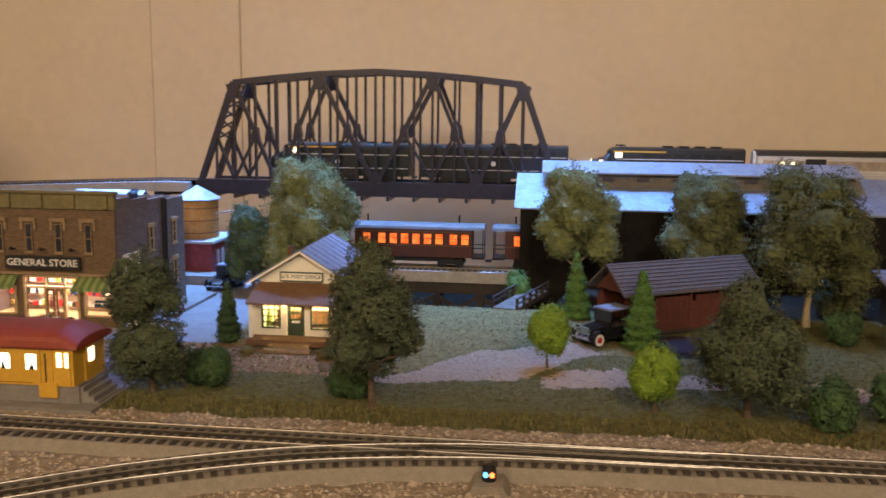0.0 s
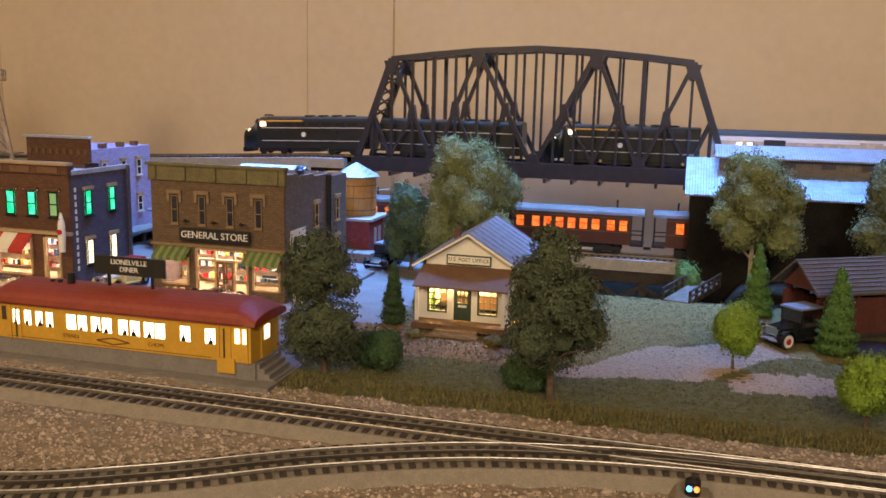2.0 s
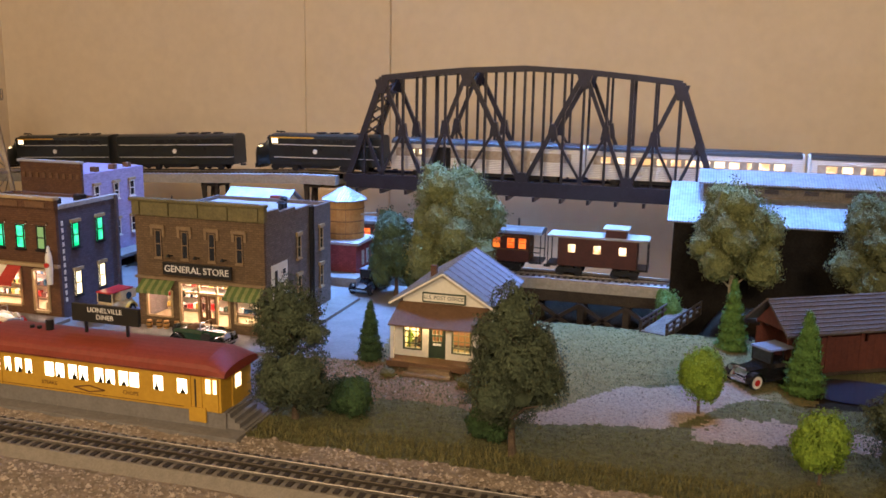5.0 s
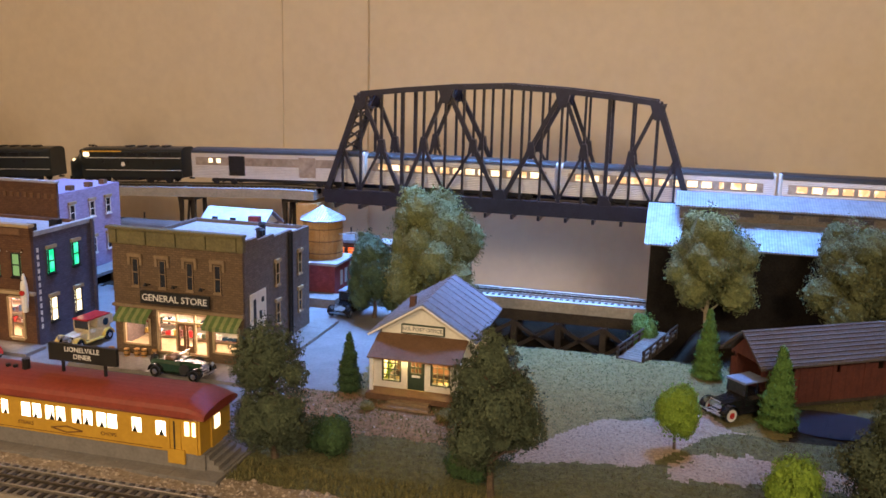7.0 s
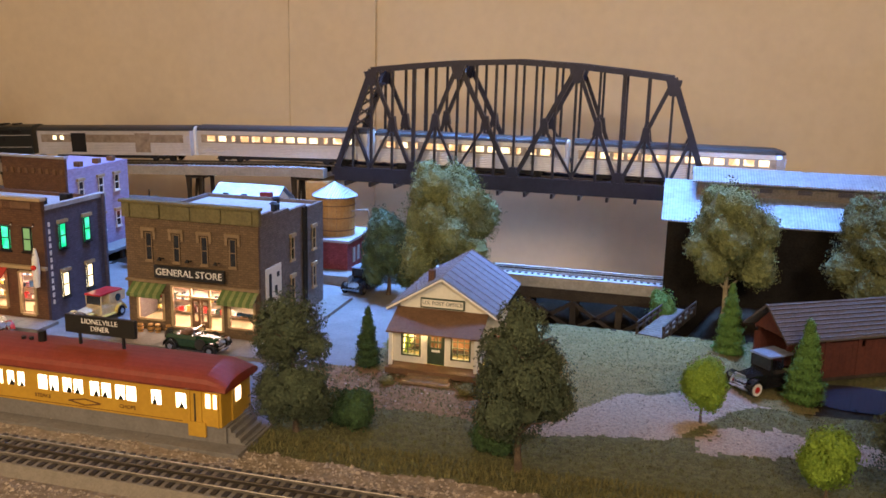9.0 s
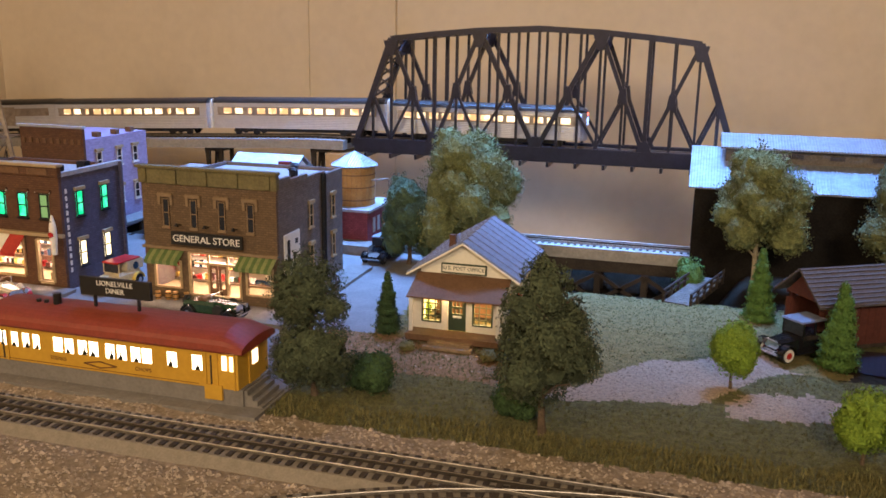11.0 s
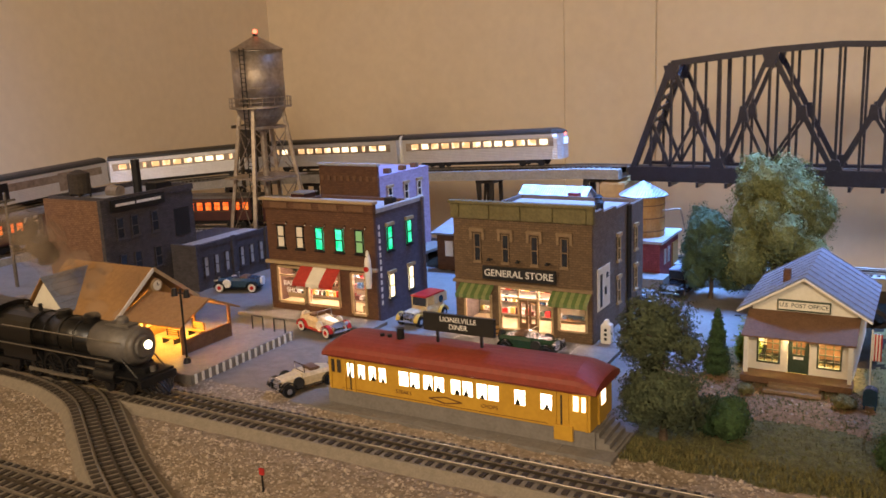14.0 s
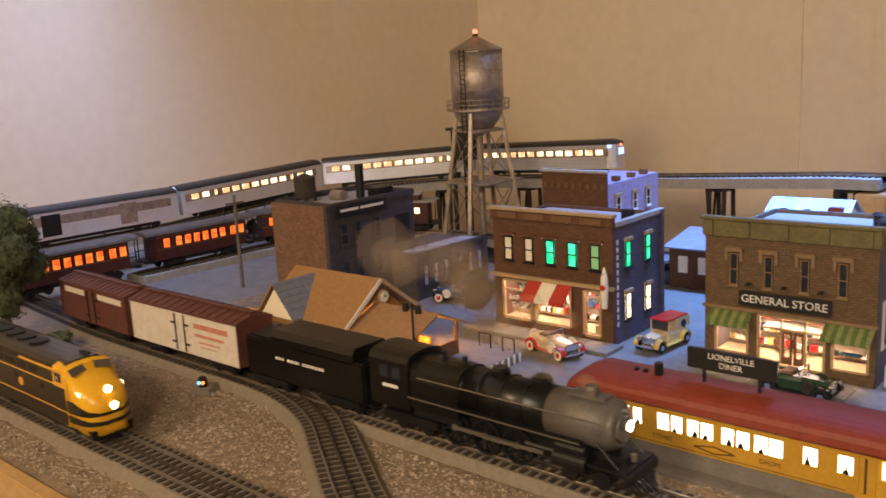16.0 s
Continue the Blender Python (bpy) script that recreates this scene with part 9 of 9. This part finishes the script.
bush("green bush beside the bend of the track", -1.90, 0.93, 0.0, 0.06, 0.05, M_LF_GREEN, 900, 36)
for i, (x, y) in enumerate(((-0.082, 1.455), (-0.098, 1.45), (-0.03, 1.452), (-0.012, 1.458), (0.004, 1.462))):
    ob = thing("boulder", "pale pinkish-grey boulder beside the footbridge", "rock", pose(x, y, 0.004, 0, 0, i * 50), "boulders by the footbridge")
    bm = bmesh.new()
    add_ball(bm, (0, 0, 0), 0.008, 9, 6, 0.6)
    for v in bm.verts:
        v.co *= 1 + 0.25 * noise.noise(v.co * 160 + Vector((i, 0, 0)))
    part("stone", bm, M_STONE, ob)


def scatter_stones():
    """Ballast chips on the gravel zones nearest the path."""
    pts, siz = [], []
    tries = 0
    rnd = random.Random(5)
    while len(pts) < 42000 and tries < 200000:
        tries += 1
        x, y = rnd.uniform(-1.75, 0.45), rnd.uniform(TABLE_Y + 0.01, 1.25)
        zn = ground_zone(x, y)
        if zn not in (0, 4, 3) or (zn == 3 and rnd.random() < 0.93):
            continue
        if abs(y - MAIN_Y) < 0.044:
            continue
        pts.append((x, y, ground_z(x, y)))
        siz.append((rnd.uniform(0.0008, 0.0026) if rnd.random() < 0.9 else rnd.uniform(0.0026, 0.0044)) * (0.62 if zn == 4 else 1.0))
    c, s = np.array(pts), np.array(siz)
    n = len(c)
    base = np.array([(1, 0, 0), (-1, 0, 0), (0, 1, 0), (0, -1, 0), (0, 0, 0.75), (0, 0, -0.6)], float)
    v = base[None] * s[:, None, None] * RNG.uniform(0.55, 1.25, (n, 6, 1))
    a = RNG.uniform(0, 6.28, n)
    ca, sa = np.cos(a), np.sin(a)
    x, y = v[:, :, 0] * ca[:, None] - v[:, :, 1] * sa[:, None], v[:, :, 0] * sa[:, None] + v[:, :, 1] * ca[:, None]
    v = np.stack([x, y, v[:, :, 2]], 2) + c[:, None, :]
    tri = np.array([(0, 2, 4), (2, 1, 4), (1, 3, 4), (3, 0, 4), (2, 0, 5), (1, 2, 5), (3, 1, 5), (0, 3, 5)])
    f = (tri[None] + (np.arange(n) * 6)[:, None, None]).reshape(-1, 3)
    me = bpy.data.meshes.new("ballast_chips")
    me.from_pydata(v.reshape(-1, 3).tolist(), [], f.tolist())
    me.materials.append(M_STONE)
    tagged(new("ballast_chips", me), "pinkish-tan stone chips strewn over the ballast and path", "gravel", kind="stuff")


def scatter_tufts(name, label, zones, count, height, material, test, seed):
    rnd = random.Random(seed)
    v, f = [], []
    tries = 0
    k = 0
    while k < count and tries < count * 12:
        tries += 1
        x, y = rnd.uniform(-0.55, 0.75), rnd.uniform(0.88, 1.6)
        if not test(x, y) or ground_zone(x, y) not in zones:
            continue
        z = ground_z(x, y) - 0.001
        k += 1
        for b in range(3):
            a = rnd.uniform(0, 6.28)
            hgt = height * rnd.uniform(0.4, 1.2)
            w = 0.0009
            lean = hgt * rnd.uniform(0.2, 0.8)
            dx, dy = math.cos(a), math.sin(a)
            i = len(v)
            ox, oy = rnd.uniform(-0.002, 0.002), rnd.uniform(-0.002, 0.002)
            v += [(x + ox - dy * w, y + oy + dx * w, z), (x + ox + dy * w, y + oy - dx * w, z), (x + ox + dx * lean, y + oy + dy * lean, z + hgt)]
            f.append((i, i + 1, i + 2))
    me = bpy.data.meshes.new(name)
    me.from_pydata(v, [], f)
    me.materials.append(material)
    tagged(new(name, me), label, "grass", kind="stuff")


scatter_stones()
scatter_tufts("turf_fibres", "short dark olive static grass over the turf", (1, 3), 15000, 0.0045, M_FIBRE, lambda x, y: True, 1)
scatter_tufts("edge_grass", "longer dry yellow-green grass along the ballast edge", (1,), 5000, 0.008, M_TUFT, lambda x, y: y < 0.955, 2)
scatter_tufts("mound_grass", "short pale green static grass on the mound", (2,), 7000, 0.0028, M_LF_OLIVE, lambda x, y: True, 3)

# ---------- steam over the locomotive ----------


def puff_material():
    m = bpy.data.materials.new("thin_steam")
    m.use_nodes = True
    nt = m.node_tree
    b = nt.nodes["Principled BSDF"]
    b.inputs["Base Color"].default_value = (0.5, 0.39, 0.29, 1)
    b.inputs["Roughness"].default_value = 1.0
    b.inputs["Specular IOR Level"].default_value = 0.0
    b.inputs["Alpha"].default_value = 0.085
    return m


M_STEAM = puff_material()
SMOKE = []


def steam_plume(dx, base_z, spread, rise, count, seed, rmax):
    rnd = random.Random(seed)
    ob = thing("steam_plume", "thin brown-grey steam drifting from the chimney", "steam")
    for i in range(count):
        f = (i + rnd.random()) / count
        r = rmax * (0.3 + 0.7 * f) * rnd.uniform(0.6, 1.0)
        c = Vector((-spread * f + rnd.gauss(0, 0.01 + 0.02 * f), rnd.gauss(0, 0.008 + 0.014 * f), base_z + rise * f ** 0.8 + rnd.gauss(0, 0.014)))
        bm = bmesh.new()
        add_ball(bm, (0, 0, 0), r, 14, 9, rnd.uniform(0.7, 1.1))
        for v in bm.verts:
            v.co = c + v.co * (1 + 0.5 * noise.noise(v.co * (1.5 / r) + c * 40))
        part("puff", bm, M_STEAM, ob, smooth=True)
    SMOKE.append((ob, dx))


steam_plume(0.0, 0.098, 0.25, 0.13, 20, 3, 0.042)

# ---------- movement ----------


def on_rails(a, b):
    """Pose of a car whose leading truck stands at a and trailing truck at b."""
    d = (a - b).normalized()
    side = Vector((0, 0, 1)).cross(d).normalized()
    up = d.cross(side)
    m = Matrix((d, side, up)).transposed().to_4x4()
    m.translation = (a + b) / 2 + Vector((0, 0, RAIL_TOP))
    return m


def key_car(ob, path, sense, head, rows_t, behind, half):
    rows = []
    for t in rows_t:
        c = head(t) - behind if sense > 0 else head(t) + behind
        if sense > 0:
            a, b = path(c + half), path(c - half)
        else:
            a, b = path(c - half), path(c + half)
        rows.append((t, on_rails(a, b)))
    walk(ob, rows)


def motions():
    times = [0.5 * i for i in range(33)]
    for ob, behind, half in UPPER_TRAIN:
        key_car(ob, upper, 1, lambda t: 0.67 + 0.2385 * t, times, behind, half)
    for ob, behind, half in LOWER_TRAIN:
        key_car(ob, lower, 1, lambda t: 0.107 + 0.312 + 0.161 * t, times, behind, half)
    steam_x = lambda t: -0.76 - 0.172 * (16 - t)
    ends = [0.0, 4.0, 8.0, 11.0, 12.0, 13.0, 14.0, 15.0, 16.0]
    for ob, behind, half in ((STEAM, 0.158, 0.06), (TENDER, 0.455, 0.07), (REEFER, 0.735, 0.092), (BOXRED, 1.012, 0.07)):
        rows = []
        for t in times:
            c = steam_x(t) - behind
            m = on_rails(front(c + half), front(c - half))
            if ob is STEAM:
                m = m @ Matrix.Translation((0.158, 0, 0))
            rows.append((t, m))
        walk(ob, rows)
    walk(YELLOW, [(t, on_rails(yard(-1.312 - 0.28 * (16 - t) - 0.1725 + 0.09), yard(-1.312 - 0.28 * (16 - t) - 0.1725 - 0.09))) for t in times])
    spin = 0.172 / 0.0205
    turns = [0.1 * i for i in range(161)]
    for wh, x, s in DRIVERS:
        walk(wh, [(t, Matrix.Translation((x, s * 0.0195, 0.0205)) @ Matrix.Rotation(spin * t + (math.pi / 2 if s > 0 else 0), 4, "Y")) for t in turns])
    for rod, x, s, y, z in RODS:
        rows = []
        for t in turns:
            a = spin * t + (math.pi / 2 if s > 0 else 0)
            rows.append((t, Matrix.Translation((x - 0.0065 * math.cos(a), s * y, 0.0205 + 0.0065 * math.sin(a)))))
        walk(rod, rows)
    for ob, dx in SMOKE:
        walk(ob, [(t, pose(steam_x(t) - 0.035 - dx, MAIN_Y, RAIL_TOP)) for t in times])


motions()
